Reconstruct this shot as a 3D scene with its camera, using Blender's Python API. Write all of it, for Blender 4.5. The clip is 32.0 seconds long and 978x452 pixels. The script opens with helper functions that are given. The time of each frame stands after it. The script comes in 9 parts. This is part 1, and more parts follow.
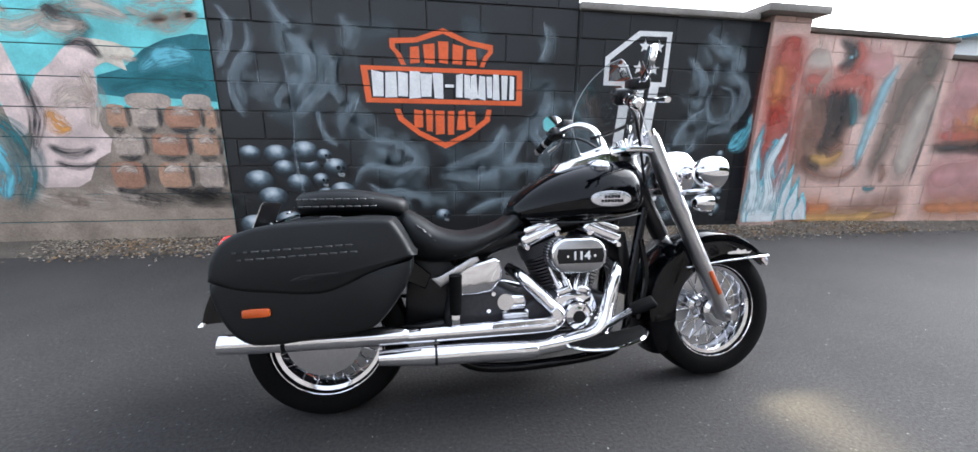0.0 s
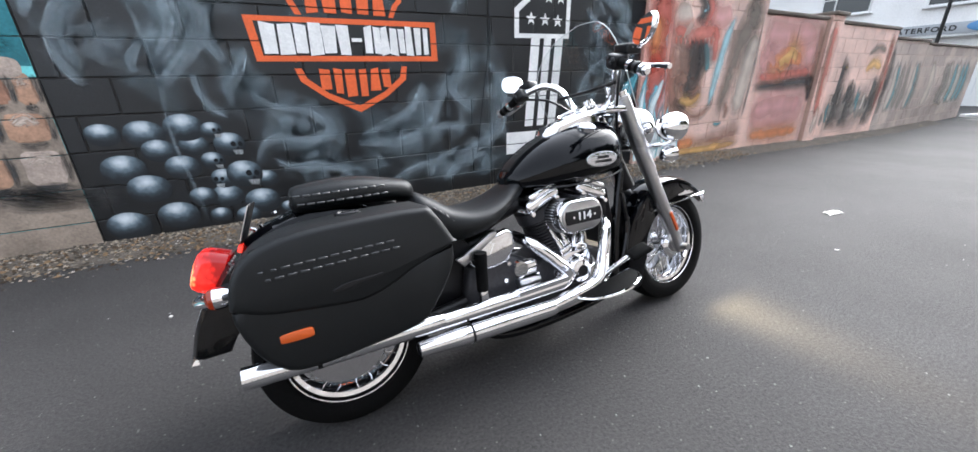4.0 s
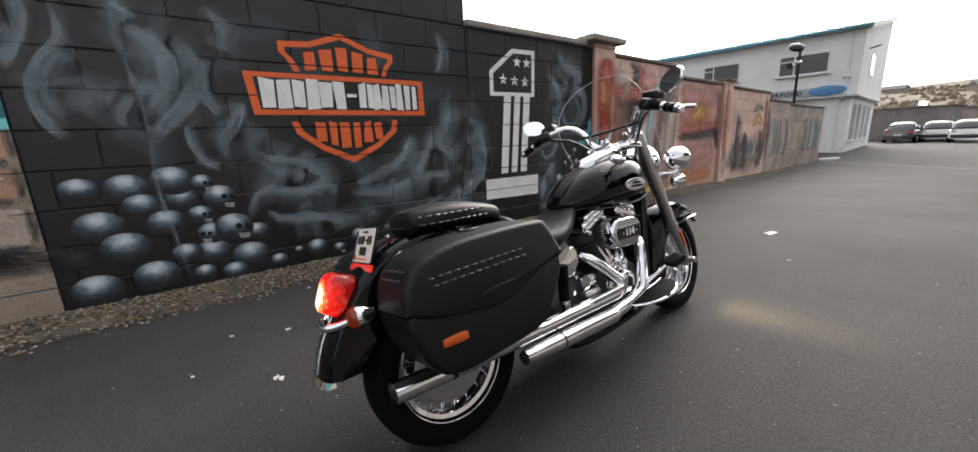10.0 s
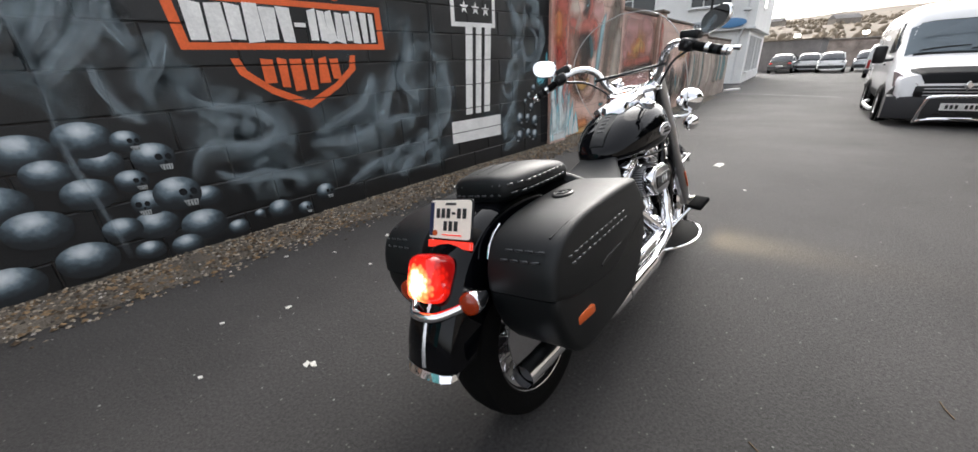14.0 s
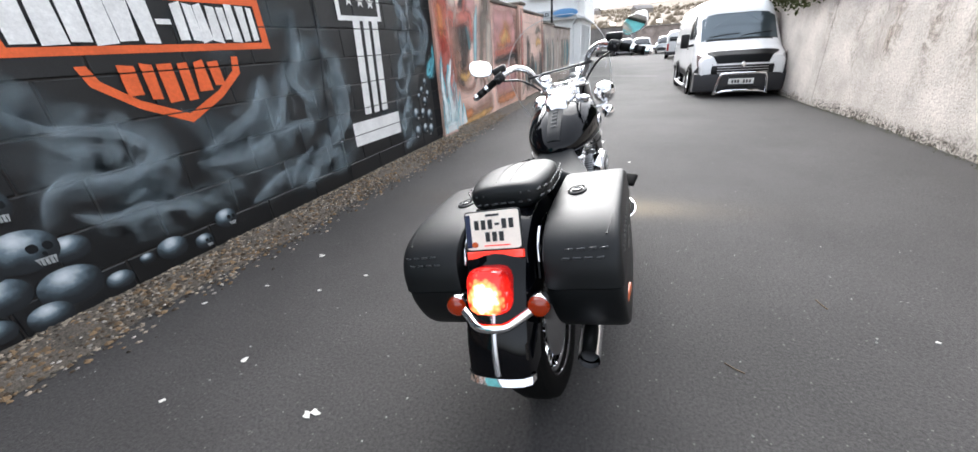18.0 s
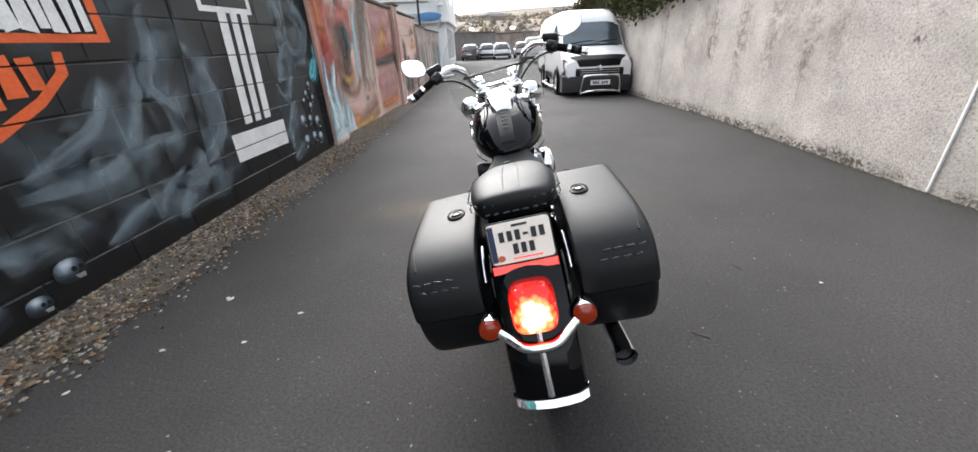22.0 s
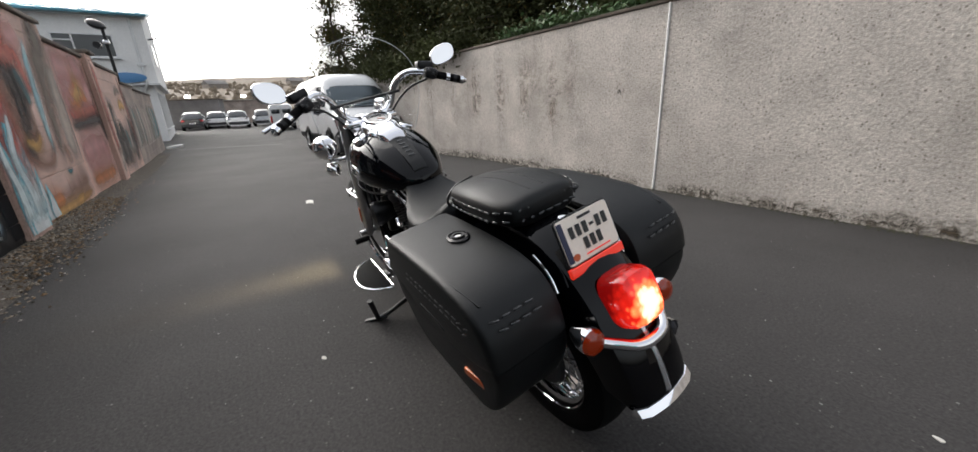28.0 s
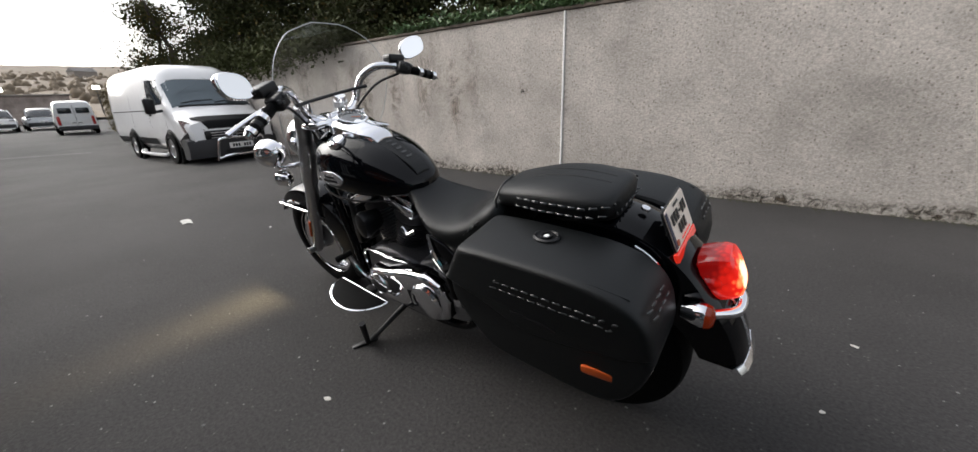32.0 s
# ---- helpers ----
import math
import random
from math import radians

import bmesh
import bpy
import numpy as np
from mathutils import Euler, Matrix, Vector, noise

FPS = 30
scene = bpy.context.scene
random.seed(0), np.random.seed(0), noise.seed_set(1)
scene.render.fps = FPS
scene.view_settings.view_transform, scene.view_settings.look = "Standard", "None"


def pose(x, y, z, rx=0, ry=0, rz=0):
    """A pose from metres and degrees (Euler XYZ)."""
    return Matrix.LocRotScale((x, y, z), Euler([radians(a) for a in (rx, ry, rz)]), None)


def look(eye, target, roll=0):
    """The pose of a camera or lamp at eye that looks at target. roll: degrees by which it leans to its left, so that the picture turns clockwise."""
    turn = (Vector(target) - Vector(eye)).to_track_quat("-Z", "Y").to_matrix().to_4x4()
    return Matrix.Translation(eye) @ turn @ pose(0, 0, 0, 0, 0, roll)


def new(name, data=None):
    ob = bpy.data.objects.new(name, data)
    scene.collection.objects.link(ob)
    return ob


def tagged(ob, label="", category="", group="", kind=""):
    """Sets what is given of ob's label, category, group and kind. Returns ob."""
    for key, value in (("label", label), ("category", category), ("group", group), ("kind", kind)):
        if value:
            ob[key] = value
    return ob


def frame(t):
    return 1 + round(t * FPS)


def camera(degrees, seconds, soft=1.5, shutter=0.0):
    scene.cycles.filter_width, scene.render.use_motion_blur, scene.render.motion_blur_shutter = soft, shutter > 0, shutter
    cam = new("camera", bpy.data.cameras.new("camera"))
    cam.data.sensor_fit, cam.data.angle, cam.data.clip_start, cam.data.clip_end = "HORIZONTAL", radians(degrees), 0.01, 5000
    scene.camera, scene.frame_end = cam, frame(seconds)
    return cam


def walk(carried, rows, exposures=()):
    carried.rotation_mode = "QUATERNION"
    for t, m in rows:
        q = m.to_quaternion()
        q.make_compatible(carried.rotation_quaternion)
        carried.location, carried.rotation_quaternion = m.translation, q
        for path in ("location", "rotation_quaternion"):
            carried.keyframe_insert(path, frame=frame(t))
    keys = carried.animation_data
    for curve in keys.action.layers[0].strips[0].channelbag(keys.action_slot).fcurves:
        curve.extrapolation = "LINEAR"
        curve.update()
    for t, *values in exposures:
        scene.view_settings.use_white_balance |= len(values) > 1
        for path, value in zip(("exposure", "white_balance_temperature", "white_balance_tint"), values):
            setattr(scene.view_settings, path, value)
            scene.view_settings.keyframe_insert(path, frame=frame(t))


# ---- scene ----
cam = camera(103.8, 32.0)
PATH = [
    (0, (-1.546, 1.510, 1.003), (-1.249, 3.475, 0.517), 0.8),
    (0.5, (-1.620, 1.549, 1.003), (-1.17, 3.453, 0.511), 0.1),
    (1, (-1.703, 1.573, 1.01), (-1.152, 3.433, 0.522), 0.7),
    (1.5, (-1.779, 1.574, 1.019), (-1.152, 3.394, 0.478), -0.1),
    (2, (-1.825, 1.579, 1.023), (-1.149, 3.375, 0.461), 0.4),
    (2.5, (-1.858, 1.607, 1.03), (-1.178, 3.388, 0.424), -0.7),
    (3, (-1.899, 1.641, 1.051), (-1.173, 3.401, 0.437), -1.4),
    (3.5, (-1.933, 1.658, 1.057), (-1.153, 3.378, 0.4), -1.4),
    (5.5, (-2.084, 1.703, 1.132), (-1.132, 3.276, 0.345), -1.9),
    (6, (-2.161, 1.739, 1.145), (-1.152, 3.28, 0.366), -1.8),
    (6.5, (-2.219, 1.789, 1.136), (-1.143, 3.285, 0.359), -1.7),
    (7, (-2.277, 1.824, 1.136), (-1.103, 3.252, 0.374), -1.5),
    (7.5, (-2.305, 1.838, 1.121), (-1.088, 3.249, 0.395), -1.9),
    (8, (-2.304, 1.833, 1.095), (-1.075, 3.261, 0.421), -1.8),
    (8.5, (-2.332, 1.823, 1.07), (-1.121, 3.299, 0.475), -1.7),
    (9, (-2.397, 1.81, 1.045), (-1.209, 3.319, 0.486), -1.8),
    (9.5, (-2.459, 1.789, 1.033), (-1.302, 3.351, 0.561), -2.8),
    (10, (-2.492, 1.79, 1.003), (-1.333, 3.359, 0.561), -2.3),
    (10.5, (-2.523, 1.837, 0.976), (-1.302, 3.364, 0.557), -1.6),
    (11, (-2.567, 1.898, 0.956), (-1.314, 3.388, 0.496), -2.0),
    (11.5, (-2.607, 1.97, 0.946), (-1.313, 3.422, 0.48), -1.9),
    (12, (-2.653, 2.044, 0.952), (-1.323, 3.45, 0.448), -2.4),
    (12.5, (-2.691, 2.111, 0.989), (-1.314, 3.443, 0.415), -3.0),
    (13, (-2.724, 2.158, 1.012), (-1.318, 3.429, 0.372), -2.4),
    (13.5, (-2.749, 2.175, 1.045), (-1.393, 3.453, 0.319), -2.8),
    (15.5, (-2.803, 2.338, 1.114), (-1.304, 3.398, 0.319), -2.4),
    (16, (-2.837, 2.332, 1.133), (-1.278, 3.316, 0.358), -1.7),
    (16.5, (-2.898, 2.376, 1.145), (-1.311, 3.273, 0.321), -2.9),
    (17, (-2.953, 2.448, 1.156), (-1.334, 3.268, 0.316), -3.8),
    (17.5, (-2.988, 2.516, 1.158), (-1.354, 3.33, 0.343), -4.5),
    (18, (-3.001, 2.574, 1.154), (-1.33, 3.278, 0.308), -4.1),
    (18.5, (-3.012, 2.631, 1.144), (-1.294, 3.21, 0.301), -4.0),
    (19, (-3.032, 2.666, 1.135), (-1.281, 3.159, 0.304), -3.5),
    (19.5, (-3.017, 2.704, 1.118), (-1.251, 3.178, 0.309), -2.6),
    (20, (-2.988, 2.758, 1.097), (-1.207, 3.148, 0.275), -2.3),
    (20.5, (-2.964, 2.819, 1.106), (-1.172, 3.117, 0.269), -2.4),
    (21, (-2.954, 2.871, 1.117), (-1.157, 3.077, 0.265), -3.0),
    (21.5, (-2.962, 2.899, 1.13), (-1.144, 3.045, 0.308), -2.6),
    (22, (-2.98, 2.954, 1.152), (-1.181, 3.072, 0.287), -2.9),
    (22.5, (-2.997, 3.05, 1.168), (-1.182, 3.088, 0.328), -3.9),
    (23, (-2.986, 3.13, 1.172), (-1.183, 3.042, 0.311), -4.0),
    (23.5, (-2.965, 3.191, 1.174), (-1.177, 2.953, 0.31), -4.3),
    (24, (-2.943, 3.24, 1.168), (-1.174, 2.866, 0.313), -4.1),
    (24.5, (-2.942, 3.297, 1.158), (-1.194, 2.795, 0.326), -4.2),
    (25, (-2.92, 3.321, 1.136), (-1.173, 2.746, 0.351), -4.2),
    (25.5, (-2.873, 3.358, 1.11), (-1.144, 2.714, 0.339), -3.2),
    (27.5, (-2.75, 3.494, 1.001), (-1.076, 2.614, 0.352), -2.7),
    (28, (-2.701, 3.546, 0.99), (-1.083, 2.549, 0.367), -2.4),
    (28.5, (-2.668, 3.619, 0.99), (-1.111, 2.537, 0.353), -1.8),
    (29, (-2.618, 3.678, 1.001), (-1.123, 2.536, 0.32), -1.6),
    (29.5, (-2.567, 3.739, 1.023), (-1.15, 2.523, 0.306), -1.5),
    (30, (-2.528, 3.801, 1.052), (-1.172, 2.525, 0.323), -1.7),
    (30.5, (-2.501, 3.839, 1.066), (-1.164, 2.539, 0.344), -1.5),
    (31, (-2.44, 3.872, 1.067), (-1.116, 2.564, 0.335), -2.7),
    (31.5, (-2.373, 3.876, 1.048), (-1.11, 2.516, 0.303), -3.0),
    (32, (-2.322, 3.919, 1.002), (-1.137, 2.444, 0.352), -1.8),
]
LIGHT = [(0, 0.4, 5850, 10), (1, 0.32, 6050, 10), (2, 0.33, 6250, 10), (3, 0.52, 6150, 10), (6, 0.62, 5900, 10), (7, 0.62, 6050, 10), (8, 0.33, 6200, 10), (9, -0.03, 6600, 10), (11, -0.5, 6700, 10), (13, -0.3, 6650, 10), (16, 0.5, 6200, 10), (18, 0.52, 6200, 10), (19, 0.46, 6230, 10), (20, 0.32, 6260, 10),
         (22, 0.15, 6320, 10), (23, 0.15, 6400, 10), (25, -0.25, 6450, 10), (28, -0.6, 6500, 10), (32, -0.62, 6450, 10)]
walk(cam, [(t, look(eye, target, roll)) for t, eye, target, roll in PATH], LIGHT)

# ---------------------------------------------------------------- light
world = bpy.data.worlds.new("sky")
scene.world = world
world.use_nodes = True
wn = world.node_tree.nodes
sky = wn.new("ShaderNodeTexSky")
sky.sky_type, sky.sun_disc = "NISHITA", False
sky.sun_elevation, sky.sun_rotation = radians(30), radians(70)
sky.air_density, sky.dust_density, sky.ozone_density = 1.0, 4.0, 0.6
soft_sky = wn.new("ShaderNodeHueSaturation")
soft_sky.inputs["Saturation"].default_value = 0.25
world.node_tree.links.new(sky.outputs[0], soft_sky.inputs["Color"])
# an overcast sky is brighter overhead than at the horizon
way = wn.new("ShaderNodeTexCoord")
rise = wn.new("ShaderNodeSeparateXYZ")
world.node_tree.links.new(way.outputs["Generated"], rise.inputs[0])
dim = wn.new("ShaderNodeMapRange")
dim.inputs["From Min"].default_value, dim.inputs["From Max"].default_value = 0.0, 1.0
dim.inputs["To Min"].default_value, dim.inputs["To Max"].default_value = 0.62, 1.5
world.node_tree.links.new(rise.outputs["Z"], dim.inputs["Value"])
veil = wn.new("ShaderNodeVectorMath")
veil.operation = "SCALE"
world.node_tree.links.new(soft_sky.outputs[0], veil.inputs[0])
world.node_tree.links.new(dim.outputs[0], veil.inputs["Scale"])
world.node_tree.links.new(veil.outputs[0], wn["Background"].inputs["Color"])
wn["Background"].inputs["Strength"].default_value = 0.45
sun = new("sun", bpy.data.lights.new("sun", "SUN"))
sun.data.energy, sun.data.angle, sun.data.color = 0.6, radians(30), (1.0, 0.94, 0.86)
sun.matrix_world = look((8, 1, 10), (0, 0, 0))

# the motorcycle's lit headlamp spills on to the tarmac ahead of its front wheel
beam = new("headlamp_beam", bpy.data.lights.new("headlamp_beam", "SPOT"))
beam.data.energy, beam.data.color, beam.data.shadow_soft_size = 175, (1.0, 0.80, 0.45), 0.02
beam.data.spot_size, beam.data.spot_blend = radians(140), 1.0
beam.matrix_world = look((-0.44, 2.97, 0.84), (-0.19, 2.99, 0.0)) @ Matrix.Diagonal((1, 0.15, 1, 1))

# ---------------------------------------------------------------- helpers
TAU = 2 * math.pi


def thing(name, label, category, m=None, group="", kind=""):
    ob = new(name)
    ob.empty_display_size = 0.1
    if m is not None:
        ob.matrix_world = m
    return tagged(ob, label, category, group, kind)


def part(name, bm, material, parent=None, label="", smooth=True, sharp=35):
    """Links a bmesh as one mesh object under a thing or under a part."""
    me = bpy.data.meshes.new(name)
    bmesh.ops.recalc_face_normals(bm, faces=bm.faces)
    bm.to_mesh(me)
    bm.free()
    me.materials.append(material)
    if smooth:
        me.shade_smooth()
        me.set_sharp_from_angle(angle=radians(sharp))
    ob = new(name, me)
    ob.parent = parent
    if label:
        tagged(ob, label)
    return ob


def moved(bm, m):
    bm.transform(m)
    return bm


def box(sx, sy, sz, bevel=0.0, segs=2, at=(0, 0, 0)):
    bm = bmesh.new()
    bmesh.ops.create_cube(bm, size=1, matrix=Matrix.Translation(at) @ Matrix.Diagonal((sx, sy, sz, 1)))
    if bevel:
        bmesh.ops.bevel(bm, geom=bm.edges[:], offset=bevel, segments=segs, profile=0.5, affect="EDGES")
    return bm


def join(*bms):
    out = bms[0]
    for b in bms[1:]:
        me = bpy.data.meshes.new("tmp")
        b.to_mesh(me)
        b.free()
        out.from_mesh(me)
        bpy.data.meshes.remove(me)
    return out


def slab(points, depth, axis="y", bevel=0.0, segs=2, both=True):
    """A flat outline given as (u, v) pairs, thickened along axis: y -> (x, z), z -> (x, y), x -> (y, z)."""
    bm = bmesh.new()
    put = {"y": lambda u, v: (u, 0, v), "z": lambda u, v: (u, v, 0), "x": lambda u, v: (0, u, v)}[axis]
    f = bm.faces.new([bm.verts.new(put(u, v)) for u, v in points])
    ext = bmesh.ops.extrude_face_region(bm, geom=[f])
    d = {"y": (0, depth, 0), "z": (0, 0, depth), "x": (depth, 0, 0)}[axis]
    bmesh.ops.translate(bm, verts=[v for v in ext["geom"] if isinstance(v, bmesh.types.BMVert)], vec=d)
    if bevel:
        caps = [e for e in bm.edges if any(len(q.verts) != 4 or q.calc_area() and abs(q.normal.dot(Vector(d).normalized())) > 0.9 for q in e.link_faces)]
        bm.normal_update()
        caps = [e for e in bm.edges if any(abs(q.normal.dot(Vector(d).normalized())) > 0.9 for q in e.link_faces)]
        bmesh.ops.bevel(bm, geom=caps, offset=bevel, segments=segs, profile=0.5, affect="EDGES")
    return bm


def smooth_line(pts, n=8):
    """Catmull-Rom through the points."""
    p = [Vector(q) for q in pts]
    if len(p) < 3:
        return p
    p = [2 * p[0] - p[1]] + p + [2 * p[-1] - p[-2]]
    out = []
    for i in range(1, len(p) - 2):
        for k in range(n):
            t = k / n
            out.append(0.5 * ((2 * p[i]) + (p[i + 1] - p[i - 1]) * t + (2 * p[i - 1] - 5 * p[i] + 4 * p[i + 1] - p[i + 2]) * t * t
                              + (3 * p[i] - p[i - 1] - 3 * p[i + 1] + p[i + 2]) * t ** 3))
    return out + [p[-2]]


def rings(bm, loops, closed=True, caps=True):
    rows = [[bm.verts.new(q) for q in loop] for loop in loops]
    n = len(rows[0])
    for a, b in zip(rows, rows[1:]):
        for i in range(n if closed else n - 1):
            j = (i + 1) % n
            bm.faces.new((a[i], a[j], b[j], b[i]))
    if caps and closed:
        bm.faces.new(rows[0][::-1])
        bm.faces.new(rows[-1])
    return bm


def tube(pts, r, segs=14, n=8, caps=True, wide=1.0, up=(0, 0, 1)):
    """A round bar along smoothed points; r one radius or one a point; wide stretches it sideways."""
    rr = r if isinstance(r, (list, tuple)) else [r] * len(pts)
    line = smooth_line([(*p,) for p in pts], n)
    rad = [q[0] for q in smooth_line([(q, 0, 0) for q in rr], n)]
    if len(rad) != len(line):
        rad = [rr[0]] * (len(line) - 1) + [rr[-1]]
    bm, loops = bmesh.new(), []
    side = None
    for i, q in enumerate(line):
        d = (line[min(i + 1, len(line) - 1)] - line[max(i - 1, 0)]).normalized()
        if side is None:
            ref = Vector(up) if abs(d.dot(Vector(up))) < 0.95 else Vector((1, 0, 0))
            side = d.cross(ref).normalized()
        side = (side - d * side.dot(d)).normalized()
        o = d.cross(side)
        loops.append([q + rad[i] * (wide * math.cos(TAU * k / segs) * side + math.sin(TAU * k / segs) * o) for k in range(segs)])
    return rings(bm, loops, caps=caps)


def lathe(profile, segs=48, axis="y", closed=False):
    """Turns (along, radius) pairs about an axis through the origin."""
    bm = bmesh.new()
    loops = []
    for a, r in profile:
        loop = []
        for k in range(segs):
            c, s = r * math.cos(TAU * k / segs), r * math.sin(TAU * k / segs)
            loop.append({"y": (c, a, s), "x": (a, c, s), "z": (c, s, a)}[axis])
        loops.append(loop)
    if closed:
        loops.append(loops[0])
        rows = [[bm.verts.new(q) for q in l] for l in loops[:-1]]
        for a, b in zip(rows, rows[1:] + rows[:1]):
            for i in range(segs):
                bm.faces.new((a[i], a[(i + 1) % segs], b[(i + 1) % segs], b[i]))
        return bm
    return rings(bm, loops)


def oval(cx, cy, rx, ry, n=24, power=2.0, turn=0.0):
    out = []
    for k in range(n):
        c, s = math.cos(TAU * k / n), math.sin(TAU * k / n)
        x = rx * math.copysign(abs(c) ** (2 / power), c)
        y = ry * math.copysign(abs(s) ** (2 / power), s)
        out.append((cx + x * math.cos(turn) - y * math.sin(turn), cy + x * math.sin(turn) + y * math.cos(turn)))
    return out


# ---------------------------------------------------------------- materials
def material(name, color, rough=0.6, metal=0.0, grain=0.0, scale=40.0, bump=0.0, stain=0.0, stain_scale=2.0, coat=0.0, spec=None, glow=None, each=0.0, spot=None, island=0.0):
    """A surface with fine grain, large stains, relief and a shade of its own for each piece."""
    mat = bpy.data.materials.new(name)
    mat.use_nodes = True
    t = mat.node_tree
    b = t.nodes["Principled BSDF"]
    b.inputs["Base Color"].default_value = (*color, 1)
    b.inputs["Roughness"].default_value = rough
    b.inputs["Metallic"].default_value = metal
    b.inputs["Coat Weight"].default_value = coat
    b.inputs["Coat Roughness"].default_value = 0.03
    if spec is not None:
        b.inputs["Specular IOR Level"].default_value = spec
    if glow:
        b.inputs["Emission Color"].default_value = (*glow[0], 1)
        b.inputs["Emission Strength"].default_value = glow[1]
    if not (grain or stain or bump or each or island):
        return mat
    geo = t.nodes.new("ShaderNodeNewGeometry")
    last = None

    def mul(socket, low, high, source):
        r = t.nodes.new("ShaderNodeMapRange")
        r.inputs["To Min"].default_value, r.inputs["To Max"].default_value = low, high
        r.inputs["From Min"].default_value, r.inputs["From Max"].default_value = 0.25, 0.75
        t.links.new(source, r.inputs["Value"])
        v = t.nodes.new("ShaderNodeVectorMath")
        v.operation = "SCALE"
        if socket is None:
            v.inputs[0].default_value = color
        else:
            t.links.new(socket, v.inputs[0])
        t.links.new(r.outputs[0], v.inputs["Scale"])
        return v.outputs[0]

    def noise_of(s, detail=4.0, rough_=0.6):
        n = t.nodes.new("ShaderNodeTexNoise")
        n.inputs["Scale"].default_value, n.inputs["Detail"].default_value, n.inputs["Roughness"].default_value = s, detail, rough_
        t.links.new(geo.outputs["Position"], n.inputs["Vector"])
        return n.outputs["Fac"]

    if stain:
        last = mul(last, 1 - stain, 1 + stain, noise_of(stain_scale, 5))
    fine = noise_of(scale, 3, 0.7)
    if spot:
        size, share, tone = spot
        vo = t.nodes.new("ShaderNodeTexVoronoi")
        vo.inputs["Scale"].default_value = size
        t.links.new(geo.outputs["Position"], vo.inputs["Vector"])
        near = t.nodes.new("ShaderNodeMath")
        near.operation = "LESS_THAN"
        near.inputs[1].default_value = 0.34
        t.links.new(vo.outputs["Distance"], near.inputs[0])
        sep = t.nodes.new("ShaderNodeSeparateColor")
        t.links.new(vo.outputs["Color"], sep.inputs[0])
        pick = t.nodes.new("ShaderNodeMath")
        pick.operation = "LESS_THAN"
        pick.inputs[1].default_value = share
        t.links.new(sep.outputs[0], pick.inputs[0])
        both = t.nodes.new("ShaderNodeMath")
        both.operation = "MULTIPLY"
        t.links.new(near.outputs[0], both.inputs[0])
        t.links.new(pick.outputs[0], both.inputs[1])
    if grain:
        last = mul(last, 1 - grain, 1 + grain, fine)
    if each:
        info = t.nodes.new("ShaderNodeObjectInfo")
        last = mul(last, 1 - each, 1 + each, info.outputs["Random"])
    if island:
        last = mul(last, 1 - island, 1 + island, geo.outputs["Random Per Island"])
    if spot:
        mx = t.nodes.new("ShaderNodeMix")
        mx.data_type = "RGBA"
        t.links.new(both.outputs[0], mx.inputs["Factor"])
        if last is not None:
            t.links.new(last, mx.inputs[6])
        else:
            mx.inputs[6].default_value = (*color, 1)
        mx.inputs[7].default_value = (*tone, 1)
        last = mx.outputs[2]
    if last is not None:
        t.links.new(last, b.inputs["Base Color"])
    if bump:
        bp = t.nodes.new("ShaderNodeBump")
        bp.inputs["Strength"].default_value = 0.6
        bp.inputs["Distance"].default_value = bump
        t.links.new(fine, bp.inputs["Height"])
        t.links.new(bp.outputs[0], b.inputs["Normal"])
    return mat


def glass(name, color=(1, 1, 1), rough=0.0, clear=0.9):
    """Thin clear sheet: mostly see-through, with a gloss that grows at the rim."""
    mat = bpy.data.materials.new(name)
    mat.use_nodes = True
    t = mat.node_tree
    out = t.nodes["Material Output"]
    tr, gl, mx, fr = (t.nodes.new("ShaderNode" + k) for k in ("BsdfTransparent", "BsdfGlossy", "MixShader", "LayerWeight"))
    tr.inputs[0].default_value = (*[c * clear for c in color], 1)
    gl.inputs["Roughness"].default_value = rough
    fr.inputs["Blend"].default_value = 0.12
    t.links.new(fr.outputs["Facing"], mx.inputs[0])
    t.links.new(tr.outputs[0], mx.inputs[1])
    t.links.new(gl.outputs[0], mx.inputs[2])
    t.links.new(mx.outputs[0], out.inputs["Surface"])
    return mat


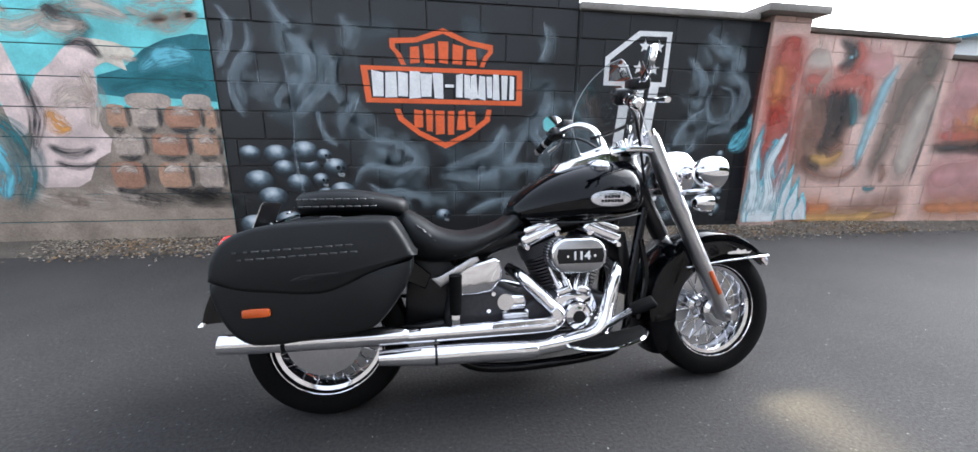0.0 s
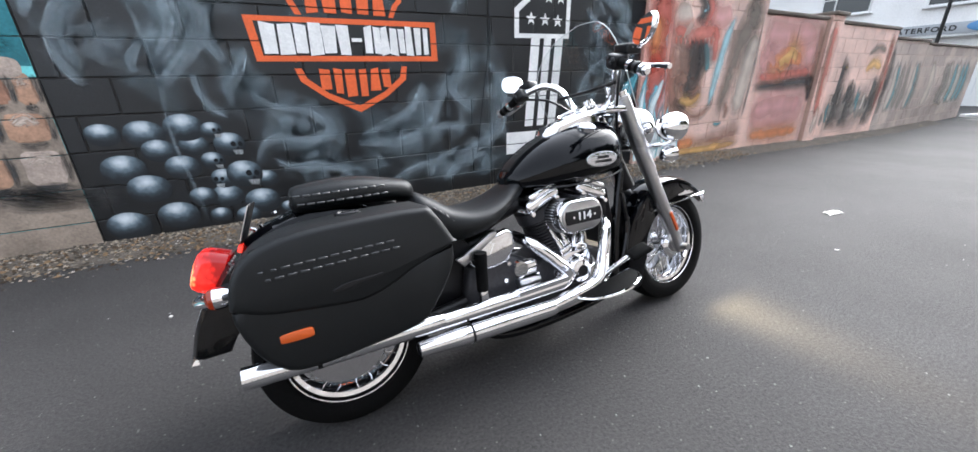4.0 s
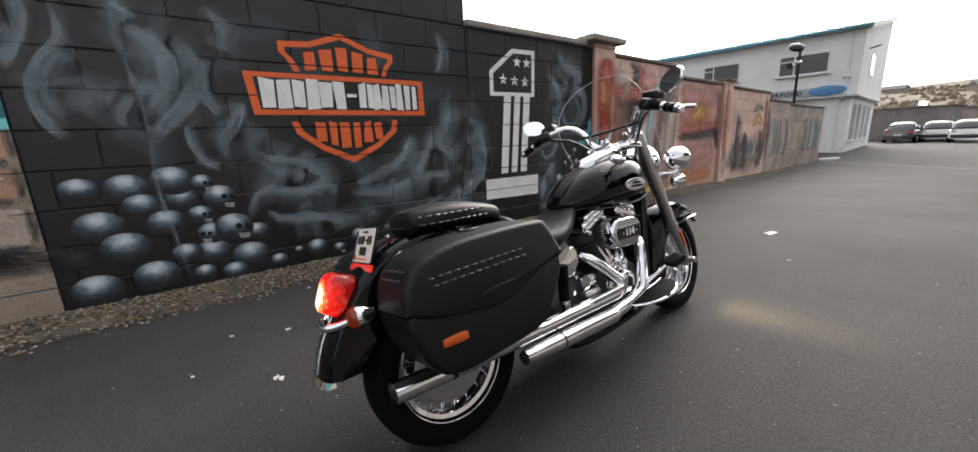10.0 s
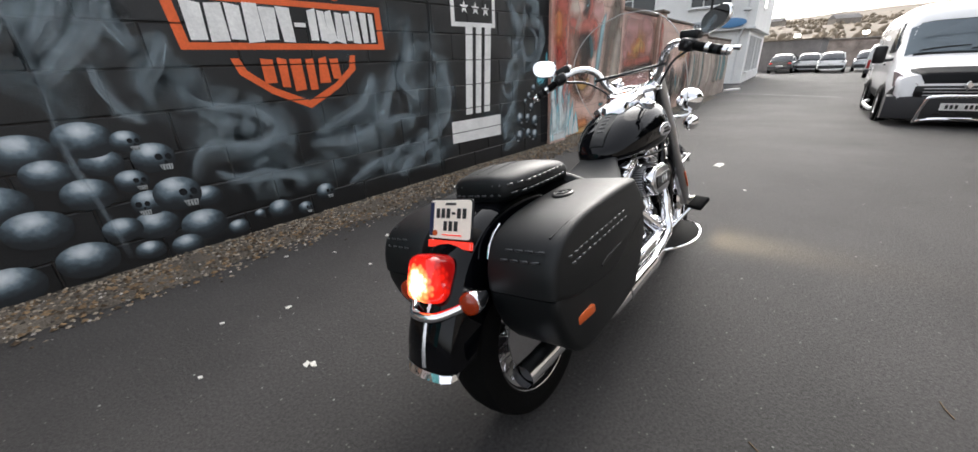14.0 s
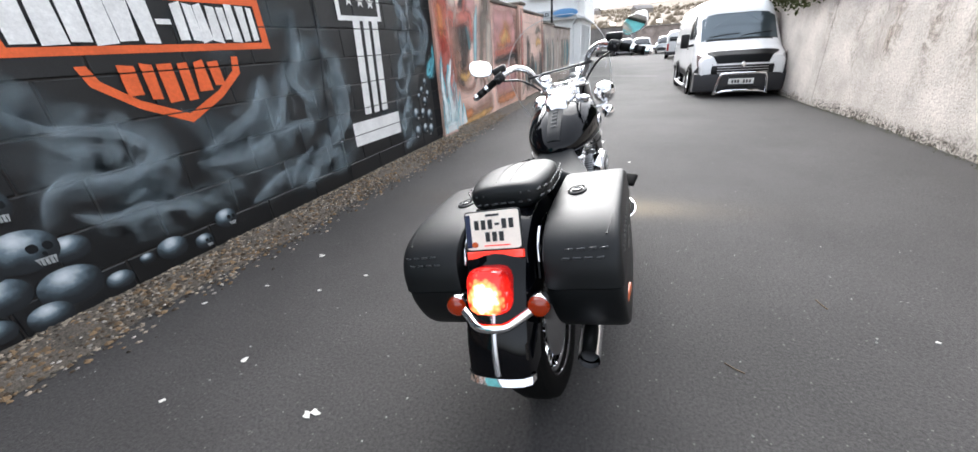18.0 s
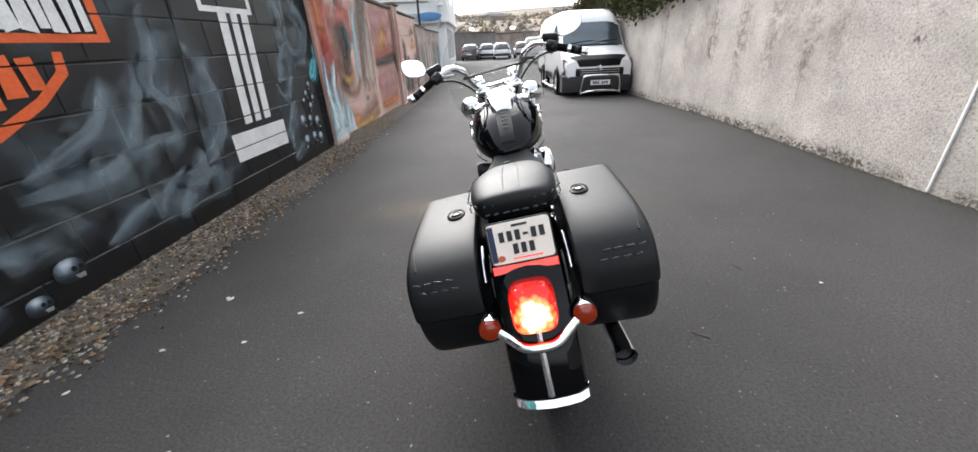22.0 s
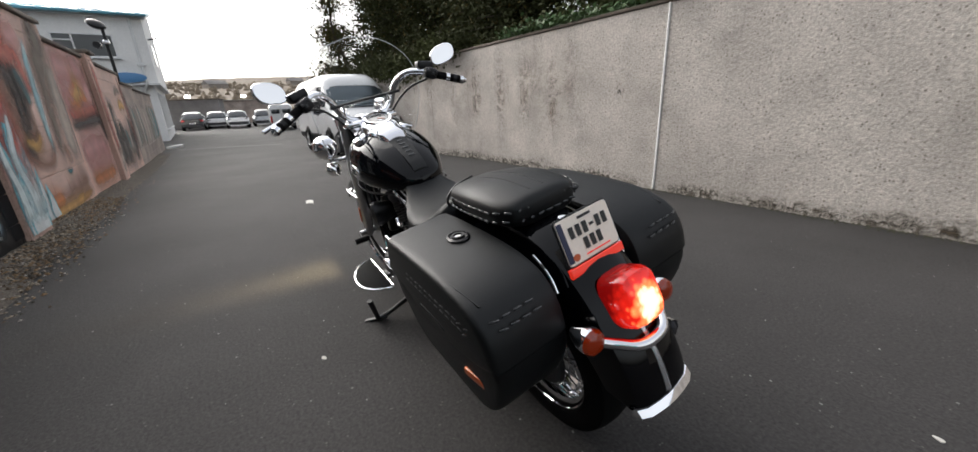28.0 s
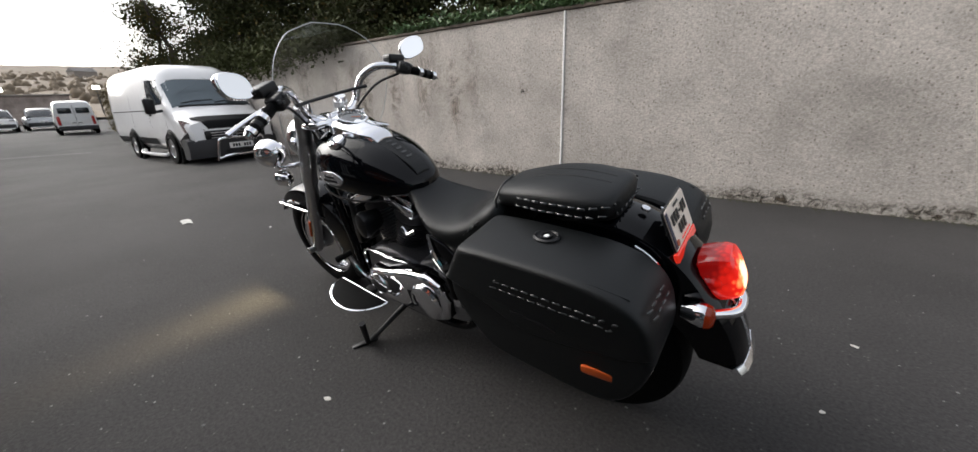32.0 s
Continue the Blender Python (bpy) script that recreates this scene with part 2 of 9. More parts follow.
def lit_lens(name):
    """A red lens lit from within: brightest in front of its bulb, deep red at its rim."""
    mat = material(name, (0.14, 0.002, 0.0015), 0.08, coat=0.15)
    t = mat.node_tree
    b = t.nodes["Principled BSDF"]
    tc = t.nodes.new("ShaderNodeTexCoord")
    far = t.nodes.new("ShaderNodeVectorMath")
    far.operation = "DISTANCE"
    far.inputs[1].default_value = (0.12, 0.5, 0.52)
    t.links.new(tc.outputs["Generated"], far.inputs[0])
    nz = t.nodes.new("ShaderNodeTexVoronoi")
    nz.inputs["Scale"].default_value = 7.5
    t.links.new(tc.outputs["Generated"], nz.inputs["Vector"])
    mixd = t.nodes.new("ShaderNodeMath")
    mixd.operation = "MULTIPLY_ADD"
    mixd.inputs[1].default_value = 0.20
    t.links.new(nz.outputs["Distance"], mixd.inputs[0])
    t.links.new(far.outputs["Value"], mixd.inputs[2])
    ramp = t.nodes.new("ShaderNodeValToRGB")
    e = ramp.color_ramp.elements
    e[0].position, e[0].color = 0.30, (1.0, 0.74, 0.48, 1)
    e[1].position, e[1].color = 0.85, (0.07, 0.001, 0.001, 1)
    for p, c in ((0.42, (1.0, 0.20, 0.06, 1)), (0.55, (0.42, 0.008, 0.004, 1))):
        q = e.new(p)
        q.color = c
    t.links.new(mixd.outputs[0], ramp.inputs[0])
    t.links.new(ramp.outputs[0], b.inputs["Emission Color"])
    b.inputs["Emission Strength"].default_value = 3.2
    return mat


M = dict(
    asphalt=material("asphalt", (0.040, 0.038, 0.037), 0.82, grain=0.5, scale=85, bump=0.006, stain=0.36, stain_scale=0.7, spot=(95, 0.018, (0.10, 0.096, 0.09)), spec=0.28),
    gravel=material("gravel", (0.085, 0.072, 0.057), 0.95, grain=0.6, scale=70, bump=0.02, stain=0.4, stain_scale=4),
    black_block=material("black_painted_block", (0.0060, 0.0068, 0.0080), 0.44, grain=0.3, scale=90, bump=0.003, stain=0.4, stain_scale=2.5, each=0.25, spec=0.58),
    red_block=material("pink_painted_block", (0.74, 0.52, 0.44), 0.8, grain=0.25, scale=70, bump=0.003, stain=0.35, stain_scale=1.6, each=0.05),
    teal_block=material("teal_painted_block", (0.12, 0.42, 0.42), 0.8, grain=0.15, scale=70, bump=0.004, stain=0.3, stain_scale=1.6, each=0.08),
    render_wall=material("grey_dashed_render", (0.425, 0.388, 0.350), 0.95, grain=0.36, scale=52, bump=0.010, stain=0.30, stain_scale=1.5, spot=(46, 0.13, (0.24, 0.215, 0.185))),
    concrete=material("concrete", (0.3, 0.27, 0.24), 0.9, grain=0.2, scale=50, bump=0.004, stain=0.3, stain_scale=3),
    gloss_black=material("gloss_black_paint", (0.0012, 0.0014, 0.0022), 0.03, coat=0.05, spec=0.24),
    satin_black=material("satin_black", (0.005, 0.005, 0.006), 0.36, grain=0.15, scale=80, bump=0.0006, spec=0.35),
    leather=material("black_leather", (0.0012, 0.0021, 0.0027), 0.50, grain=0.25, scale=260, bump=0.0006, spec=0.36),
    rubber=material("black_rubber", (0.0035, 0.0035, 0.0035), 0.75, grain=0.3, scale=120, bump=0.001, spec=0.1),
    chrome=material("chrome", (0.86, 0.86, 0.88), 0.06, metal=1.0),
    steel=material("satin_steel", (0.55, 0.55, 0.56), 0.28, metal=1.0, grain=0.08, scale=120),
    iron=material("dark_engine_metal", (0.05, 0.05, 0.055), 0.45, metal=0.6, grain=0.2, scale=90),
    orange=material("orange_reflector", (0.52, 0.085, 0.010), 0.3, coat=0.3),
    red_lens=material("red_lens", (0.65, 0.02, 0.015), 0.12, coat=1.0, glow=((1.0, 0.05, 0.02), 0.6)),
    lit_lens=lit_lens("lit_red_lens"),
    white=material("white_paint", (0.78, 0.78, 0.77), 0.45, grain=0.05, scale=8, stain=0.08, stain_scale=1.5),
    van_white=material("white_van_paint", (0.8, 0.8, 0.8), 0.25, coat=0.7, grain=0.03, scale=6),
    dark_glass=material("dark_window_glass", (0.02, 0.025, 0.03), 0.05, spec=0.8),
    screen_glass=material("sky_lit_windscreen", (0.22, 0.27, 0.30), 0.05, metal=0.6, coat=1.0, spec=1.0),
    dark_plastic=material("dark_grey_plastic", (0.035, 0.035, 0.038), 0.6, grain=0.1, scale=50),
    mirror=material("mirror_glass", (0.9, 0.9, 0.9), 0.01, metal=1.0),
    shield=glass("clear_windshield", (0.97, 0.98, 0.98), 0.0, 0.93),
    edge=material("bright_sheet_edge", (0.6, 0.62, 0.62), 0.2, spec=0.8),
    dial=material("black_dial", (0.012, 0.012, 0.014), 0.2, coat=1.0),
    lace=material("leather_lace", (0.028, 0.030, 0.032), 0.28, spec=0.7),
    badge=material("silver_badge", (0.62, 0.62, 0.64), 0.25, metal=0.8, grain=0.05, scale=50),
    lamp_glass=material("headlamp_lens", (0.85, 0.85, 0.8), 0.08, coat=1.0, glow=((1.0, 0.9, 0.75), 6.0)),
    red_signal=material("orange_red_lens", (0.13, 0.010, 0.0015), 0.06, spec=0.7, glow=((1.0, 0.10, 0.01), 0.08)),
    plate=material("plate_white", (0.93, 0.83, 0.72), 0.3, grain=0.04, scale=90),
    blue=material("plate_blue", (0.012, 0.018, 0.06), 0.4),
    ink=material("black_ink", (0.015, 0.015, 0.015), 0.5),
    fin=material("machined_fin", (0.07, 0.07, 0.075), 0.35, metal=0.7),
    paint_joint=material("painted_mortar_joint", (0.48, 0.33, 0.27), 0.95, grain=0.3, scale=60),
    joint=material("dark_mortar_joint", (0.05, 0.045, 0.042), 0.95, grain=0.3, scale=60),
    grey_block=material("weathered_block", (0.38, 0.31, 0.27), 0.85, grain=0.25, scale=60, bump=0.004, stain=0.45, stain_scale=1.2, each=0.12),
    dark_concrete=material("dark_weathered_concrete", (0.13, 0.105, 0.085), 0.9, grain=0.25, scale=50, bump=0.004, stain=0.35, stain_scale=3),
    grit=material("grit", (0.155, 0.13, 0.10), 0.95, grain=0.4, scale=45, island=0.75),
    leaf_litter=material("dry_leaf", (0.115, 0.075, 0.04), 0.9, grain=0.4, scale=30, island=0.6),
    dry_moss=material("dry_yellow_moss", (0.235, 0.165, 0.065), 0.95, grain=0.5, scale=40, island=0.5),
    moss=material("dark_moss", (0.055, 0.055, 0.032), 0.95, grain=0.5, scale=40),
    chip=material("stone_chip", (0.20, 0.20, 0.19), 0.9, grain=0.6, scale=30),
    pale_stone=material("pale_stone", (0.26, 0.24, 0.215), 0.9, grain=0.4, scale=30, island=0.5),
    litter=material("dirty_paper", (0.55, 0.54, 0.5), 0.8, grain=0.3, scale=50),
    mural_black=material("black_wall_paint", (0.011, 0.012, 0.014), 0.6, grain=0.3, scale=90, stain=0.3, stain_scale=3, spec=0.22),
    bone_grey=material("pale_grey_paint", (0.34, 0.36, 0.36), 0.7, grain=0.4, scale=60, stain=0.3, stain_scale=9),
    sky_teal=material("turquoise_paint", (0.20, 0.66, 0.66), 0.8, grain=0.12, scale=70, bump=0.003, stain=0.35, stain_scale=2.2),
    earth=material("brown_earth_paint", (0.30, 0.24, 0.19), 0.85, grain=0.25, scale=60, bump=0.003, stain=0.5, stain_scale=2.5),
    hill_teal=material("dark_teal_paint", (0.03, 0.17, 0.20), 0.8, grain=0.2, scale=60, stain=0.5, stain_scale=3),
    cream_paint=material("cream_wall_paint", (0.72, 0.64, 0.53), 0.8, grain=0.15, scale=60, stain=0.3, stain_scale=6),
    horse_pink=material("pale_pink_paint", (0.72, 0.57, 0.52), 0.8, grain=0.15, scale=60, stain=0.4, stain_scale=3.5),
    stone_a=material("painted_stone_tan", (0.44, 0.26, 0.17), 0.85, grain=0.25, scale=60, stain=0.35, stain_scale=6),
    stone_b=material("painted_stone_grey", (0.46, 0.37, 0.31), 0.85, grain=0.25, scale=60, stain=0.35, stain_scale=6),
    stone_c=material("painted_stone_red", (0.38, 0.20, 0.13), 0.85, grain=0.25, scale=60, stain=0.35, stain_scale=6),
    orange_paint=material("orange_wall_paint", (0.78, 0.13, 0.03), 0.6, grain=0.15, scale=60, stain=0.12, stain_scale=5),
    white_paint=material("white_wall_paint", (0.82, 0.81, 0.79), 0.6, grain=0.12, scale=60, stain=0.15, stain_scale=6),
    flame_teal=material("teal_flame_paint", (0.22, 0.55, 0.62), 0.7, grain=0.3, scale=40, stain=0.4, stain_scale=5),
    flame_white=material("white_flame_paint", (0.78, 0.82, 0.82), 0.7, grain=0.15, scale=50, stain=0.2, stain_scale=7),
    far_bush=material("hazy_brown_bush", (0.20, 0.16, 0.115), 0.95, grain=0.2, scale=0.8, stain=0.2, stain_scale=0.1),
    bark=material("dark_bark", (0.06, 0.045, 0.035), 0.9, grain=0.4, scale=30, bump=0.01),
    leaf_dark=material("dark_green_leaf", (0.046, 0.052, 0.020), 0.85, grain=0.5, scale=3, stain=0.5, stain_scale=0.7, each=0.2, spec=0.12),
    leaf_autumn=material("yellowing_leaf", (0.10, 0.078, 0.026), 0.85, grain=0.5, scale=4, stain=0.5, stain_scale=0.9, spec=0.12),
    leaf_fern=material("fresh_fern_leaf", (0.055, 0.105, 0.03), 0.6, grain=0.4, scale=12),
    leaf_hedge=material("brown_green_hedge_leaf", (0.10, 0.075, 0.025), 0.7, grain=0.5, scale=5, stain=0.4, stain_scale=1.2),
    hill=material("wooded_hillside", (0.185, 0.148, 0.108), 0.95, grain=0.12, scale=0.35, stain=0.2, stain_scale=0.05),
    building=material("cream_painted_render", (0.86, 0.85, 0.83), 0.8, grain=0.08, scale=18, bump=0.004, stain=0.09, stain_scale=0.6),
    roof_blue=material("blue_roof_sheet", (0.12, 0.36, 0.47), 0.4, grain=0.12, scale=3, stain=0.3, stain_scale=0.35),
    sign_grey=material("grey_sign_board", (0.42, 0.44, 0.46), 0.5, grain=0.06, scale=10),
    sign_blue=material("blue_sign_oval", (0.10, 0.27, 0.52), 0.4, grain=0.06, scale=10),
    floodlight=material("lit_floodlight", (1.0, 0.98, 0.9), 0.3, glow=((1.0, 0.95, 0.85), 12.0)),
    car_black=material("black_car_paint", (0.012, 0.012, 0.014), 0.2, coat=0.6, grain=0.1, scale=5),
    car_silver=material("silver_car_paint", (0.42, 0.43, 0.44), 0.3, metal=0.5, coat=0.5, grain=0.05, scale=5),
    shed=material("grey_shed_sheet", (0.16, 0.15, 0.145), 0.8, grain=0.2, scale=2, stain=0.3, stain_scale=0.3),
    tail_red=material("red_tail_lamp", (0.45, 0.02, 0.02), 0.2, coat=0.8),
    road_line=material("worn_white_road_paint", (0.09, 0.09, 0.087), 0.8, grain=0.5, scale=25, stain=0.6, stain_scale=2),
)


def shared(name, me, mat, m, parent):
    """One more piece on a shared mesh."""
    ob = new(name, me)
    if not me.materials:
        me.materials.append(mat)
    ob.parent, ob.matrix_local = parent, m
    return ob


def mesh_of(bm, smooth=True):
    me = bpy.data.meshes.new("piece")
    bmesh.ops.recalc_face_normals(bm, faces=bm.faces)
    bm.to_mesh(me)
    bm.free()
    if smooth:
        me.shade_smooth()
        me.set_sharp_from_angle(angle=radians(40))
    return me




from mathutils.geometry import tessellate_polygon

# ---------------------------------------------------------------- ground and walls
def ground_z(x):
    """The lane is level round the motorcycle and falls a little beyond it."""
    low = ((-400, 0.0), (3, 0.0), (6.5, -0.11), (10, -0.20), (18, -0.28), (40, -0.42), (80, -0.5), (401, -0.6))
    for (xa, za), (xb, zb) in zip(low, low[1:]):
        if x < xb:
            return za + (zb - za) * (x - xa) / (xb - xa)
    return low[-1][1]



bm = bmesh.new()
xs = [-400, -60, -12, 0, 3, 5, 6.5, 10, 14, 18, 28, 40, 80, 400]
rows = [[bm.verts.new((x, y, ground_z(x))) for y in (-400, -6, 0, 3, 6, 40, 400)] for x in xs]
for a, b in zip(rows, rows[1:]):
    for i in range(6):
        bm.faces.new((a[i], b[i], b[i + 1], a[i + 1]))
tagged(part("ground", bm, M["asphalt"]), "dark grey worn tarmac lane with pale specks", "ground", kind="structure")

COURSE, LONG, JOINT0 = 0.2335, 0.467, -0.017


def block_wall(name, label, x0, y0, x1, y1, top, mat, thick=0.2, base=-0.42, offset=0.0, mortar=None):
    """A wall of separate blocks laid in half bond, with recessed joints, on a core."""
    a = Vector((x0, y0, 0))
    d = Vector((x1 - x0, y1 - y0, 0))
    length = d.length
    core = part(name, box(length, thick - 0.012, top - base - 0.004, at=(length / 2, thick / 2 + 0.004, (top + base) / 2)), mortar or M["joint"], smooth=False)
    core.matrix_world = Matrix.Translation(a) @ Matrix.Rotation(math.atan2(d.y, d.x), 4, "Z")
    tagged(core, label, "wall", kind="structure")
    cache, row = {}, 0
    z = JOINT0 - COURSE * 2
    while z < top - 0.03:
        zt = min(z + COURSE, top)
        if zt > base:
            u = -LONG * (0.5 if row % 2 else 0.0) - offset
            while u < length - 0.01:
                ua, ub = max(u, 0), min(u + LONG, length)
                if ub - ua > 0.03:
                    key = (round(ub - ua, 3), round(zt - z, 3))
                    if key not in cache:
                        bmb = box(key[0] - 0.008, 0.03, key[1] - 0.008, 0.005, 1)
                        cache[key] = mesh_of(bmb, False)
                    shared("block", cache[key], mat, pose((ua + ub) / 2, 0.015 + random.uniform(-0.0012, 0.0012), (z + zt) / 2), core)
                u += LONG
        z += COURSE
        row += 1
    return core


def coping(x0, y0, x1, y1, z, over=0.04, h=0.06, thick=0.2, mat=None, name="coping"):
    d = Vector((x1 - x0, y1 - y0, 0))
    ob = part(name, box(d.length + 0.02, thick + 2 * over, h, 0.012, 2, at=(d.length / 2, thick / 2, h / 2)), mat or M["concrete"], sharp=30)
    ob.matrix_world = Matrix.Translation((x0, y0, z)) @ Matrix.Rotation(math.atan2(d.y, d.x), 4, "Z")
    return tagged(ob, "weathered grey concrete coping on the wall", "coping", kind="structure")


WL, WM = 5.165, 5.17
wall_left = block_wall("wall_horse_mural", "block wall with a faded horse painting", -8.0, WL, -3.3, WL, 2.10, M["teal_block"])
wall_mural = block_wall("wall_black_mural", "black painted block wall with a spray mural", -3.3, WM, -0.195, WM, 2.75, M["black_block"], offset=0.13)
wall_step = block_wall("wall_black_low", "lower stretch of the black painted mural wall", -0.19, WM, 1.76, WM, 2.085, M["black_block"], offset=0.437)
coping(-8.0, WL, -3.31, WL, 2.102)
coping(-3.3, WM, -0.20, WM, 2.752)
coping(-0.185, WM, 1.6, WM, 2.087)
pillar_1 = block_wall("pillar_near", "orange painted block pillar at the mural's end", 1.765, 5.13, 2.2, 5.14, 2.14, M["red_block"], thick=0.32, mortar=M["paint_joint"])
coping(1.60, 5.07, 2.27, 5.08, 2.142, 0.05, 0.07, 0.42, name="pillar_cap")
RW = [("wall_pink_a", 2.205, 5.20, 4.2, 5.28, 2.02), ("wall_pink_b", 4.205, 5.30, 6.05, 5.40, 1.86), ("pillar_far", 6.055, 5.33, 6.5, 5.36, 1.93), ("wall_pink_c", 6.505, 5.42, 9.2, 5.58, 1.83),
      ("wall_pink_d", 9.205, 5.58, 11.2, 5.70, 1.66), ("wall_pink_e", 11.205, 5.70, 15.8, 6.0, 1.60)]
right_walls = []
for n, x0, y0, x1, y1, top in RW:
    right_walls.append(block_wall(n, "weathered block wall with faded pink and orange paint", x0, y0, x1, y1, top, M["red_block"] if n[-1] not in "de" else M["grey_block"], thick=0.34 if "pillar" in n else 0.2, offset=0.1, mortar=M["paint_joint"]))
    coping(x0, y0, x1, y1, top + 0.002, 0.05 if "pillar" in n else 0.03, 0.05, 0.34 if "pillar" in n else 0.2, M["dark_concrete"])

GREY = [(-9.0, -0.655), (-0.192, -0.105), (5.0, 0.07), (13.5, 0.10)]
for k, ((x0, y0), (x1, y1)) in enumerate(zip(GREY, GREY[1:])):
    d = Vector((x1 - x0, y1 - y0, 0))
    bm = box(d.length - 0.008, 0.22, 2.4, 0.008, 1, at=(d.length / 2, -0.11, 1.80 - 1.2))
    w = part("wall_rendered", bm, M["render_wall"], smooth=False)
    w.matrix_world = Matrix.Translation((x0, y0, 0)) @ Matrix.Rotation(math.atan2(d.y, d.x), 4, "Z")
    tagged(w, "tall grey pebble-dashed rendered wall, mossy at its foot", "wall", kind="structure")
    c = part("wall_coping", box(d.length, 0.28, 0.035, 0.01, 2, at=(d.length / 2, -0.12, 1.82)), M["dark_concrete"])
    c.matrix_world = w.matrix_world.copy()
    tagged(c, "thin brown weathered coping along the wall", "coping", kind="structure")
joint = part("expansion_joint", box(0.020, 0.016, 1.79, 0.004, 1, at=(-0.192, -0.101, 0.905)), M["white_paint"])
tagged(joint, "pale vertical sealant joint in the rendered wall", "trim", kind="structure")
# loose gravel strip at the foot of the mural wall, moss along the grey wall
rnd = random.Random(4)


def pebbles(name, n, place, size, mat, label, category):
    """Many loose stones in one mesh."""
    verts, faces = [], []
    for _ in range(n):
        x, y, z = place()
        r = size * rnd.uniform(0.45, 1.25)
        a = rnd.uniform(0, TAU)
        ring = [(x + r * rnd.uniform(0.7, 1.1) * math.cos(a + TAU * k / 5), y + r * rnd.uniform(0.6, 1.0) * math.sin(a + TAU * k / 5), z + rnd.uniform(0, 0.25) * r) for k in range(5)]
        i = len(verts)
        verts += ring + [(x + rnd.uniform(-0.3, 0.3) * r, y, z + r * rnd.uniform(0.5, 0.9))]
        faces += [(i + k, i + (k + 1) % 5, i + 5) for k in range(5)]
    me = bpy.data.meshes.new(name)
    me.from_pydata(verts, [], faces)
    me.materials.append(mat)
    return tagged(new(name, me), label, category, kind="stuff")


def edge_y(x):
    return 5.165 if x < 1.76 else 5.17 + 0.06 * (x - 1.76)


bm = bmesh.new()
strip = []
for i in range(181):
    x = -8.5 + i * 0.12
    w = 0.30 + 0.07 * noise.noise((x * 1.3, 0, 0)) + 0.03 * noise.noise((x * 6, 2, 0))
    g = ground_z(x)
    strip.append([bm.verts.new((x, edge_y(x) - w, g + 0.002)), bm.verts.new((x, edge_y(x) - w * 0.7, g + 0.022)), bm.verts.new((x, edge_y(x) - w * 0.3, g + 0.045 + 0.01 * noise.noise((x * 4, 5, 0)))), bm.verts.new((x, edge_y(x) + 0.03, g + 0.06))])
for a, b in zip(strip, strip[1:]):
    for k in range(3):
        bm.faces.new((a[k], b[k], b[k + 1], a[k + 1]))
tagged(part("gravel_bed", bm, M["gravel"]), "strip of brown grit and dead leaves along the wall", "gravel", kind="structure")


def grit():
    x = rnd.uniform(-4.8, 3.5) if rnd.random() < 0.8 else rnd.uniform(3.5, 12)
    t = abs(rnd.gauss(0.13, 0.12))
    return (x, edge_y(x) - 0.005 - t, ground_z(x) + max(0.001, 0.058 - t * 0.2))


pebbles("grit", 9000, grit, 0.0135, M["grit"], "loose brown and grey grit at the wall foot", "gravel")
pebbles("grit", 2600, lambda: (lambda x, t: (x, edge_y(x) - 0.02 - t, ground_z(x) + max(0.004, 0.05 - 0.15 * t)))(rnd.uniform(-4.5, 4), abs(rnd.gauss(0.12, 0.12))), 0.018, M["leaf_litter"], "dry leaves and pale stones on the grit", "gravel")


def grey_y(x):
    for (x0, y0), (x1, y1) in zip(GREY, GREY[1:]):
        if x0 <= x <= x1:
            return y0 + (y1 - y0) * (x - x0) / (x1 - x0)
    return 0.8


def grey_foot():
    x = rnd.uniform(-8, 8)
    return (x, grey_y(x) + abs(rnd.gauss(0.0, 0.045)), ground_z(x) + 0.002)


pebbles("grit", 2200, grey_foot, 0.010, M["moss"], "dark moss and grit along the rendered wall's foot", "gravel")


def chip():
    return (rnd.uniform(-4, 3.5), rnd.uniform(0.3, 4.9), 0.0015)


pebbles("dry_moss", 4200, lambda: (lambda x, t: (x, edge_y(x) - 0.01 - t, ground_z(x) + max(0.003, 0.035 - 0.14 * t)))(rnd.uniform(1.9, 9.5), abs(rnd.gauss(0.04, 0.09))), 0.014, M["dry_moss"], "yellowish dry moss and dead grass along the pink wall", "moss")
pebbles("grit", 900, lambda: (lambda x, t: (x, edge_y(x) - 0.02 - t, ground_z(x) + max(0.004, 0.05 - 0.15 * t)))(rnd.uniform(-4.5, 4), abs(rnd.gauss(0.14, 0.13))), 0.011, M["pale_stone"], "pale small stones among the brown grit", "gravel")
pebbles("grit", 500, chip, 0.005, M["chip"], "tiny pale stone chips on the tarmac", "gravel")

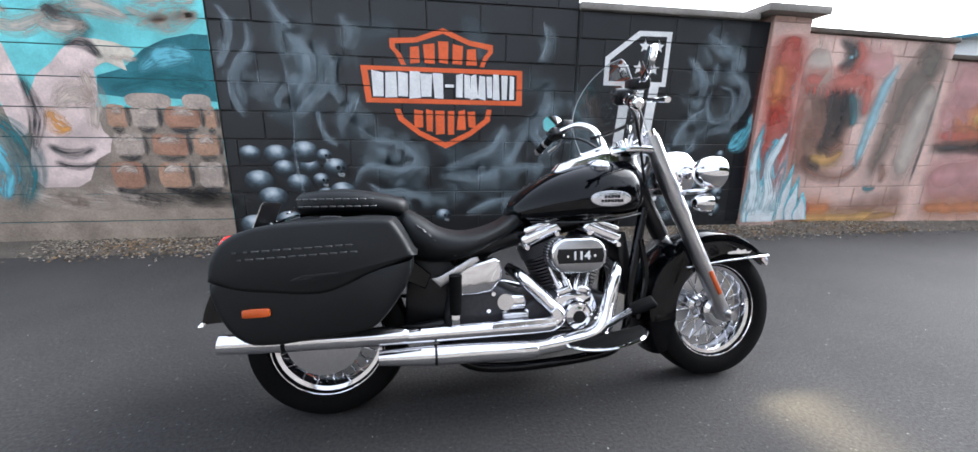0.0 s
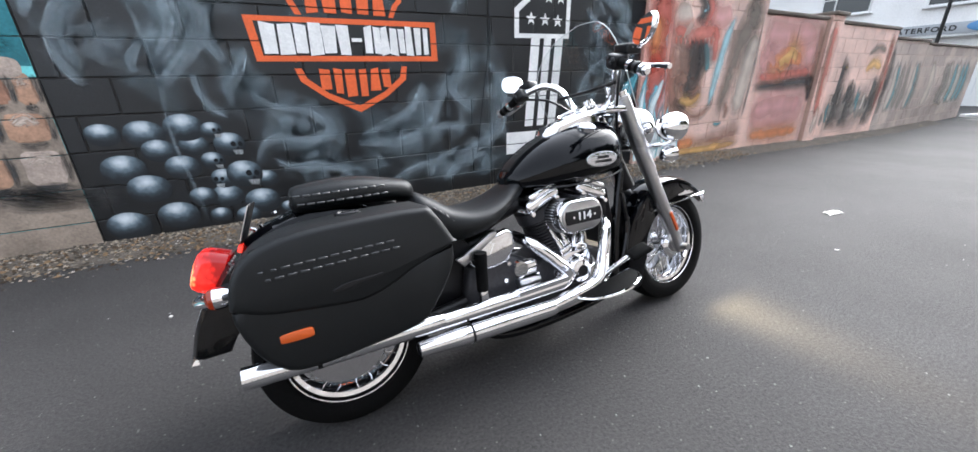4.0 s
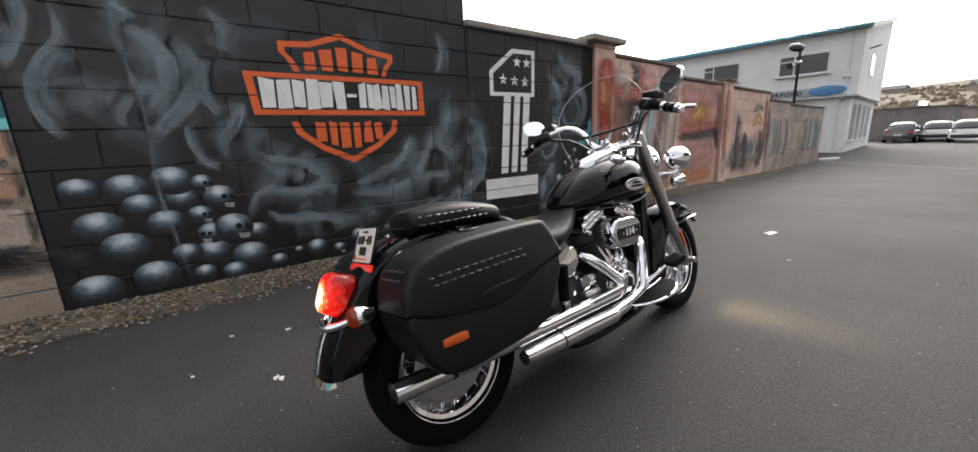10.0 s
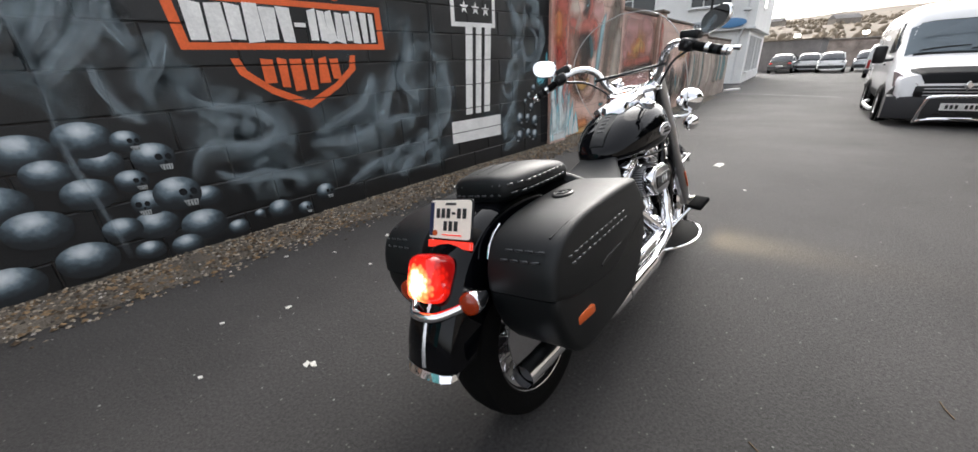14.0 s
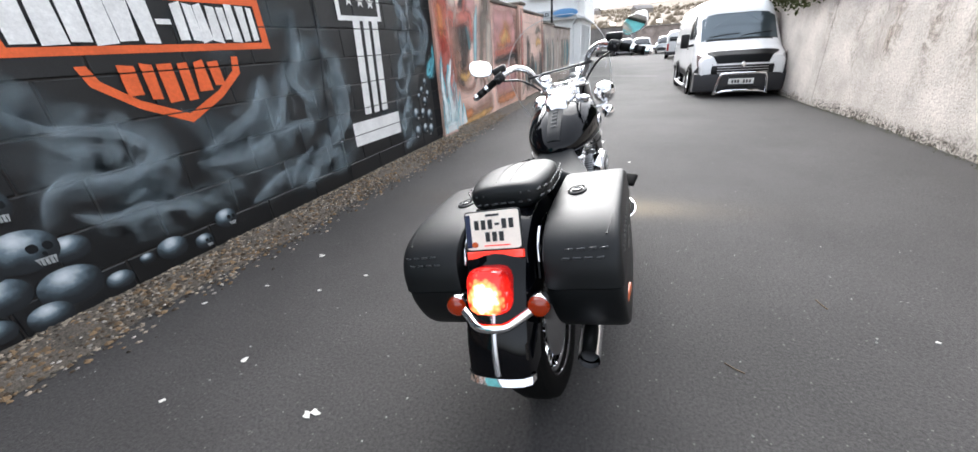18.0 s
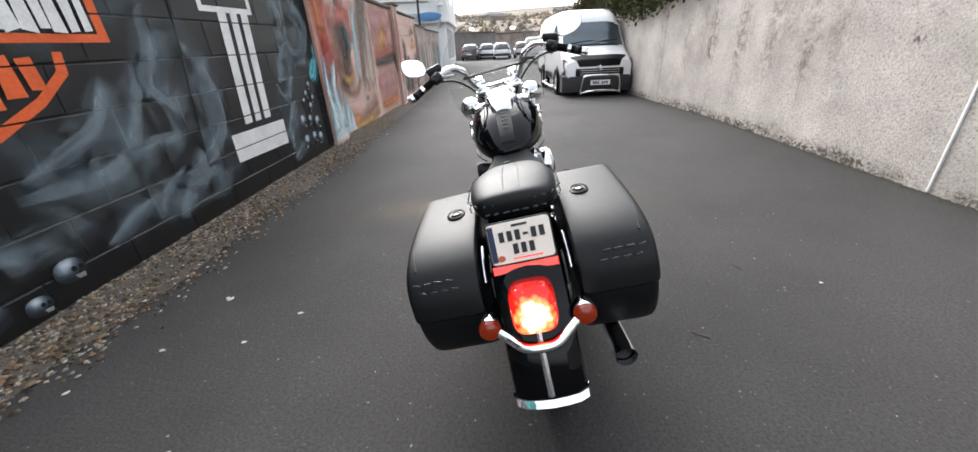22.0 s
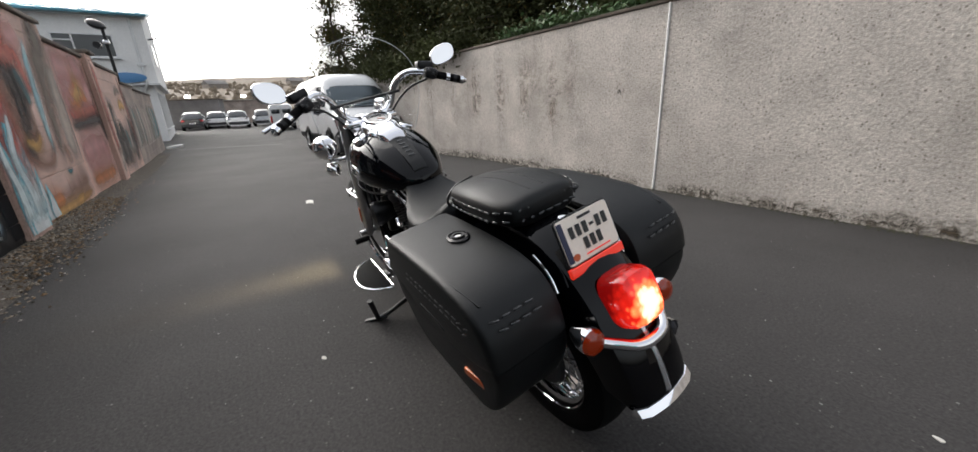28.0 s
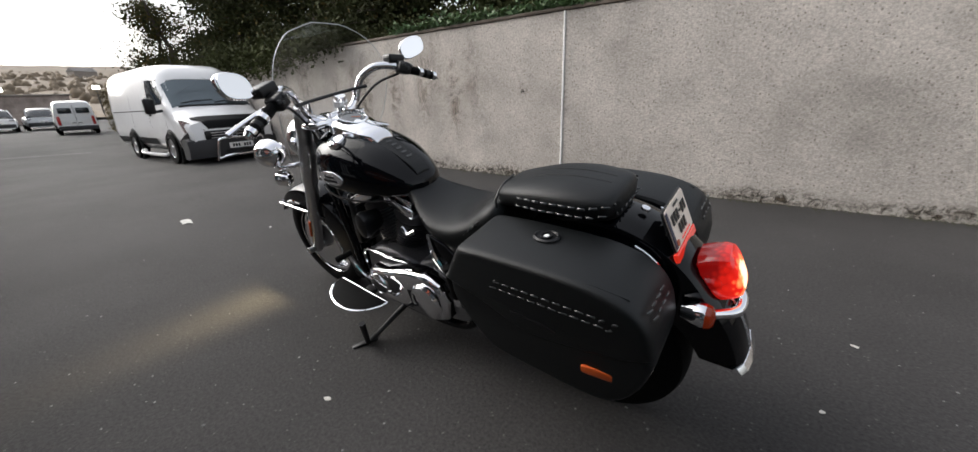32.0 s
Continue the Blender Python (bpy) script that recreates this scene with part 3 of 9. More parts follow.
# litter
LITTER = [(-2.37, 3.60, 0.020), (-2.24, 4.08, 0.018), (-2.50, 4.20, 0.014), (-2.67, 3.86, 0.014), (-2.35, 3.58, 0.02), (-1.39, 4.45, 0.012), (-2.0, 4.69, 0.014), (-1.40, 4.43, 0.016), (-1.72, 4.15, 0.012), (-1.77, 4.49, 0.013),
          (-1.52, 3.99, 0.012), (-1.18, 3.44, 0.014), (-2.54, 2.51, 0.012), (-2.65, 2.01, 0.013), (1.03, 2.68, 0.014), (-1.32, 1.43, 0.010), (2.6, 4.75, 0.02)]
for x, y, r in LITTER:
    outline = [(x + u * rnd.uniform(0.6, 1.3), y + v * rnd.uniform(0.6, 1.3)) for u, v in oval(0, 0, r, r * 0.6, 9, 2, rnd.uniform(0, 3))]
    ob = part("litter_scrap", moved(slab(outline, 0.003, "z"), Matrix.Translation((0, 0, 0.001))), M["litter"], smooth=False)
    tagged(ob, "small pale scrap of paper on the tarmac", "litter", group="scraps on the lane")
bm = bmesh.new()
grid = [[bm.verts.new((1.74 + 0.16 * i / 5 + 0.01 * j, 3.03 + 0.07 * j / 3 - 0.02 * i / 5, 0.002 + 0.010 * abs(math.sin(i * 1.3 + j)))) for j in range(4)] for i in range(6)]
for a, b in zip(grid, grid[1:]):
    for j in range(3):
        bm.faces.new((a[j], b[j], b[j + 1], a[j + 1]))
tagged(part("paper_wrapper", bm, M["litter"]), "crumpled white paper wrapper lying on the tarmac", "litter")
for x, y, a in ((-1.69, 2.17, 60), (-1.16, 1.75, 20)):
    tagged(part("twig", moved(tube([(-0.035, 0, 0.003), (0, 0.004, 0.004), (0.035, 0, 0.003)], 0.0022, 6, 3), pose(x, y, 0, 0, 0, a)), M["leaf_litter"]), "thin dry twig lying on the tarmac", "twig")

# ---------------------------------------------------------------- mural paint
JOINTS = [JOINT0 + COURSE * k for k in range(12)]


def cut_joints(bm):
    """Leaves the recessed joints bare, as sprayed paint does."""
    for z in JOINTS:
        for zz in (z - 0.004, z + 0.004):
            bmesh.ops.bisect_plane(bm, geom=bm.verts[:] + bm.edges[:] + bm.faces[:], plane_co=(0, 0, zz), plane_no=(0, 0, 1))
        bad = [f for f in bm.faces if abs(f.calc_center_median().z - z) < 0.0038]
        bmesh.ops.delete(bm, geom=bad, context="FACES")


def paint(name, outline, mat, parent, layer=1, y=WM, dy=0.0, cut=True):
    """A flat patch of paint on the wall; layers lie one and a half millimetres apart."""
    bm = bmesh.new()
    yy = y - 0.001 - 0.0016 * layer
    vs = [bm.verts.new((u, yy + dy * (u - outline[0][0]), v)) for u, v in outline]
    for tri in tessellate_polygon([[Vector((u, v, 0)) for u, v in outline]]):
        bm.faces.new([vs[k] for k in tri])
    if cut:
        cut_joints(bm)
    ob = part(name, bm, mat, None, smooth=False)
    ob.parent = parent
    ob.matrix_parent_inverse = parent.matrix_world.inverted()
    return ob


def uv_patch(name, rows, mat, parent):
    """A grid of (x, y, z) rows with u, v from 0 to 1 along and across."""
    n, m = len(rows), len(rows[0])
    verts = [q for r in rows for q in r]
    faces = [(i * m + j, (i + 1) * m + j, (i + 1) * m + j + 1, i * m + j + 1) for i in range(n - 1) for j in range(m - 1)]
    me = bpy.data.meshes.new(name)
    me.from_pydata(verts, [], faces)
    uv = me.uv_layers.new(name="paint")
    for poly in me.polygons:
        for li in poly.loop_indices:
            v = me.loops[li].vertex_index
            uv.data[li].uv = ((v // m) / (n - 1), (v % m) / (m - 1))
    me.materials.append(mat)
    ob = new(name, me)
    ob.parent = parent
    ob.matrix_parent_inverse = parent.matrix_world.inverted()
    return ob


def soft_paint(name, color, strength, grain_scale=7.0, edge=1.2, crisp=False, cloud=False, streaks=True):
    """Sprayed paint that thins out towards the sides and ends of its stroke."""
    mat = bpy.data.materials.new(name)
    mat.use_nodes = True
    t = mat.node_tree
    b = t.nodes["Principled BSDF"]
    b.inputs["Base Color"].default_value = (*color, 1)
    b.inputs["Roughness"].default_value = 0.7
    uvn = t.nodes.new("ShaderNodeUVMap")
    uvn.uv_map = "paint"
    sep = t.nodes.new("ShaderNodeSeparateXYZ")
    t.links.new(uvn.outputs[0], sep.inputs[0])

    def math_node(op, a, b_=None, clamp=False, c=None):
        n = t.nodes.new("ShaderNodeMath")
        n.operation, n.use_clamp = op, clamp
        for i, q in enumerate((a, b_, c)):
            if q is None:
                continue
            if isinstance(q, (int, float)):
                n.inputs[i].default_value = q
            else:
                t.links.new(q, n.inputs[i])
        return n.outputs[0]

    across = math_node("SUBTRACT", 1.0, math_node("ABSOLUTE", math_node("MULTIPLY_ADD", sep.outputs["Y"], 2.0, False, -1.0)))
    across = math_node("POWER", math_node("MAXIMUM", across, 0.0), edge)
    if crisp:
        across = math_node("MULTIPLY", math_node("POWER", sep.outputs["Y"], 2.0), math_node("MULTIPLY", math_node("SUBTRACT", 1.0, sep.outputs["Y"]), 9.0, True))
    ends = math_node("MULTIPLY", math_node("MULTIPLY", sep.outputs["X"], math_node("SUBTRACT", 1.0, sep.outputs["X"])), 8.0, True)
    geo = t.nodes.new("ShaderNodeNewGeometry")
    nz = t.nodes.new("ShaderNodeTexNoise")
    nz.inputs["Scale"].default_value, nz.inputs["Detail"].default_value, nz.inputs["Distortion"].default_value = grain_scale, 5, 0.6
    t.links.new(geo.outputs["Position"], nz.inputs["Vector"])
    rough = math_node("MULTIPLY_ADD", nz.outputs["Fac"], 1.5, False, -0.1)
    if cloud:
        nz.inputs["Distortion"].default_value = 1.8
        rough = math_node("MULTIPLY_ADD", nz.outputs["Fac"], 3.6, True, -1.45)
    if not streaks:
        rough = math_node("MULTIPLY_ADD", nz.outputs["Fac"], 0.9, False, 0.35)
    # brushed streaks along the stroke
    streak_uv = t.nodes.new("ShaderNodeVectorMath")
    streak_uv.operation = "MULTIPLY_ADD"
    streak_uv.inputs[1].default_value = (2.2, 7.0, 0.0)
    t.links.new(uvn.outputs[0], streak_uv.inputs[0])
    t.links.new(geo.outputs["Position"], streak_uv.inputs[2])
    nz2 = t.nodes.new("ShaderNodeTexNoise")
    nz2.inputs["Scale"].default_value, nz2.inputs["Detail"].default_value, nz2.inputs["Distortion"].default_value = 1.3, 4, 0.4
    t.links.new(streak_uv.outputs[0], nz2.inputs["Vector"])
    streak = math_node("MULTIPLY_ADD", nz2.outputs["Fac"], 3.2, True, -1.0)
    if streaks:
        rough = math_node("MULTIPLY", rough, math_node("MULTIPLY_ADD", streak, 1.15, False, 0.3))
    alpha = math_node("MULTIPLY", math_node("MULTIPLY", math_node("MULTIPLY", across, ends), rough), strength, True)
    t.links.new(alpha, b.inputs["Alpha"])
    return mat


SMOKE = soft_paint("sprayed_grey_smoke", (0.34, 0.42, 0.47), 0.41)
WISP = soft_paint("wispy_grey_smoke", (0.46, 0.55, 0.60), 0.50, 6.0, 1.0, True)
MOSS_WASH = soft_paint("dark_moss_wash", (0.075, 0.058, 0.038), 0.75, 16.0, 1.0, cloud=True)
DAMP = soft_paint("faint_brown_damp", (0.22, 0.155, 0.105), 0.30, 5.0, 0.8, cloud=True)
SMOKE_FAINT = soft_paint("faint_grey_smoke", (0.22, 0.30, 0.34), 0.28, 5.0, 1.0)
CLOUD = soft_paint("mottled_smoke_haze", (0.30, 0.38, 0.42), 0.40, 3.4, 0.6, cloud=True)
FLAME = soft_paint("sprayed_white_flame", (0.72, 0.80, 0.80), 1.9, 9.0, 0.7)
FLAME_BLUE = soft_paint("sprayed_blue_flame", (0.16, 0.52, 0.62), 1.4, 9.0, 0.8)
WASH = soft_paint("dark_wash", (0.05, 0.05, 0.05), 1.1, 4.0, 0.7)
WASH_RED = soft_paint("red_wash", (0.42, 0.05, 0.03), 1.2, 5.0, 0.7)
WASH_PALE = soft_paint("pale_wash", (0.60, 0.50, 0.42), 1.1, 5.0, 0.8)
WASH_YELLOW = soft_paint("yellow_wash", (0.68, 0.32, 0.07), 1.0, 4.0, 0.8)
FULL_RED = soft_paint("full_red_spray", (0.44, 0.06, 0.035), 1.5, 9.0, 1.5, streaks=False)
FULL_ORANGE = soft_paint("full_orange_spray", (0.66, 0.25, 0.09), 1.0, 6.0, 1.5, streaks=False)
FULL_YELLOW = soft_paint("full_yellow_spray", (0.74, 0.45, 0.15), 1.0, 6.0, 1.6, streaks=False)
FULL_PINK = soft_paint("full_pink_spray", (0.68, 0.37, 0.35), 0.9, 3.0, 0.8, streaks=False)
FULL_BEIGE = soft_paint("full_beige_spray", (0.56, 0.49, 0.42), 1.3, 4.0, 1.0, streaks=False)
FULL_ROCK = soft_paint("full_rock_grey_spray", (0.27, 0.24, 0.21), 1.0, 7.0, 1.0, streaks=False)
FULL_DARK = soft_paint("full_dark_spray", (0.055, 0.052, 0.050), 1.1, 7.0, 1.0, streaks=False)
FULL_TEAL = soft_paint("full_teal_spray", (0.08, 0.24, 0.27), 1.2, 7.0, 1.4, streaks=False)
FULL_BLUE = soft_paint("full_pale_blue_spray", (0.34, 0.58, 0.64), 1.3, 8.0, 1.3, streaks=False)
LIP = soft_paint("rose_red_spray", (0.58, 0.16, 0.12), 0.95, 7.0, 0.8, streaks=False)
FULL_BROWN = soft_paint("red_brown_spray", (0.34, 0.19, 0.14), 0.8, 6.0, 0.8, streaks=False)
FULL_SMUDGE = soft_paint("smoky_brown_spray", (0.20, 0.165, 0.135), 0.95, 6.0, 0.8, streaks=False)
WASH_TEAL = soft_paint("teal_wash", (0.02, 0.16, 0.18), 1.2, 4.0, 0.7)


def stroke(points, width, mat, parent, layer=1, y=WM, dy=0.0, name="smoke_wisp"):
    """One soft spray stroke along (x, z) points; width one number or one a point."""
    ww = width if isinstance(width, (list, tuple)) else [width] * len(points)
    line = smooth_line([(u, v, 0) for u, v in points], 7)
    wid = [q.x for q in smooth_line([(q, 0, 0) for q in ww], 7)]
    yy = y - 0.001 - 0.0016 * layer
    rows = []
    for i, q in enumerate(line):
        d = (line[min(i + 1, len(line) - 1)] - line[max(i - 1, 0)]).normalized()
        nrm = Vector((-d.y, d.x, 0))
        h = wid[min(i, len(wid) - 1)] / 2
        rows.append([(q.x + nrm.x * h * s, yy + dy * (q.x - 2.2), q.y + nrm.y * h * s) for s in (-1, -0.5, 0, 0.5, 1)])
    return uv_patch(name, rows, mat, parent)


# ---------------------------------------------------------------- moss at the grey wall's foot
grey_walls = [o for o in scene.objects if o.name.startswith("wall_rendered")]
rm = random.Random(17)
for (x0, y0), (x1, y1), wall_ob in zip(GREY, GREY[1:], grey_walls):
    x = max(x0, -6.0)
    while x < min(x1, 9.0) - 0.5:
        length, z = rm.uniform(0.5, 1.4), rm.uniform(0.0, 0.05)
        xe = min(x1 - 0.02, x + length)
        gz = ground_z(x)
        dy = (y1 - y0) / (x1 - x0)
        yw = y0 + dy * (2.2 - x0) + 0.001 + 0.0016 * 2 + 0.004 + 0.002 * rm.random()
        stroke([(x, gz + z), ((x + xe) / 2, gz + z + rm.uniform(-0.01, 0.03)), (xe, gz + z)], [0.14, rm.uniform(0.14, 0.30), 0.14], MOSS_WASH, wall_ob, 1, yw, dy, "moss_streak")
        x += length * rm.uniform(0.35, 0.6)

for k in range(16):
    x, z0 = rm.uniform(0.1, 6.5), rm.uniform(0.3, 1.2)
    stroke([(x, z0), (x + 0.02, z0 + 0.5), (x, z0 + 1.0)], [0.2, rm.uniform(0.3, 0.7), 0.2], DAMP, grey_walls[1], 0.5, -0.105 + 0.0337 * 2.392 + 0.0062, 0.0337, "damp_streak")
for pts, w in (([(0.22, 1.05), (0.30, 1.04), (0.38, 1.06)], [0.03, 0.09, 0.03]), ([(0.24, 1.01), (0.31, 1.02), (0.36, 1.0)], [0.02, 0.07, 0.02]), ([(0.33, 1.10), (0.30, 1.04), (0.29, 0.98)], [0.02, 0.06, 0.02])):
    stroke(pts, w, MOSS_WASH, grey_walls[1], 1, -0.105 + 0.0337 * 2.392 + 0.0062, 0.0337, "dark_stain")

# ---------------------------------------------------------------- vehicles
class Hull:
    """A car body: top height and half width along its length, with rounded sections and sides leaning in."""

    def __init__(self, stations, low, lean=0.08, power=5.0):
        self.s, self.low, self.lean, self.p = stations, low, lean, power

    def at(self, x):
        s = self.s
        if x <= s[0][0]:
            return s[0][1:]
        for a, b in zip(s, s[1:]):
            if x <= b[0]:
                t = (x - a[0]) / (b[0] - a[0])
                return (a[1] + (b[1] - a[1]) * t, a[2] + (b[2] - a[2]) * t)
        return s[-1][1:]

    def wide(self, x, z):
        top, w = self.at(x)
        k = max(0.0, (z - 0.8) / 1.0)
        return w * (1 - self.lean * k)

    def side(self, x, z):
        top, w = self.at(x)
        zc, hz = (top + self.low) / 2, (top - self.low) / 2
        q = min(1.0, abs((z - zc) / hz))
        return self.wide(x, z) * (1 - q ** self.p) ** (1 / self.p)

    def top(self, x, y):
        top, w = self.at(x)
        zc, hz = (top + self.low) / 2, (top - self.low) / 2
        q = min(0.999, abs(y) / self.wide(x, top))
        return zc + hz * (1 - q ** self.p) ** (1 / self.p)

    def body(self, n=28):
        loops = []
        for x, top, w in self.s:
            zc, hz = (top + self.low) / 2, (top - self.low) / 2
            loops.append([(x, self.wide(x, z) / max(w, 1e-6) * y, z) for y, z in oval(0, zc, w, hz, n, self.p)])
        return rings(bmesh.new(), loops)

    def side_patch(self, xs, zs, sgn, off=0.006, thick=0.01):
        """A sheet lying on the flank; zs a pair of functions of x."""
        bm = bmesh.new()
        outer = [[bm.verts.new((x, sgn * (self.side(x, z) + off), z)) for z in (zs[0](x) + (zs[1](x) - zs[0](x)) * k / 3 for k in range(4))] for x in xs]
        for a, b in zip(outer, outer[1:]):
            for k in range(3):
                bm.faces.new((a[k], b[k], b[k + 1], a[k + 1]))
        bmesh.ops.solidify(bm, geom=bm.faces[:], thickness=thick)
        return bm

    def top_patch(self, xs, ys, off=0.006, thick=0.01):
        bm = bmesh.new()
        rows = [[bm.verts.new((x, ys(x) * k / 5, self.top(x, ys(x) * k / 5) + off)) for k in range(-5, 6)] for x in xs]
        for a, b in zip(rows, rows[1:]):
            for k in range(10):
                bm.faces.new((a[k], b[k], b[k + 1], a[k + 1]))
        bmesh.ops.solidify(bm, geom=bm.faces[:], thickness=thick)
        return bm


def steps(a, b, n):
    return [a + (b - a) * k / n for k in range(n + 1)]


def car_wheel(parent, x, y, r, w, sgn, rim_mat):
    tyre = part("tyre", moved(lathe([(-w / 2, r * 0.62), (-w / 2, r * 0.92), (-w * 0.35, r), (w * 0.35, r), (w / 2, r * 0.92), (w / 2, r * 0.62)], 28, closed=True), Matrix.Translation((x, y, r))), M["rubber"], parent)
    disc = lathe([(sgn * w * 0.40, r * 0.66), (sgn * w * 0.44, r * 0.60), (sgn * w * 0.30, r * 0.52), (sgn * w * 0.34, r * 0.2), (sgn * w * 0.46, r * 0.16), (sgn * w * 0.46, r * 0.02)], 24)
    part("rim", moved(disc, Matrix.Translation((x, y, r))), rim_mat, tyre)
    for k in range(5):
        a = TAU * k / 5
        part("vent", moved(box(r * 0.2, 0.01, r * 0.13, 0.004, 1), pose(x + r * 0.4 * math.cos(a), y + sgn * w * 0.335, r + r * 0.4 * math.sin(a), 0, -math.degrees(a), 0)), M["ink"], tyre)


def bars_plate(parent, m, w, h, rear=False):
    pl = part("number_plate", moved(box(0.012, w, h, 0.003, 1), m), M["white_paint"], parent, "white number plate with dark characters")
    for k in range(7):
        if k != 3:
            part("character", moved(box(0.006, w * 0.07, h * 0.55), m @ Matrix.Translation((-0.008, (k - 3) * w * 0.115, 0))), M["ink"], pl)
    return pl


# the white van, nose to the motorcycle
VAN = Matrix.Translation((6.58, 0.86, -0.135)) @ Matrix.Rotation(radians(3.0), 4, "Z") @ Matrix.Rotation(radians(0.9), 4, "Y") @ Matrix.Diagonal((1, 1, 1.06, 1))
van = thing("van", "white panel van with black bonnet cover beside the grey wall", "van", VAN)
vh = Hull([(0.0, 0.42, 0.62), (0.025, 0.62, 0.72), (0.10, 0.76, 0.76), (0.30, 0.86, 0.80), (0.60, 0.97, 0.825), (0.70, 1.02, 0.83), (1.16, 1.53, 0.83), (1.24, 1.61, 0.83), (1.42, 1.75, 0.83), (1.65, 1.83, 0.83), (2.4, 1.865, 0.83),
           (4.5, 1.855, 0.83), (4.7, 1.83, 0.82), (4.76, 1.70, 0.80)], 0.17, 0.10, 5.5)
part("body", vh.body(36), M["van_white"], van, sharp=28)
part("windscreen_surround", vh.top_patch(steps(0.71, 1.165, 8), lambda x: 0.745 - 0.07 * (x - 0.70), 0.004), M["ink"], van, "black windscreen surround")
part("windscreen", vh.top_patch(steps(0.735, 1.145, 8), lambda x: 0.715 - 0.07 * (x - 0.70), 0.012, 0.005), M["screen_glass"], van, "windscreen reflecting the pale sky")
for y in (0.30, -0.28):
    part("wiper", tube([(0.745, y + 0.25, vh.top(0.745, y) + 0.03), (0.78, y, vh.top(0.78, y) + 0.025), (0.80, y - 0.32, vh.top(0.80, y) + 0.02)], 0.008, 6), M["satin_black"], van)
part("bonnet_cover", vh.top_patch(steps(0.012, 0.27, 12), lambda x: 0.44 + 0.20 * min(1, (x - 0.012) / 0.2), 0.012, 0.012), M["satin_black"], van, "black stretched bonnet cover")
part("grille", moved(box(0.06, 1.10, 0.16, 0.03, 2), pose(0.0, 0, 0.52)), M["satin_black"], van)
for k in range(3):
    part("grille_bar", moved(box(0.02, 0.9, 0.012, 0.004, 1), pose(-0.028, 0, 0.47 + 0.045 * k)), M["steel"], van)
part("badge", moved(slab([(0, -0.07), (0.055, 0), (0, 0.07), (-0.055, 0)], 0.02, "x", 0.005), pose(-0.045, 0, 0.60)), M["chrome"], van, "silver lozenge badge")
bump = rings(bmesh.new(), [[(x + 0.14 * abs(y / 0.84) ** 3, y, z) for x, z in ((0.10, 0.10), (-0.05, 0.13), (-0.085, 0.28), (-0.06, 0.44), (0.02, 0.475), (0.20, 0.46), (0.22, 0.12))] for y in steps(-0.84, 0.84, 16)])
part("bumper", bump, M["dark_plastic"], van, "dark grey plastic bumper")
for s in (1, -1):
    part("bumper_corner", vh.side_patch(steps(0.10, 0.46, 5), (lambda x: 0.20, lambda x: 0.60 - 0.45 * (x - 0.10)), s, 0.012, 0.02), M["dark_plastic"], van)
    lamp = rings(bmesh.new(), [[(x, s * (vh.side(max(x, 0.04), 0.62) * f + 0.012), z) for x, f, z in ((0.02 + d, 0.80 + 0.06 * d, 0.56), (0.02 + d, 0.80, 0.62 + 0.14 * d), (0.20 + d, 1.0, 0.80), (0.30 + d * 0.6, 1.0, 0.80), (0.16 + d, 1.0, 0.58))] for d in (0.0, 0.05)])
    part("headlight", lamp, M["badge"], van, "clear pale headlight unit")
    part("side_window", vh.side_patch(steps(0.98, 1.78, 8), (lambda x: 1.08 + 0.04 * max(0, 1.2 - x), lambda x: min(1.53, 1.10 + 1.5 * (x - 0.90))), s, 0.004, 0.008), M["dark_glass"], van, "dark cab side window")
    part("rub_strip", vh.side_patch(steps(1.75, 2.95, 6), (lambda x: 0.34, lambda x: 0.47), s, 0.012, 0.016), M["dark_plastic"], van, "dark plastic rub strip")
    part("rub_strip", vh.side_patch(steps(3.80, 4.60, 5), (lambda x: 0.34, lambda x: 0.47), s, 0.012, 0.016), M["dark_plastic"], van)
    part("side_bar", tube([(1.25, s * 0.80, 0.20), (1.4, s * 0.88, 0.16), (2.75, s * 0.88, 0.16), (2.9, s * 0.80, 0.20)], 0.035, 10), M["van_white"], van, "white tubular side bar")
    for x0 in (0.92, 1.86, 3.05):
        part("door_seam", vh.side_patch(steps(x0, x0 + 0.012, 1), (lambda x: 0.3, lambda x: 1.55), s, 0.002, 0.004), M["joint"], van)
    part("door_handle", moved(box(0.12, 0.03, 0.03, 0.01, 2), pose(1.72, s * (vh.side(1.72, 0.90) + 0.015), 0.90)), M["satin_black"], van)
    part("rail_groove", vh.side_patch(steps(2.0, 4.5, 4), (lambda x: 0.98, lambda x: 1.0), s, 0.002, 0.004), M["joint"], van)
    mir = part("door_mirror", moved(box(0.12, 0.17, 0.28, 0.04, 3), pose(0.98, s * 1.00, 1.06)), M["satin_black"], van, "black door mirror")
    part("mirror_glass", moved(box(0.008, 0.13, 0.22, 0.003, 1), pose(1.042, s * 1.00, 1.07)), M["mirror"], mir)
    part("mirror_arm", tube([(1.0, s * 0.80, 0.98), (0.99, s * 0.95, 0.96)], 0.025, 8), M["satin_black"], mir)
    for x in (0.86, 3.30):
        arch = moved(lathe([(-0.02, 0.355), (0.02, 0.355), (0.02, 0.02), (-0.02, 0.02)], 28), Matrix.Translation((x, s * 0.812, 0.29)))
        part("wheel_arch", arch, M["ink"], van)
        car_wheel(van, x, s * 0.775, 0.30, 0.20, s, M["steel"])
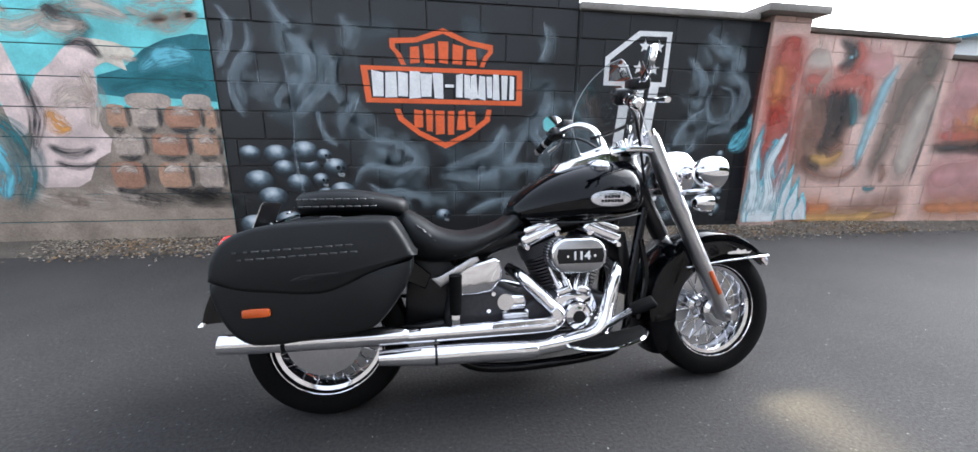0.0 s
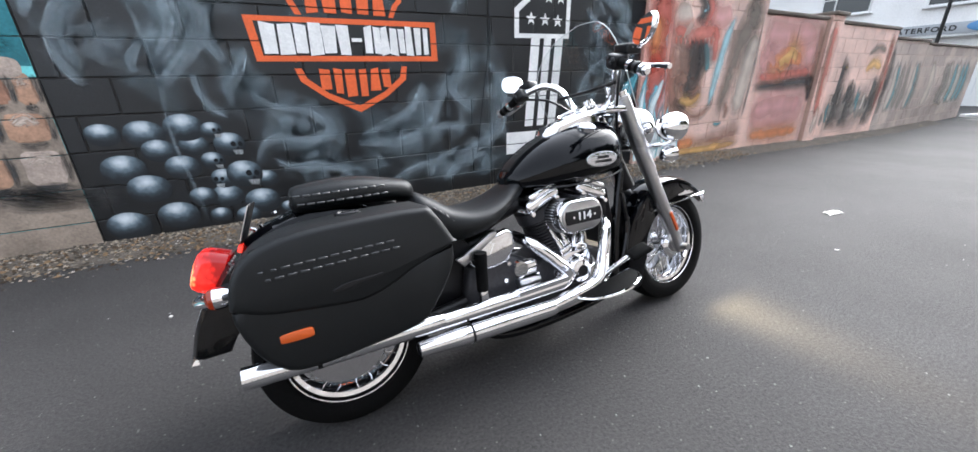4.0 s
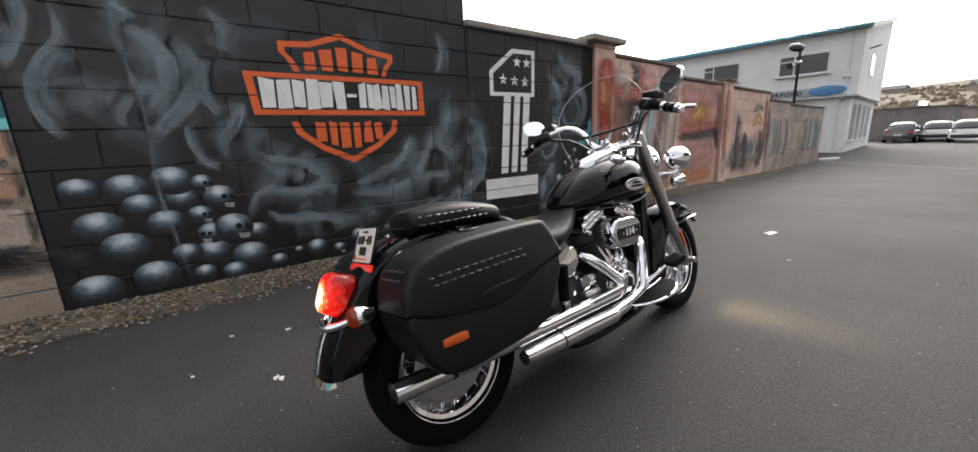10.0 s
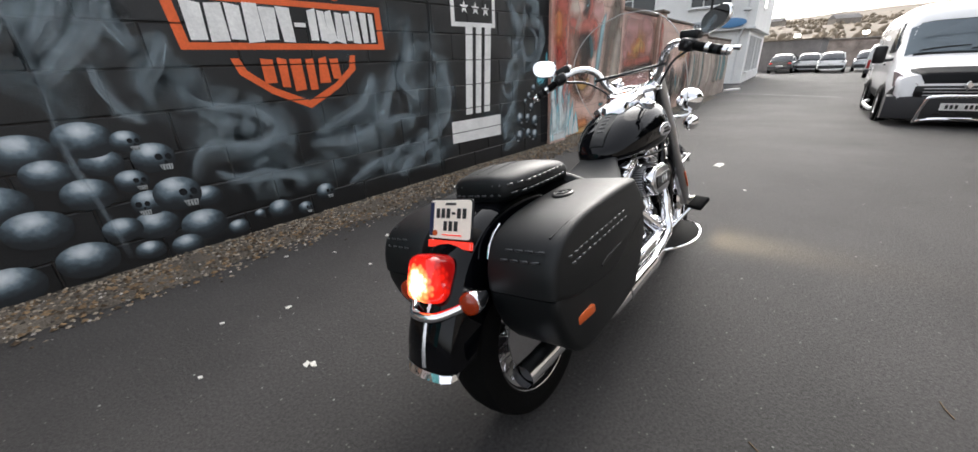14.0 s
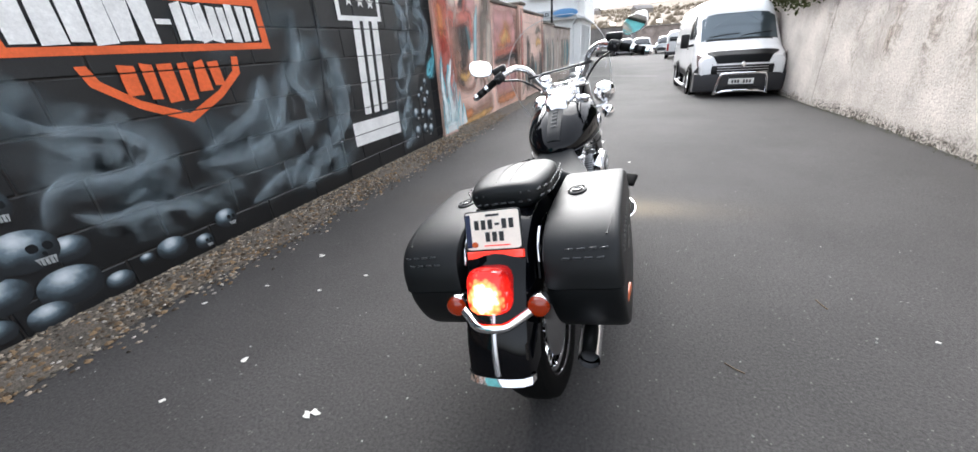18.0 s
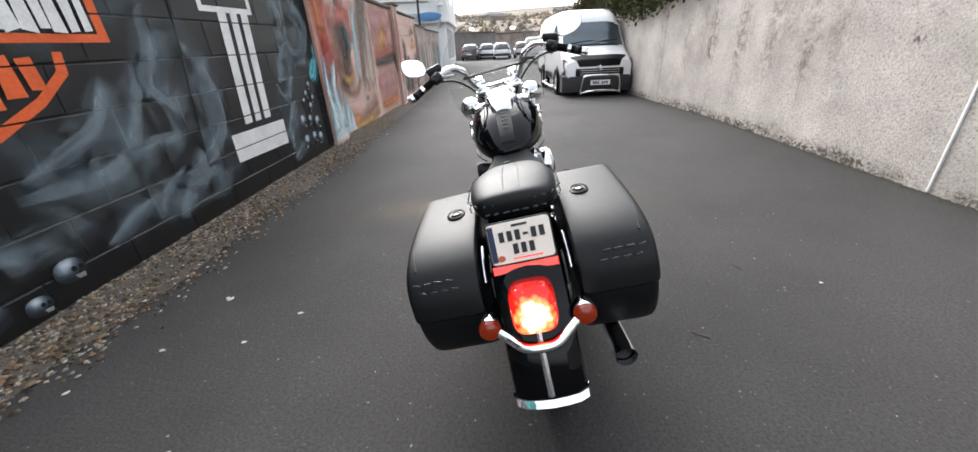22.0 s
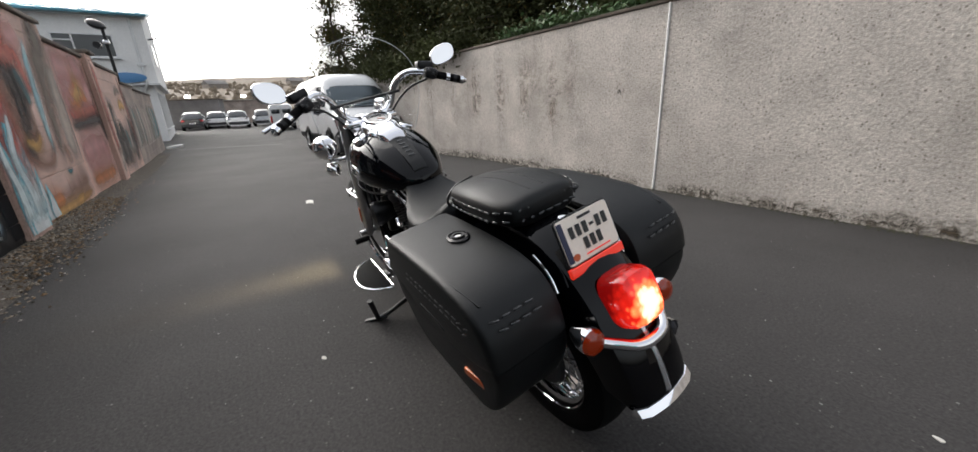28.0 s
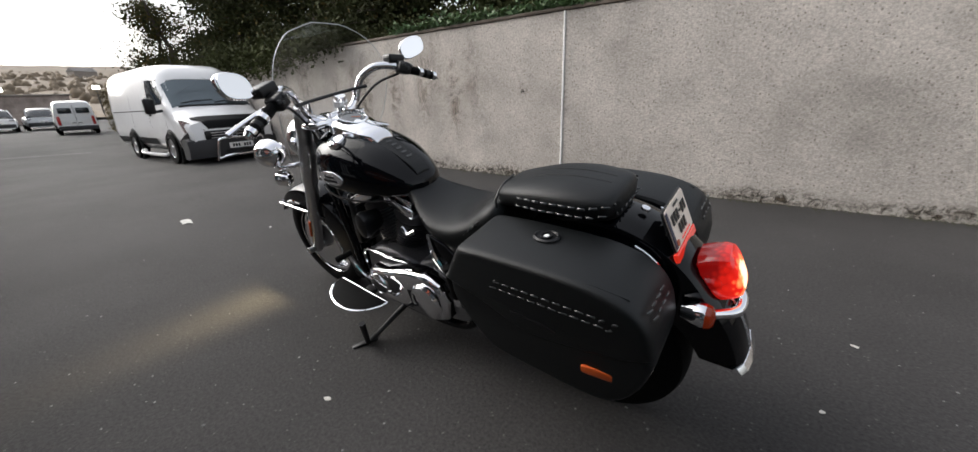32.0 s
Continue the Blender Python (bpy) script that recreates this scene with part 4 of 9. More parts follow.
bull = part("bull_bar", tube([(-0.12, 0.46, 0.08), (-0.17, 0.40, 0.40), (-0.18, 0.30, 0.455), (-0.18, 0, 0.46), (-0.18, -0.30, 0.455), (-0.17, -0.40, 0.40), (-0.12, -0.46, 0.08)], 0.026, 12), M["chrome"], van, "chrome tubular bull bar")
part("lower_tube", tube([(-0.12, 0.46, 0.09), (-0.19, 0.3, 0.14), (-0.20, 0, 0.15), (-0.19, -0.3, 0.14), (-0.12, -0.46, 0.09)], 0.026, 10), M["chrome"], bull)
bars_plate(van, pose(-0.19, 0.02, 0.32), 0.44, 0.10)
for k in range(5):
    part("bumper_slot", moved(box(0.02, 0.08, 0.035, 0.008, 1), pose(-0.085, -0.24 + 0.12 * k, 0.22)), M["ink"], van)
for y in (0.45, -0.45):
    part("rear_lamp", moved(box(0.03, 0.09, 0.4, 0.01, 1), pose(4.765, y * 1.6, 0.9)), M["tail_red"], van)
part("aerial", tube([(1.45, 0.3, 1.80), (1.55, 0.3, 1.98)], 0.006, 6), M["satin_black"], van)


def parked_car(label, mat, m, rear=True, glass_mat=None):
    """A far hatchback or saloon, its near end at the origin, running away along x."""
    ob = thing("car", label, "car", m, group="cars parked in a row")
    h = Hull([(0.0, 0.60, 0.70), (0.06, 0.80, 0.78), (0.35, 0.93, 0.84), (3.1, 0.92, 0.85), (3.7, 0.80, 0.82), (4.05, 0.62, 0.72)], 0.2, 0.05, 4.5)
    cab = Hull([(0.18, 0.94, 0.74), (0.55, 1.30, 0.74), (0.85, 1.42, 0.74), (1.9, 1.44, 0.74), (2.5, 1.28, 0.74), (3.15, 0.92, 0.76)], 0.7, 0.28, 4.0)
    part("body", h.body(24), mat, ob)
    part("cabin_glass", cab.body(24), M["dark_glass"], ob, "dark windows")
    part("roof", cab.top_patch(steps(0.62, 2.2, 6), lambda x: 0.56, 0.005), mat, ob)
    for s in (1, -1):
        part("rear_lamp", moved(box(0.06, 0.22, 0.12, 0.02, 1), pose(0.03, s * 0.62, 0.74)), M["tail_red"] if rear else M["badge"], ob)
        part("pillar", tube([(0.30, s * 0.70, 0.95), (0.62, s * 0.62, 1.34)], 0.035, 6), mat, ob)
        for x in (0.75, 3.2):
            car_wheel(ob, x, s * 0.76, 0.31, 0.19, s, M["steel"])
    part("bumper", moved(box(0.12, 1.45, 0.24, 0.05, 2), pose(0.03, 0, 0.40)), M["dark_plastic"], ob)
    bars_plate(ob, pose(-0.035, 0, 0.55), 0.42, 0.10)
    return ob


parked_car("black hatchback parked tail-on by the grey shed", M["car_black"], pose(37.0, 6.65, ground_z(37.0), 0, 0, -4))
parked_car("white saloon car parked in the far row", M["van_white"], pose(39.0, 5.0, ground_z(39.0), 0, 0, 3), False)
parked_car("white hatchback parked in the far row", M["van_white"], pose(36.5, 3.5, ground_z(36.5), 0, 0, 2), False)
parked_car("silver car parked beside the small white van", M["car_silver"], pose(37.5, 1.5, ground_z(37.5), 0, 0, 0), False)

van2 = thing("small_van", "small white van parked tail-on beside the hedge", "van", pose(26.5, 1.05, ground_z(26.5), 0, 0, -3))
h2 = Hull([(0.0, 1.40, 0.66), (0.05, 1.58, 0.72), (0.2, 1.66, 0.75), (2.6, 1.66, 0.76), (3.2, 1.35, 0.76), (3.5, 0.95, 0.74), (4.1, 0.7, 0.68)], 0.22, 0.12, 6)
part("body", h2.body(28), M["van_white"], van2)
for y in (0.32, -0.32):
    part("rear_window", moved(box(0.02, 0.48, 0.26, 0.03, 2), pose(-0.008, y, 1.18)), M["dark_glass"], van2, "dark rear door window")
part("door_seam", moved(box(0.012, 0.014, 1.1), pose(-0.004, 0, 0.9)), M["joint"], van2)
part("bumper", moved(box(0.10, 1.42, 0.2, 0.04, 2), pose(-0.02, 0, 0.34)), M["dark_plastic"], van2)
for s in (1, -1):
    part("rear_lamp", moved(box(0.04, 0.12, 0.42, 0.02, 2), pose(-0.005, s * 0.62, 0.70)), M["tail_red"], van2, "red rear lamp cluster")
    for x in (0.7, 3.3):
        car_wheel(van2, x, s * 0.68, 0.30, 0.18, s, M["steel"])
bars_plate(van2, pose(-0.03, 0, 0.60), 0.46, 0.10)

# ---------------------------------------------------------------- building at the end of the mural wall
BX, BY = 22.0, 6.35
house = thing("building", "cream two-storey commercial building with a blue sheet roof", "building", Matrix.Translation((BX, BY, ground_z(BX))) @ Matrix.Rotation(radians(4.5), 4, "Z"))
LEN, DEEP, EAVE, RIDGE, LEDGE = 20.0, 10.5, 5.48, 7.4, 2.62
up = slab([(0, LEDGE), (0, EAVE), (DEEP, RIDGE), (DEEP, LEDGE)], LEN, "y")
part("upper_wall", up, M["building"], house, "smooth cream upper storey", smooth=False)
part("lower_wall", moved(box(DEEP - 0.5, LEN - 0.4, LEDGE - 0.01, at=((DEEP + 0.1) / 2, LEN / 2, LEDGE / 2)), Matrix.Identity(4)), M["building"], house, smooth=False)
slope = math.atan2(RIDGE - EAVE, DEEP)
roof = part("roof", moved(box(math.hypot(DEEP, RIDGE - EAVE) + 0.5, LEN + 0.5, 0.10, at=(5.25, LEN / 2, 0.06)), pose(-0.15, 0, EAVE + 0.01, 0, -math.degrees(slope), 0)), M["roof_blue"], house, "pale blue metal roof sheets", smooth=False)
for k in range(34):
    part("rib", moved(box(10.9, 0.05, 0.035, at=(5.25, k * 0.6 + 0.1, 0.125)), pose(-0.15, 0, EAVE + 0.01, 0, -math.degrees(slope), 0)), M["roof_blue"], roof, smooth=False)
for y0 in (1.6, 6.8, 12.0, 17.0):
    part("rooflight", moved(box(3.2, 1.0, 0.02, at=(5.0, y0, 0.15)), pose(-0.15, 0, EAVE + 0.01, 0, -math.degrees(slope), 0)), M["dark_glass"] if y0 in (1.6, 6.8) else M["white"], roof, "flat rooflight sheet", smooth=False)
part("gutter", moved(box(0.14, LEN + 0.4, 0.12, 0.03, 2), pose(-0.09, LEN / 2, EAVE - 0.03)), M["white"], house)
part("verge_board", moved(box(math.hypot(DEEP, RIDGE - EAVE) + 0.4, 0.05, 0.22, at=(5.25, -0.14, 0.0)), pose(-0.1, 0, EAVE + 0.01, 0, -math.degrees(slope), 0)), M["white"], house, "white verge board", smooth=False)
part("ledge", moved(box(DEEP + 0.1, LEN + 0.1, 0.09, 0.01, 1), pose(DEEP / 2 - 0.02, LEN / 2 - 0.02, LEDGE + 0.02)), M["white"], house)
for x, y, z0, z1 in ((-0.06, 0.42, LEDGE, EAVE - 0.05), (0.28, 0.62, 0, LEDGE)):
    part("downpipe", tube([(x, y, z0), (x, y, z1)], 0.055, 10), M["white"], house, "white plastic downpipe")
part("pipe_bend", tube([(-0.06, 0.42, LEDGE + 0.25), (-0.08, 0.42, LEDGE + 0.05), (0.10, 0.52, LEDGE - 0.1), (0.28, 0.62, LEDGE - 0.3)], 0.055, 10), M["white"], house)
part("wall_box", moved(box(0.14, 0.30, 0.12, 0.02, 1), pose(-0.08, 0.42, LEDGE + 0.85)), M["white"], house)


def upper_window(y0, y1, z0, z1, lights, x=-0.02):
    w = part("window", moved(box(0.06, y1 - y0, z1 - z0), pose(x + 0.02, (y0 + y1) / 2, (z0 + z1) / 2)), M["dark_glass"], house, "dark glazed window with white frames", smooth=False)
    cuts = [y0] + [y0 + (y1 - y0) * q for q in lights] + [y1]
    for a in cuts:
        part("frame", moved(box(0.09, 0.06, z1 - z0 + 0.05, 0.008, 1), pose(x, a, (z0 + z1) / 2)), M["white"], w)
    for z in (z0, z1):
        part("frame", moved(box(0.09, y1 - y0 + 0.05, 0.06, 0.008, 1), pose(x, (y0 + y1) / 2, z)), M["white"], w)
    part("transom", moved(box(0.09, cuts[-1] - cuts[-2], 0.05, 0.008, 1), pose(x - 0.004, (cuts[-1] + cuts[-2]) / 2, z1 - (z1 - z0) * 0.28)), M["white"], w)
    part("sill", moved(box(0.20, y1 - y0 + 0.24, 0.06, 0.01, 1), pose(x - 0.06, (y0 + y1) / 2, z0 - 0.06)), M["white"], w)


upper_window(1.15, 3.05, 3.78, 4.68, (0.68,))
upper_window(4.85, 6.6, 3.85, 4.75, (0.72,))
upper_window(9.0, 11.0, 3.85, 4.75, (0.7,))
upper_window(13.5, 15.5, 3.85, 4.75, (0.7,))
for k, y in enumerate((1.1, 3.3)):
    w = part("window", moved(box(0.05, 0.85, 1.75), pose(0.33, y + 0.4, 1.35)), M["dark_glass"], house, "tall dark ground-floor window", smooth=False)
    for d in (-0.45, 0.45):
        part("frame", moved(box(0.08, 0.06, 1.85, 0.006, 1), pose(0.31, y + 0.4 + d, 1.35)), M["white"], w)
for k, x in enumerate((1.7, 3.5, 5.6, 7.6)):
    w = part("window", moved(box(1.1, 0.05, 1.7), pose(x, 0.21, 1.42)), M["dark_glass"], house, "tall dark ground-floor window", smooth=False)
    for d in (-0.56, 0.0, 0.56):
        part("frame", moved(box(0.06, 0.08, 1.8, 0.006, 1), pose(x + d, 0.19, 1.42)), M["white"], w)
    part("sill", moved(box(1.35, 0.16, 0.07, 0.01, 1), pose(x, 0.15, 0.52)), M["white"], w)
w = part("window", moved(box(1.2, 0.05, 1.1), pose(3.6, -0.005, 4.2)), M["white"], house, "white framed side window", smooth=False)
for d in (-0.3, 0.3):
    part("pane", moved(box(0.5, 0.02, 0.95, 0.004, 1), pose(3.6 + d, -0.035, 4.2)), M["mirror"], w)
part("lamp_bracket", tube([(1.6, 0, 4.75), (1.6, -0.4, 4.85)], 0.03, 8), M["dark_plastic"], house)

sign = part("sign_board", moved(slab([(0.9, 2.66), (4.6, 2.74), (4.6, 3.06), (0.9, 3.10)], 0.05, "x", 0.006), pose(-0.10, 0, 0)), M["sign_grey"], house, "long grey fascia sign with dark lettering")
part("sign_oval", moved(slab(oval(1.05, 2.92, 0.70, 0.22, 32), 0.07, "x", 0.01), pose(-0.14, 0, 0)), M["sign_blue"], sign, "blue oval panel on the sign")
part("sign_shield", moved(slab([(4.55, 2.78), (4.75, 2.95), (4.65, 3.12), (4.35, 3.12), (4.28, 2.95), (4.45, 2.78)], 0.03, "x", 0.004), pose(-0.135, 0, 0)), M["ink"], sign)
fc = bpy.data.curves.new("town_name", "FONT")
fc.body, fc.size, fc.extrude, fc.space_character, fc.offset = "WATERFORD", 0.26, 0.006, 1.25, 0.008
tmp = bpy.data.objects.new("tmp", fc)
scene.collection.objects.link(tmp)
bpy.context.view_layer.update()
me = bpy.data.meshes.new_from_object(tmp.evaluated_get(bpy.context.evaluated_depsgraph_get()))
bpy.data.objects.remove(tmp)
wid = max(v.co.x for v in me.vertices)
me.transform(Matrix.Translation((-0.112, 4.05, 2.80)) @ Matrix(((0, 0, -1, 0), (-1, 0, 0, 0), (0, 1, 0, 0), (0, 0, 0, 1))) @ Matrix.Scale(2.05 / wid, 4, (1, 0, 0)))
me.materials.append(M["ink"])
lt = new("lettering", me)
lt.parent = sign
tagged(lt, "dark capital letters of the town name")

# lamp post behind the wall
post = thing("lamp_post", "slim black lamp post with a round head behind the wall", "street lamp", pose(13.6, 6.32, ground_z(13.6)))
part("pole", tube([(0, 0, 0), (0, 0, 1.6), (0, 0, 3.62)], [0.055, 0.045, 0.038], 12), M["satin_black"], post)
part("base", lathe([(0, 0.10), (0.25, 0.09), (0.30, 0.06)], 16, "z"), M["satin_black"], post)
part("lamp_head", moved(lathe([(-0.05, 0.03), (-0.045, 0.17), (-0.01, 0.215), (0.05, 0.205), (0.10, 0.12), (0.115, 0.02)], 28, "z"), pose(-0.05, 0.10, 3.72, 22, -30, 0)), M["satin_black"], post, "round tilted black lamp head")
part("lens", moved(lathe([(-0.064, 0.01), (-0.062, 0.14), (-0.05, 0.15)], 28, "z"), pose(-0.05, 0.10, 3.72, 22, -30, 0)), M["badge"], post)
part("collar", moved(box(0.10, 0.16, 0.10, 0.02, 2), pose(-0.03, 0, 3.27)), M["badge"], post)
part("sensor", moved(lathe([(-0.08, 0.01), (-0.08, 0.09), (0.08, 0.09), (0.08, 0.01)], 20, "x"), pose(-0.06, 0.20, 3.18)), M["satin_black"], post)

# things on the road beyond
kerb = part("kerb_stone", box(0.9, 0.16, 0.10, 0.02, 2), M["white_paint"])
kerb.matrix_world = pose(16.3, 5.75, ground_z(16.3) + 0.04, 0, 0, -20)
tagged(kerb, "short white painted kerb stone at the wall end", "kerb")
bm = bmesh.new()
rows = []
for k in range(25):
    u = k / 24
    x, y = 13.4 + 1.6 * u + 0.05 * noise.noise((k * 0.7, 0, 0)), 2.3 + 3.3 * u
    h = 0.10 + 0.05 * noise.noise((k * 1.1, 4, 0))
    rows.append([bm.verts.new((x - h, y, ground_z(x - h) + 0.004)), bm.verts.new((x + h, y, ground_z(x + h) + 0.004))])
for a, b in zip(rows, rows[1:]):
    bm.faces.new((a[0], a[1], b[1], b[0]))
tagged(part("road_marking", bm, M["road_line"], smooth=False), "worn white line painted across the lane", "road marking", kind="structure")
shed = thing("shed", "low dark grey sheet-metal shed behind the cars", "shed", pose(43.5, 8.2, ground_z(43.5), 0, 0, -6))
part("wall", box(3.0, 7.0, 2.5, at=(1.5, 0, 1.25)), M["shed"], shed, smooth=False)
part("roof", box(3.3, 7.3, 0.10, 0.02, 1, at=(1.5, 0, 2.56)), M["dark_concrete"], shed)
for k in range(12):
    part("rib", box(0.03, 0.04, 2.4, at=(-0.012, -3.2 + k * 0.58, 1.22)), M["shed"], shed, smooth=False)
shed2 = thing("shed", "pale low flat-roofed shed in the distance", "shed", pose(56, 2.5, ground_z(56), 0, 0, 4))
part("wall", box(4.0, 9.0, 2.6, at=(2, 0, 1.3)), M["grey_block"], shed2, smooth=False)
part("roof", box(4.4, 9.4, 0.12, 0.02, 1, at=(2, 0, 2.67)), M["concrete"], shed2)

# ---------------------------------------------------------------- hill and far ground
bm = bmesh.new()
hr = []
for i in range(46):
    x = 62 + i * 8
    row = []
    for j in range(80):
        y = -330 + j * 9
        k = max(0.0, min(1.0, (x - 62) / 240))
        z = -0.2 + 19 * k ** 1.15 + 3.5 * k * noise.noise((x * 0.012, y * 0.012, 0)) + 1.6 * min(1, k * 5) * abs(noise.noise((x * 0.09, y * 0.09, 3))) + 0.9 * min(1, k * 5) * noise.noise((x * 0.3, y * 0.3, 7))
        row.append(bm.verts.new((x, y, z)))
    hr.append(row)
for a, b in zip(hr, hr[1:]):
    for j in range(79):
        bm.faces.new((a[j], b[j], b[j + 1], a[j + 1]))
tagged(part("hillside", bm, M["hill"]), "far brown and olive wooded hillside in haze", "hill", kind="structure")
rt = random.Random(21)
verts, faces = [], []
for _ in range(2600):
    x, y = rt.uniform(66, 260), rt.uniform(-120, 150)
    k = (x - 62) / 240
    z = -0.6 + 19 * k ** 1.15
    r = rt.uniform(0.45, 1.05)
    i = len(verts)
    for a in range(3):
        for c in range(7):
            th = TAU * c / 7 + a
            rr = r * (0.95, 1.1, 0.55)[a] * rt.uniform(0.75, 1.2)
            verts.append((x + rr * math.cos(th), y + rr * math.sin(th), z + (0.2, 1.1, 1.9)[a] * r * rt.uniform(0.85, 1.15)))
    for a in range(2):
        for c in range(7):
            d = (c + 1) % 7
            faces.append((i + a * 7 + c, i + a * 7 + d, i + a * 7 + 7 + d, i + a * 7 + 7 + c))
    faces.append(tuple(i + 14 + c for c in range(7)))
me = bpy.data.meshes.new("far_trees")
me.from_pydata(verts, [], faces)
me.materials.append(M["far_bush"])
me.shade_smooth()
tagged(new("far_trees", me), "scattered dark bushes and trees on the far hillside", "trees", kind="stuff")
for k, (x, y) in enumerate(((70, 9.0), (74, 2.0), (66, -5.5), (78, 17.0), (82, -12.0))):
    f = thing("floodlight", "tall floodlight with a lit white head", "floodlight", pose(x, y, 0), group="floodlights in the distance")
    part("mast", tube([(0, 0, 0), (0, 0, 3.1)], 0.07, 8), M["dark_plastic"], f)
    part("lamp", moved(box(0.2, 0.7, 0.4, 0.08, 2), pose(-0.1, 0, 3.2)), M["floodlight"], f, "glaring white lamp")
for k in range(7):
    x, y = rt.uniform(95, 240), rt.uniform(-60, 70)
    z = -0.2 + 19 * ((x - 62) / 240) ** 1.15
    f = thing("house", "small pale house on the far hillside", "house", pose(x, y, z, 0, 0, rt.uniform(-30, 30)), group="houses on the hill")
    part("wall", box(5, 7, 2.4, at=(0, 0, 1.1)), M["concrete"], f, smooth=False)
    part("roof", moved(slab([(-2.8, 0), (2.8, 0), (0, 1.5)], 7.4, "y"), pose(0, -3.7, 2.2)), M["shed"], f, smooth=False)


# ---------------------------------------------------------------- trees and plants
def leaves(n, place, size, rng, droop=0.3):
    """Loose leaves, each a folded pair of triangles with a turn of its own."""
    verts, faces = [], []
    for _ in range(n):
        p = Vector(place())
        s = size * rng.uniform(0.6, 1.3)
        d = Vector((rng.gauss(0, 1), rng.gauss(0, 1), rng.gauss(-droop, 0.7))).normalized()
        e = d.cross(Vector((rng.gauss(0, 1), rng.gauss(0, 1), rng.gauss(0, 1)))).normalized()
        i = len(verts)
        verts += [p - d * s * 0.5, p + e * s * 0.28, p + d * s * 0.5, p - e * s * 0.28 + d.cross(e) * s * 0.1]
        faces += [(i, i + 1, i + 2), (i, i + 2, i + 3)]
    return verts, faces


def leaf_mesh(name, vf, mat, parent=None):
    me = bpy.data.meshes.new(name)
    me.from_pydata([tuple(v) for v in vf[0]], [], vf[1])
    me.materials.append(mat)
    ob = new(name, me)
    ob.parent = parent
    return ob


def tree(label, m, height, spread, n, seed, dense=1.0, autumn=0.25):
    rng = random.Random(seed)
    ob = thing("tree", label, "tree", m, group="trees behind the grey wall")
    bend = [(rng.uniform(-0.2, 0.2) * k, rng.uniform(-0.15, 0.15) * k, height * 0.95 * k / 4) for k in range(5)]
    bend[0] = (0, 0, 0)
    part("trunk", tube(bend, [0.15, 0.12, 0.09, 0.055, 0.02], 9, 5), M["bark"], ob)
    tips, limbs = [], []
    for k in range(int(20 * dense) + 8):
        h = rng.uniform(0.14, 0.98)
        a = rng.uniform(0, TAU)
        r = spread * (1.05 - 0.55 * h) * rng.uniform(0.55, 1.1)
        z = height * 0.95 * h
        q = h * 4
        j = min(3, int(q))
        base = Vector(bend[j]).lerp(Vector(bend[j + 1]), q - j)
        tip = base + Vector((r * math.cos(a), r * math.sin(a), rng.uniform(0.05, 0.5) * r))
        mid = base.lerp(tip, 0.5) + Vector((0, 0, 0.12 * r))
        limbs.append(tube([base, mid, tip], [0.035, 0.02, 0.006], 5, 3))
        tips.append((base, mid, tip))
    part("branchwork", join(*limbs), M["bark"], ob)

    def place():
        b, c, t = rng.choice(tips)
        u = rng.uniform(0.15, 1.08)
        p = b.lerp(c, u * 2) if u < 0.5 else c.lerp(t, u * 2 - 1)
        s = 0.20 + 0.10 * u
        return p + Vector((rng.gauss(0, s), rng.gauss(0, s), rng.gauss(0, s * 0.8)))
    leaf_mesh("crown", leaves(n, place, 0.11, rng), M["leaf_dark"], ob)
    leaf_mesh("autumn_foliage", leaves(int(n * autumn), place, 0.10, rng), M["leaf_autumn"], ob)
    return ob


TREES = ((2.2, -1.9, 5.0, 1.5, 1), (4.3, -1.5, 5.4, 1.6, 2), (6.3, -2.0, 6.0, 1.7, 3), (8.3, -1.6, 6.2, 1.6, 4), (10.4, -1.9, 6.6, 1.7, 5), (12.6, -1.7, 6.8, 1.7, 6), (14.6, -1.9, 6.6, 1.6, 7), (16.8, -1.8, 6.4, 1.5, 8))
for x, y, h, s, k in TREES:
    tree("dense dark evergreen tree rising behind the grey wall", pose(x, y - 0.7, -0.1, 0, 0, 40 * k), h, s, 19000, k, 2.4, 0.10)
tree("thin autumn tree with sparse yellowing leaves", pose(19.2, -1.5, ground_z(19.2)), 6.6, 1.7, 5500, 31, 1.0, 0.6)
tree("thin autumn tree with sparse yellowing leaves", pose(21.4, -1.9, ground_z(21.4)), 6.0, 1.6, 4200, 32, 0.9, 0.6)
for x, y, h, s, k in ((3.2, -3.4, 6.2, 2.0, 11), (7.4, -3.6, 7.0, 2.2, 12), (11.5, -3.8, 7.6, 2.2, 13), (15.6, -3.8, 7.4, 2.0, 14)):
    tree("tall dark evergreen tree further behind the wall", pose(x, y, -0.1, 0, 0, 30 * k), h, s, 17000, k, 2.6, 0.05)

rh = random.Random(8)
hedge = thing("hedge", "clipped brown-green hedge past the van", "hedge", pose(13.6, -0.45, ground_z(13.6)))
stems = [tube([(x, rh.uniform(-0.15, 0.15), 0), (x + rh.uniform(-0.2, 0.2), rh.uniform(-0.2, 0.2), 1.0), (x + rh.uniform(-0.3, 0.3), rh.uniform(-0.3, 0.3), 1.8)], [0.02, 0.015, 0.005], 5, 3) for x in steps(0.3, 11.7, 40)]
part("stemwork", join(*stems), M["bark"], hedge)


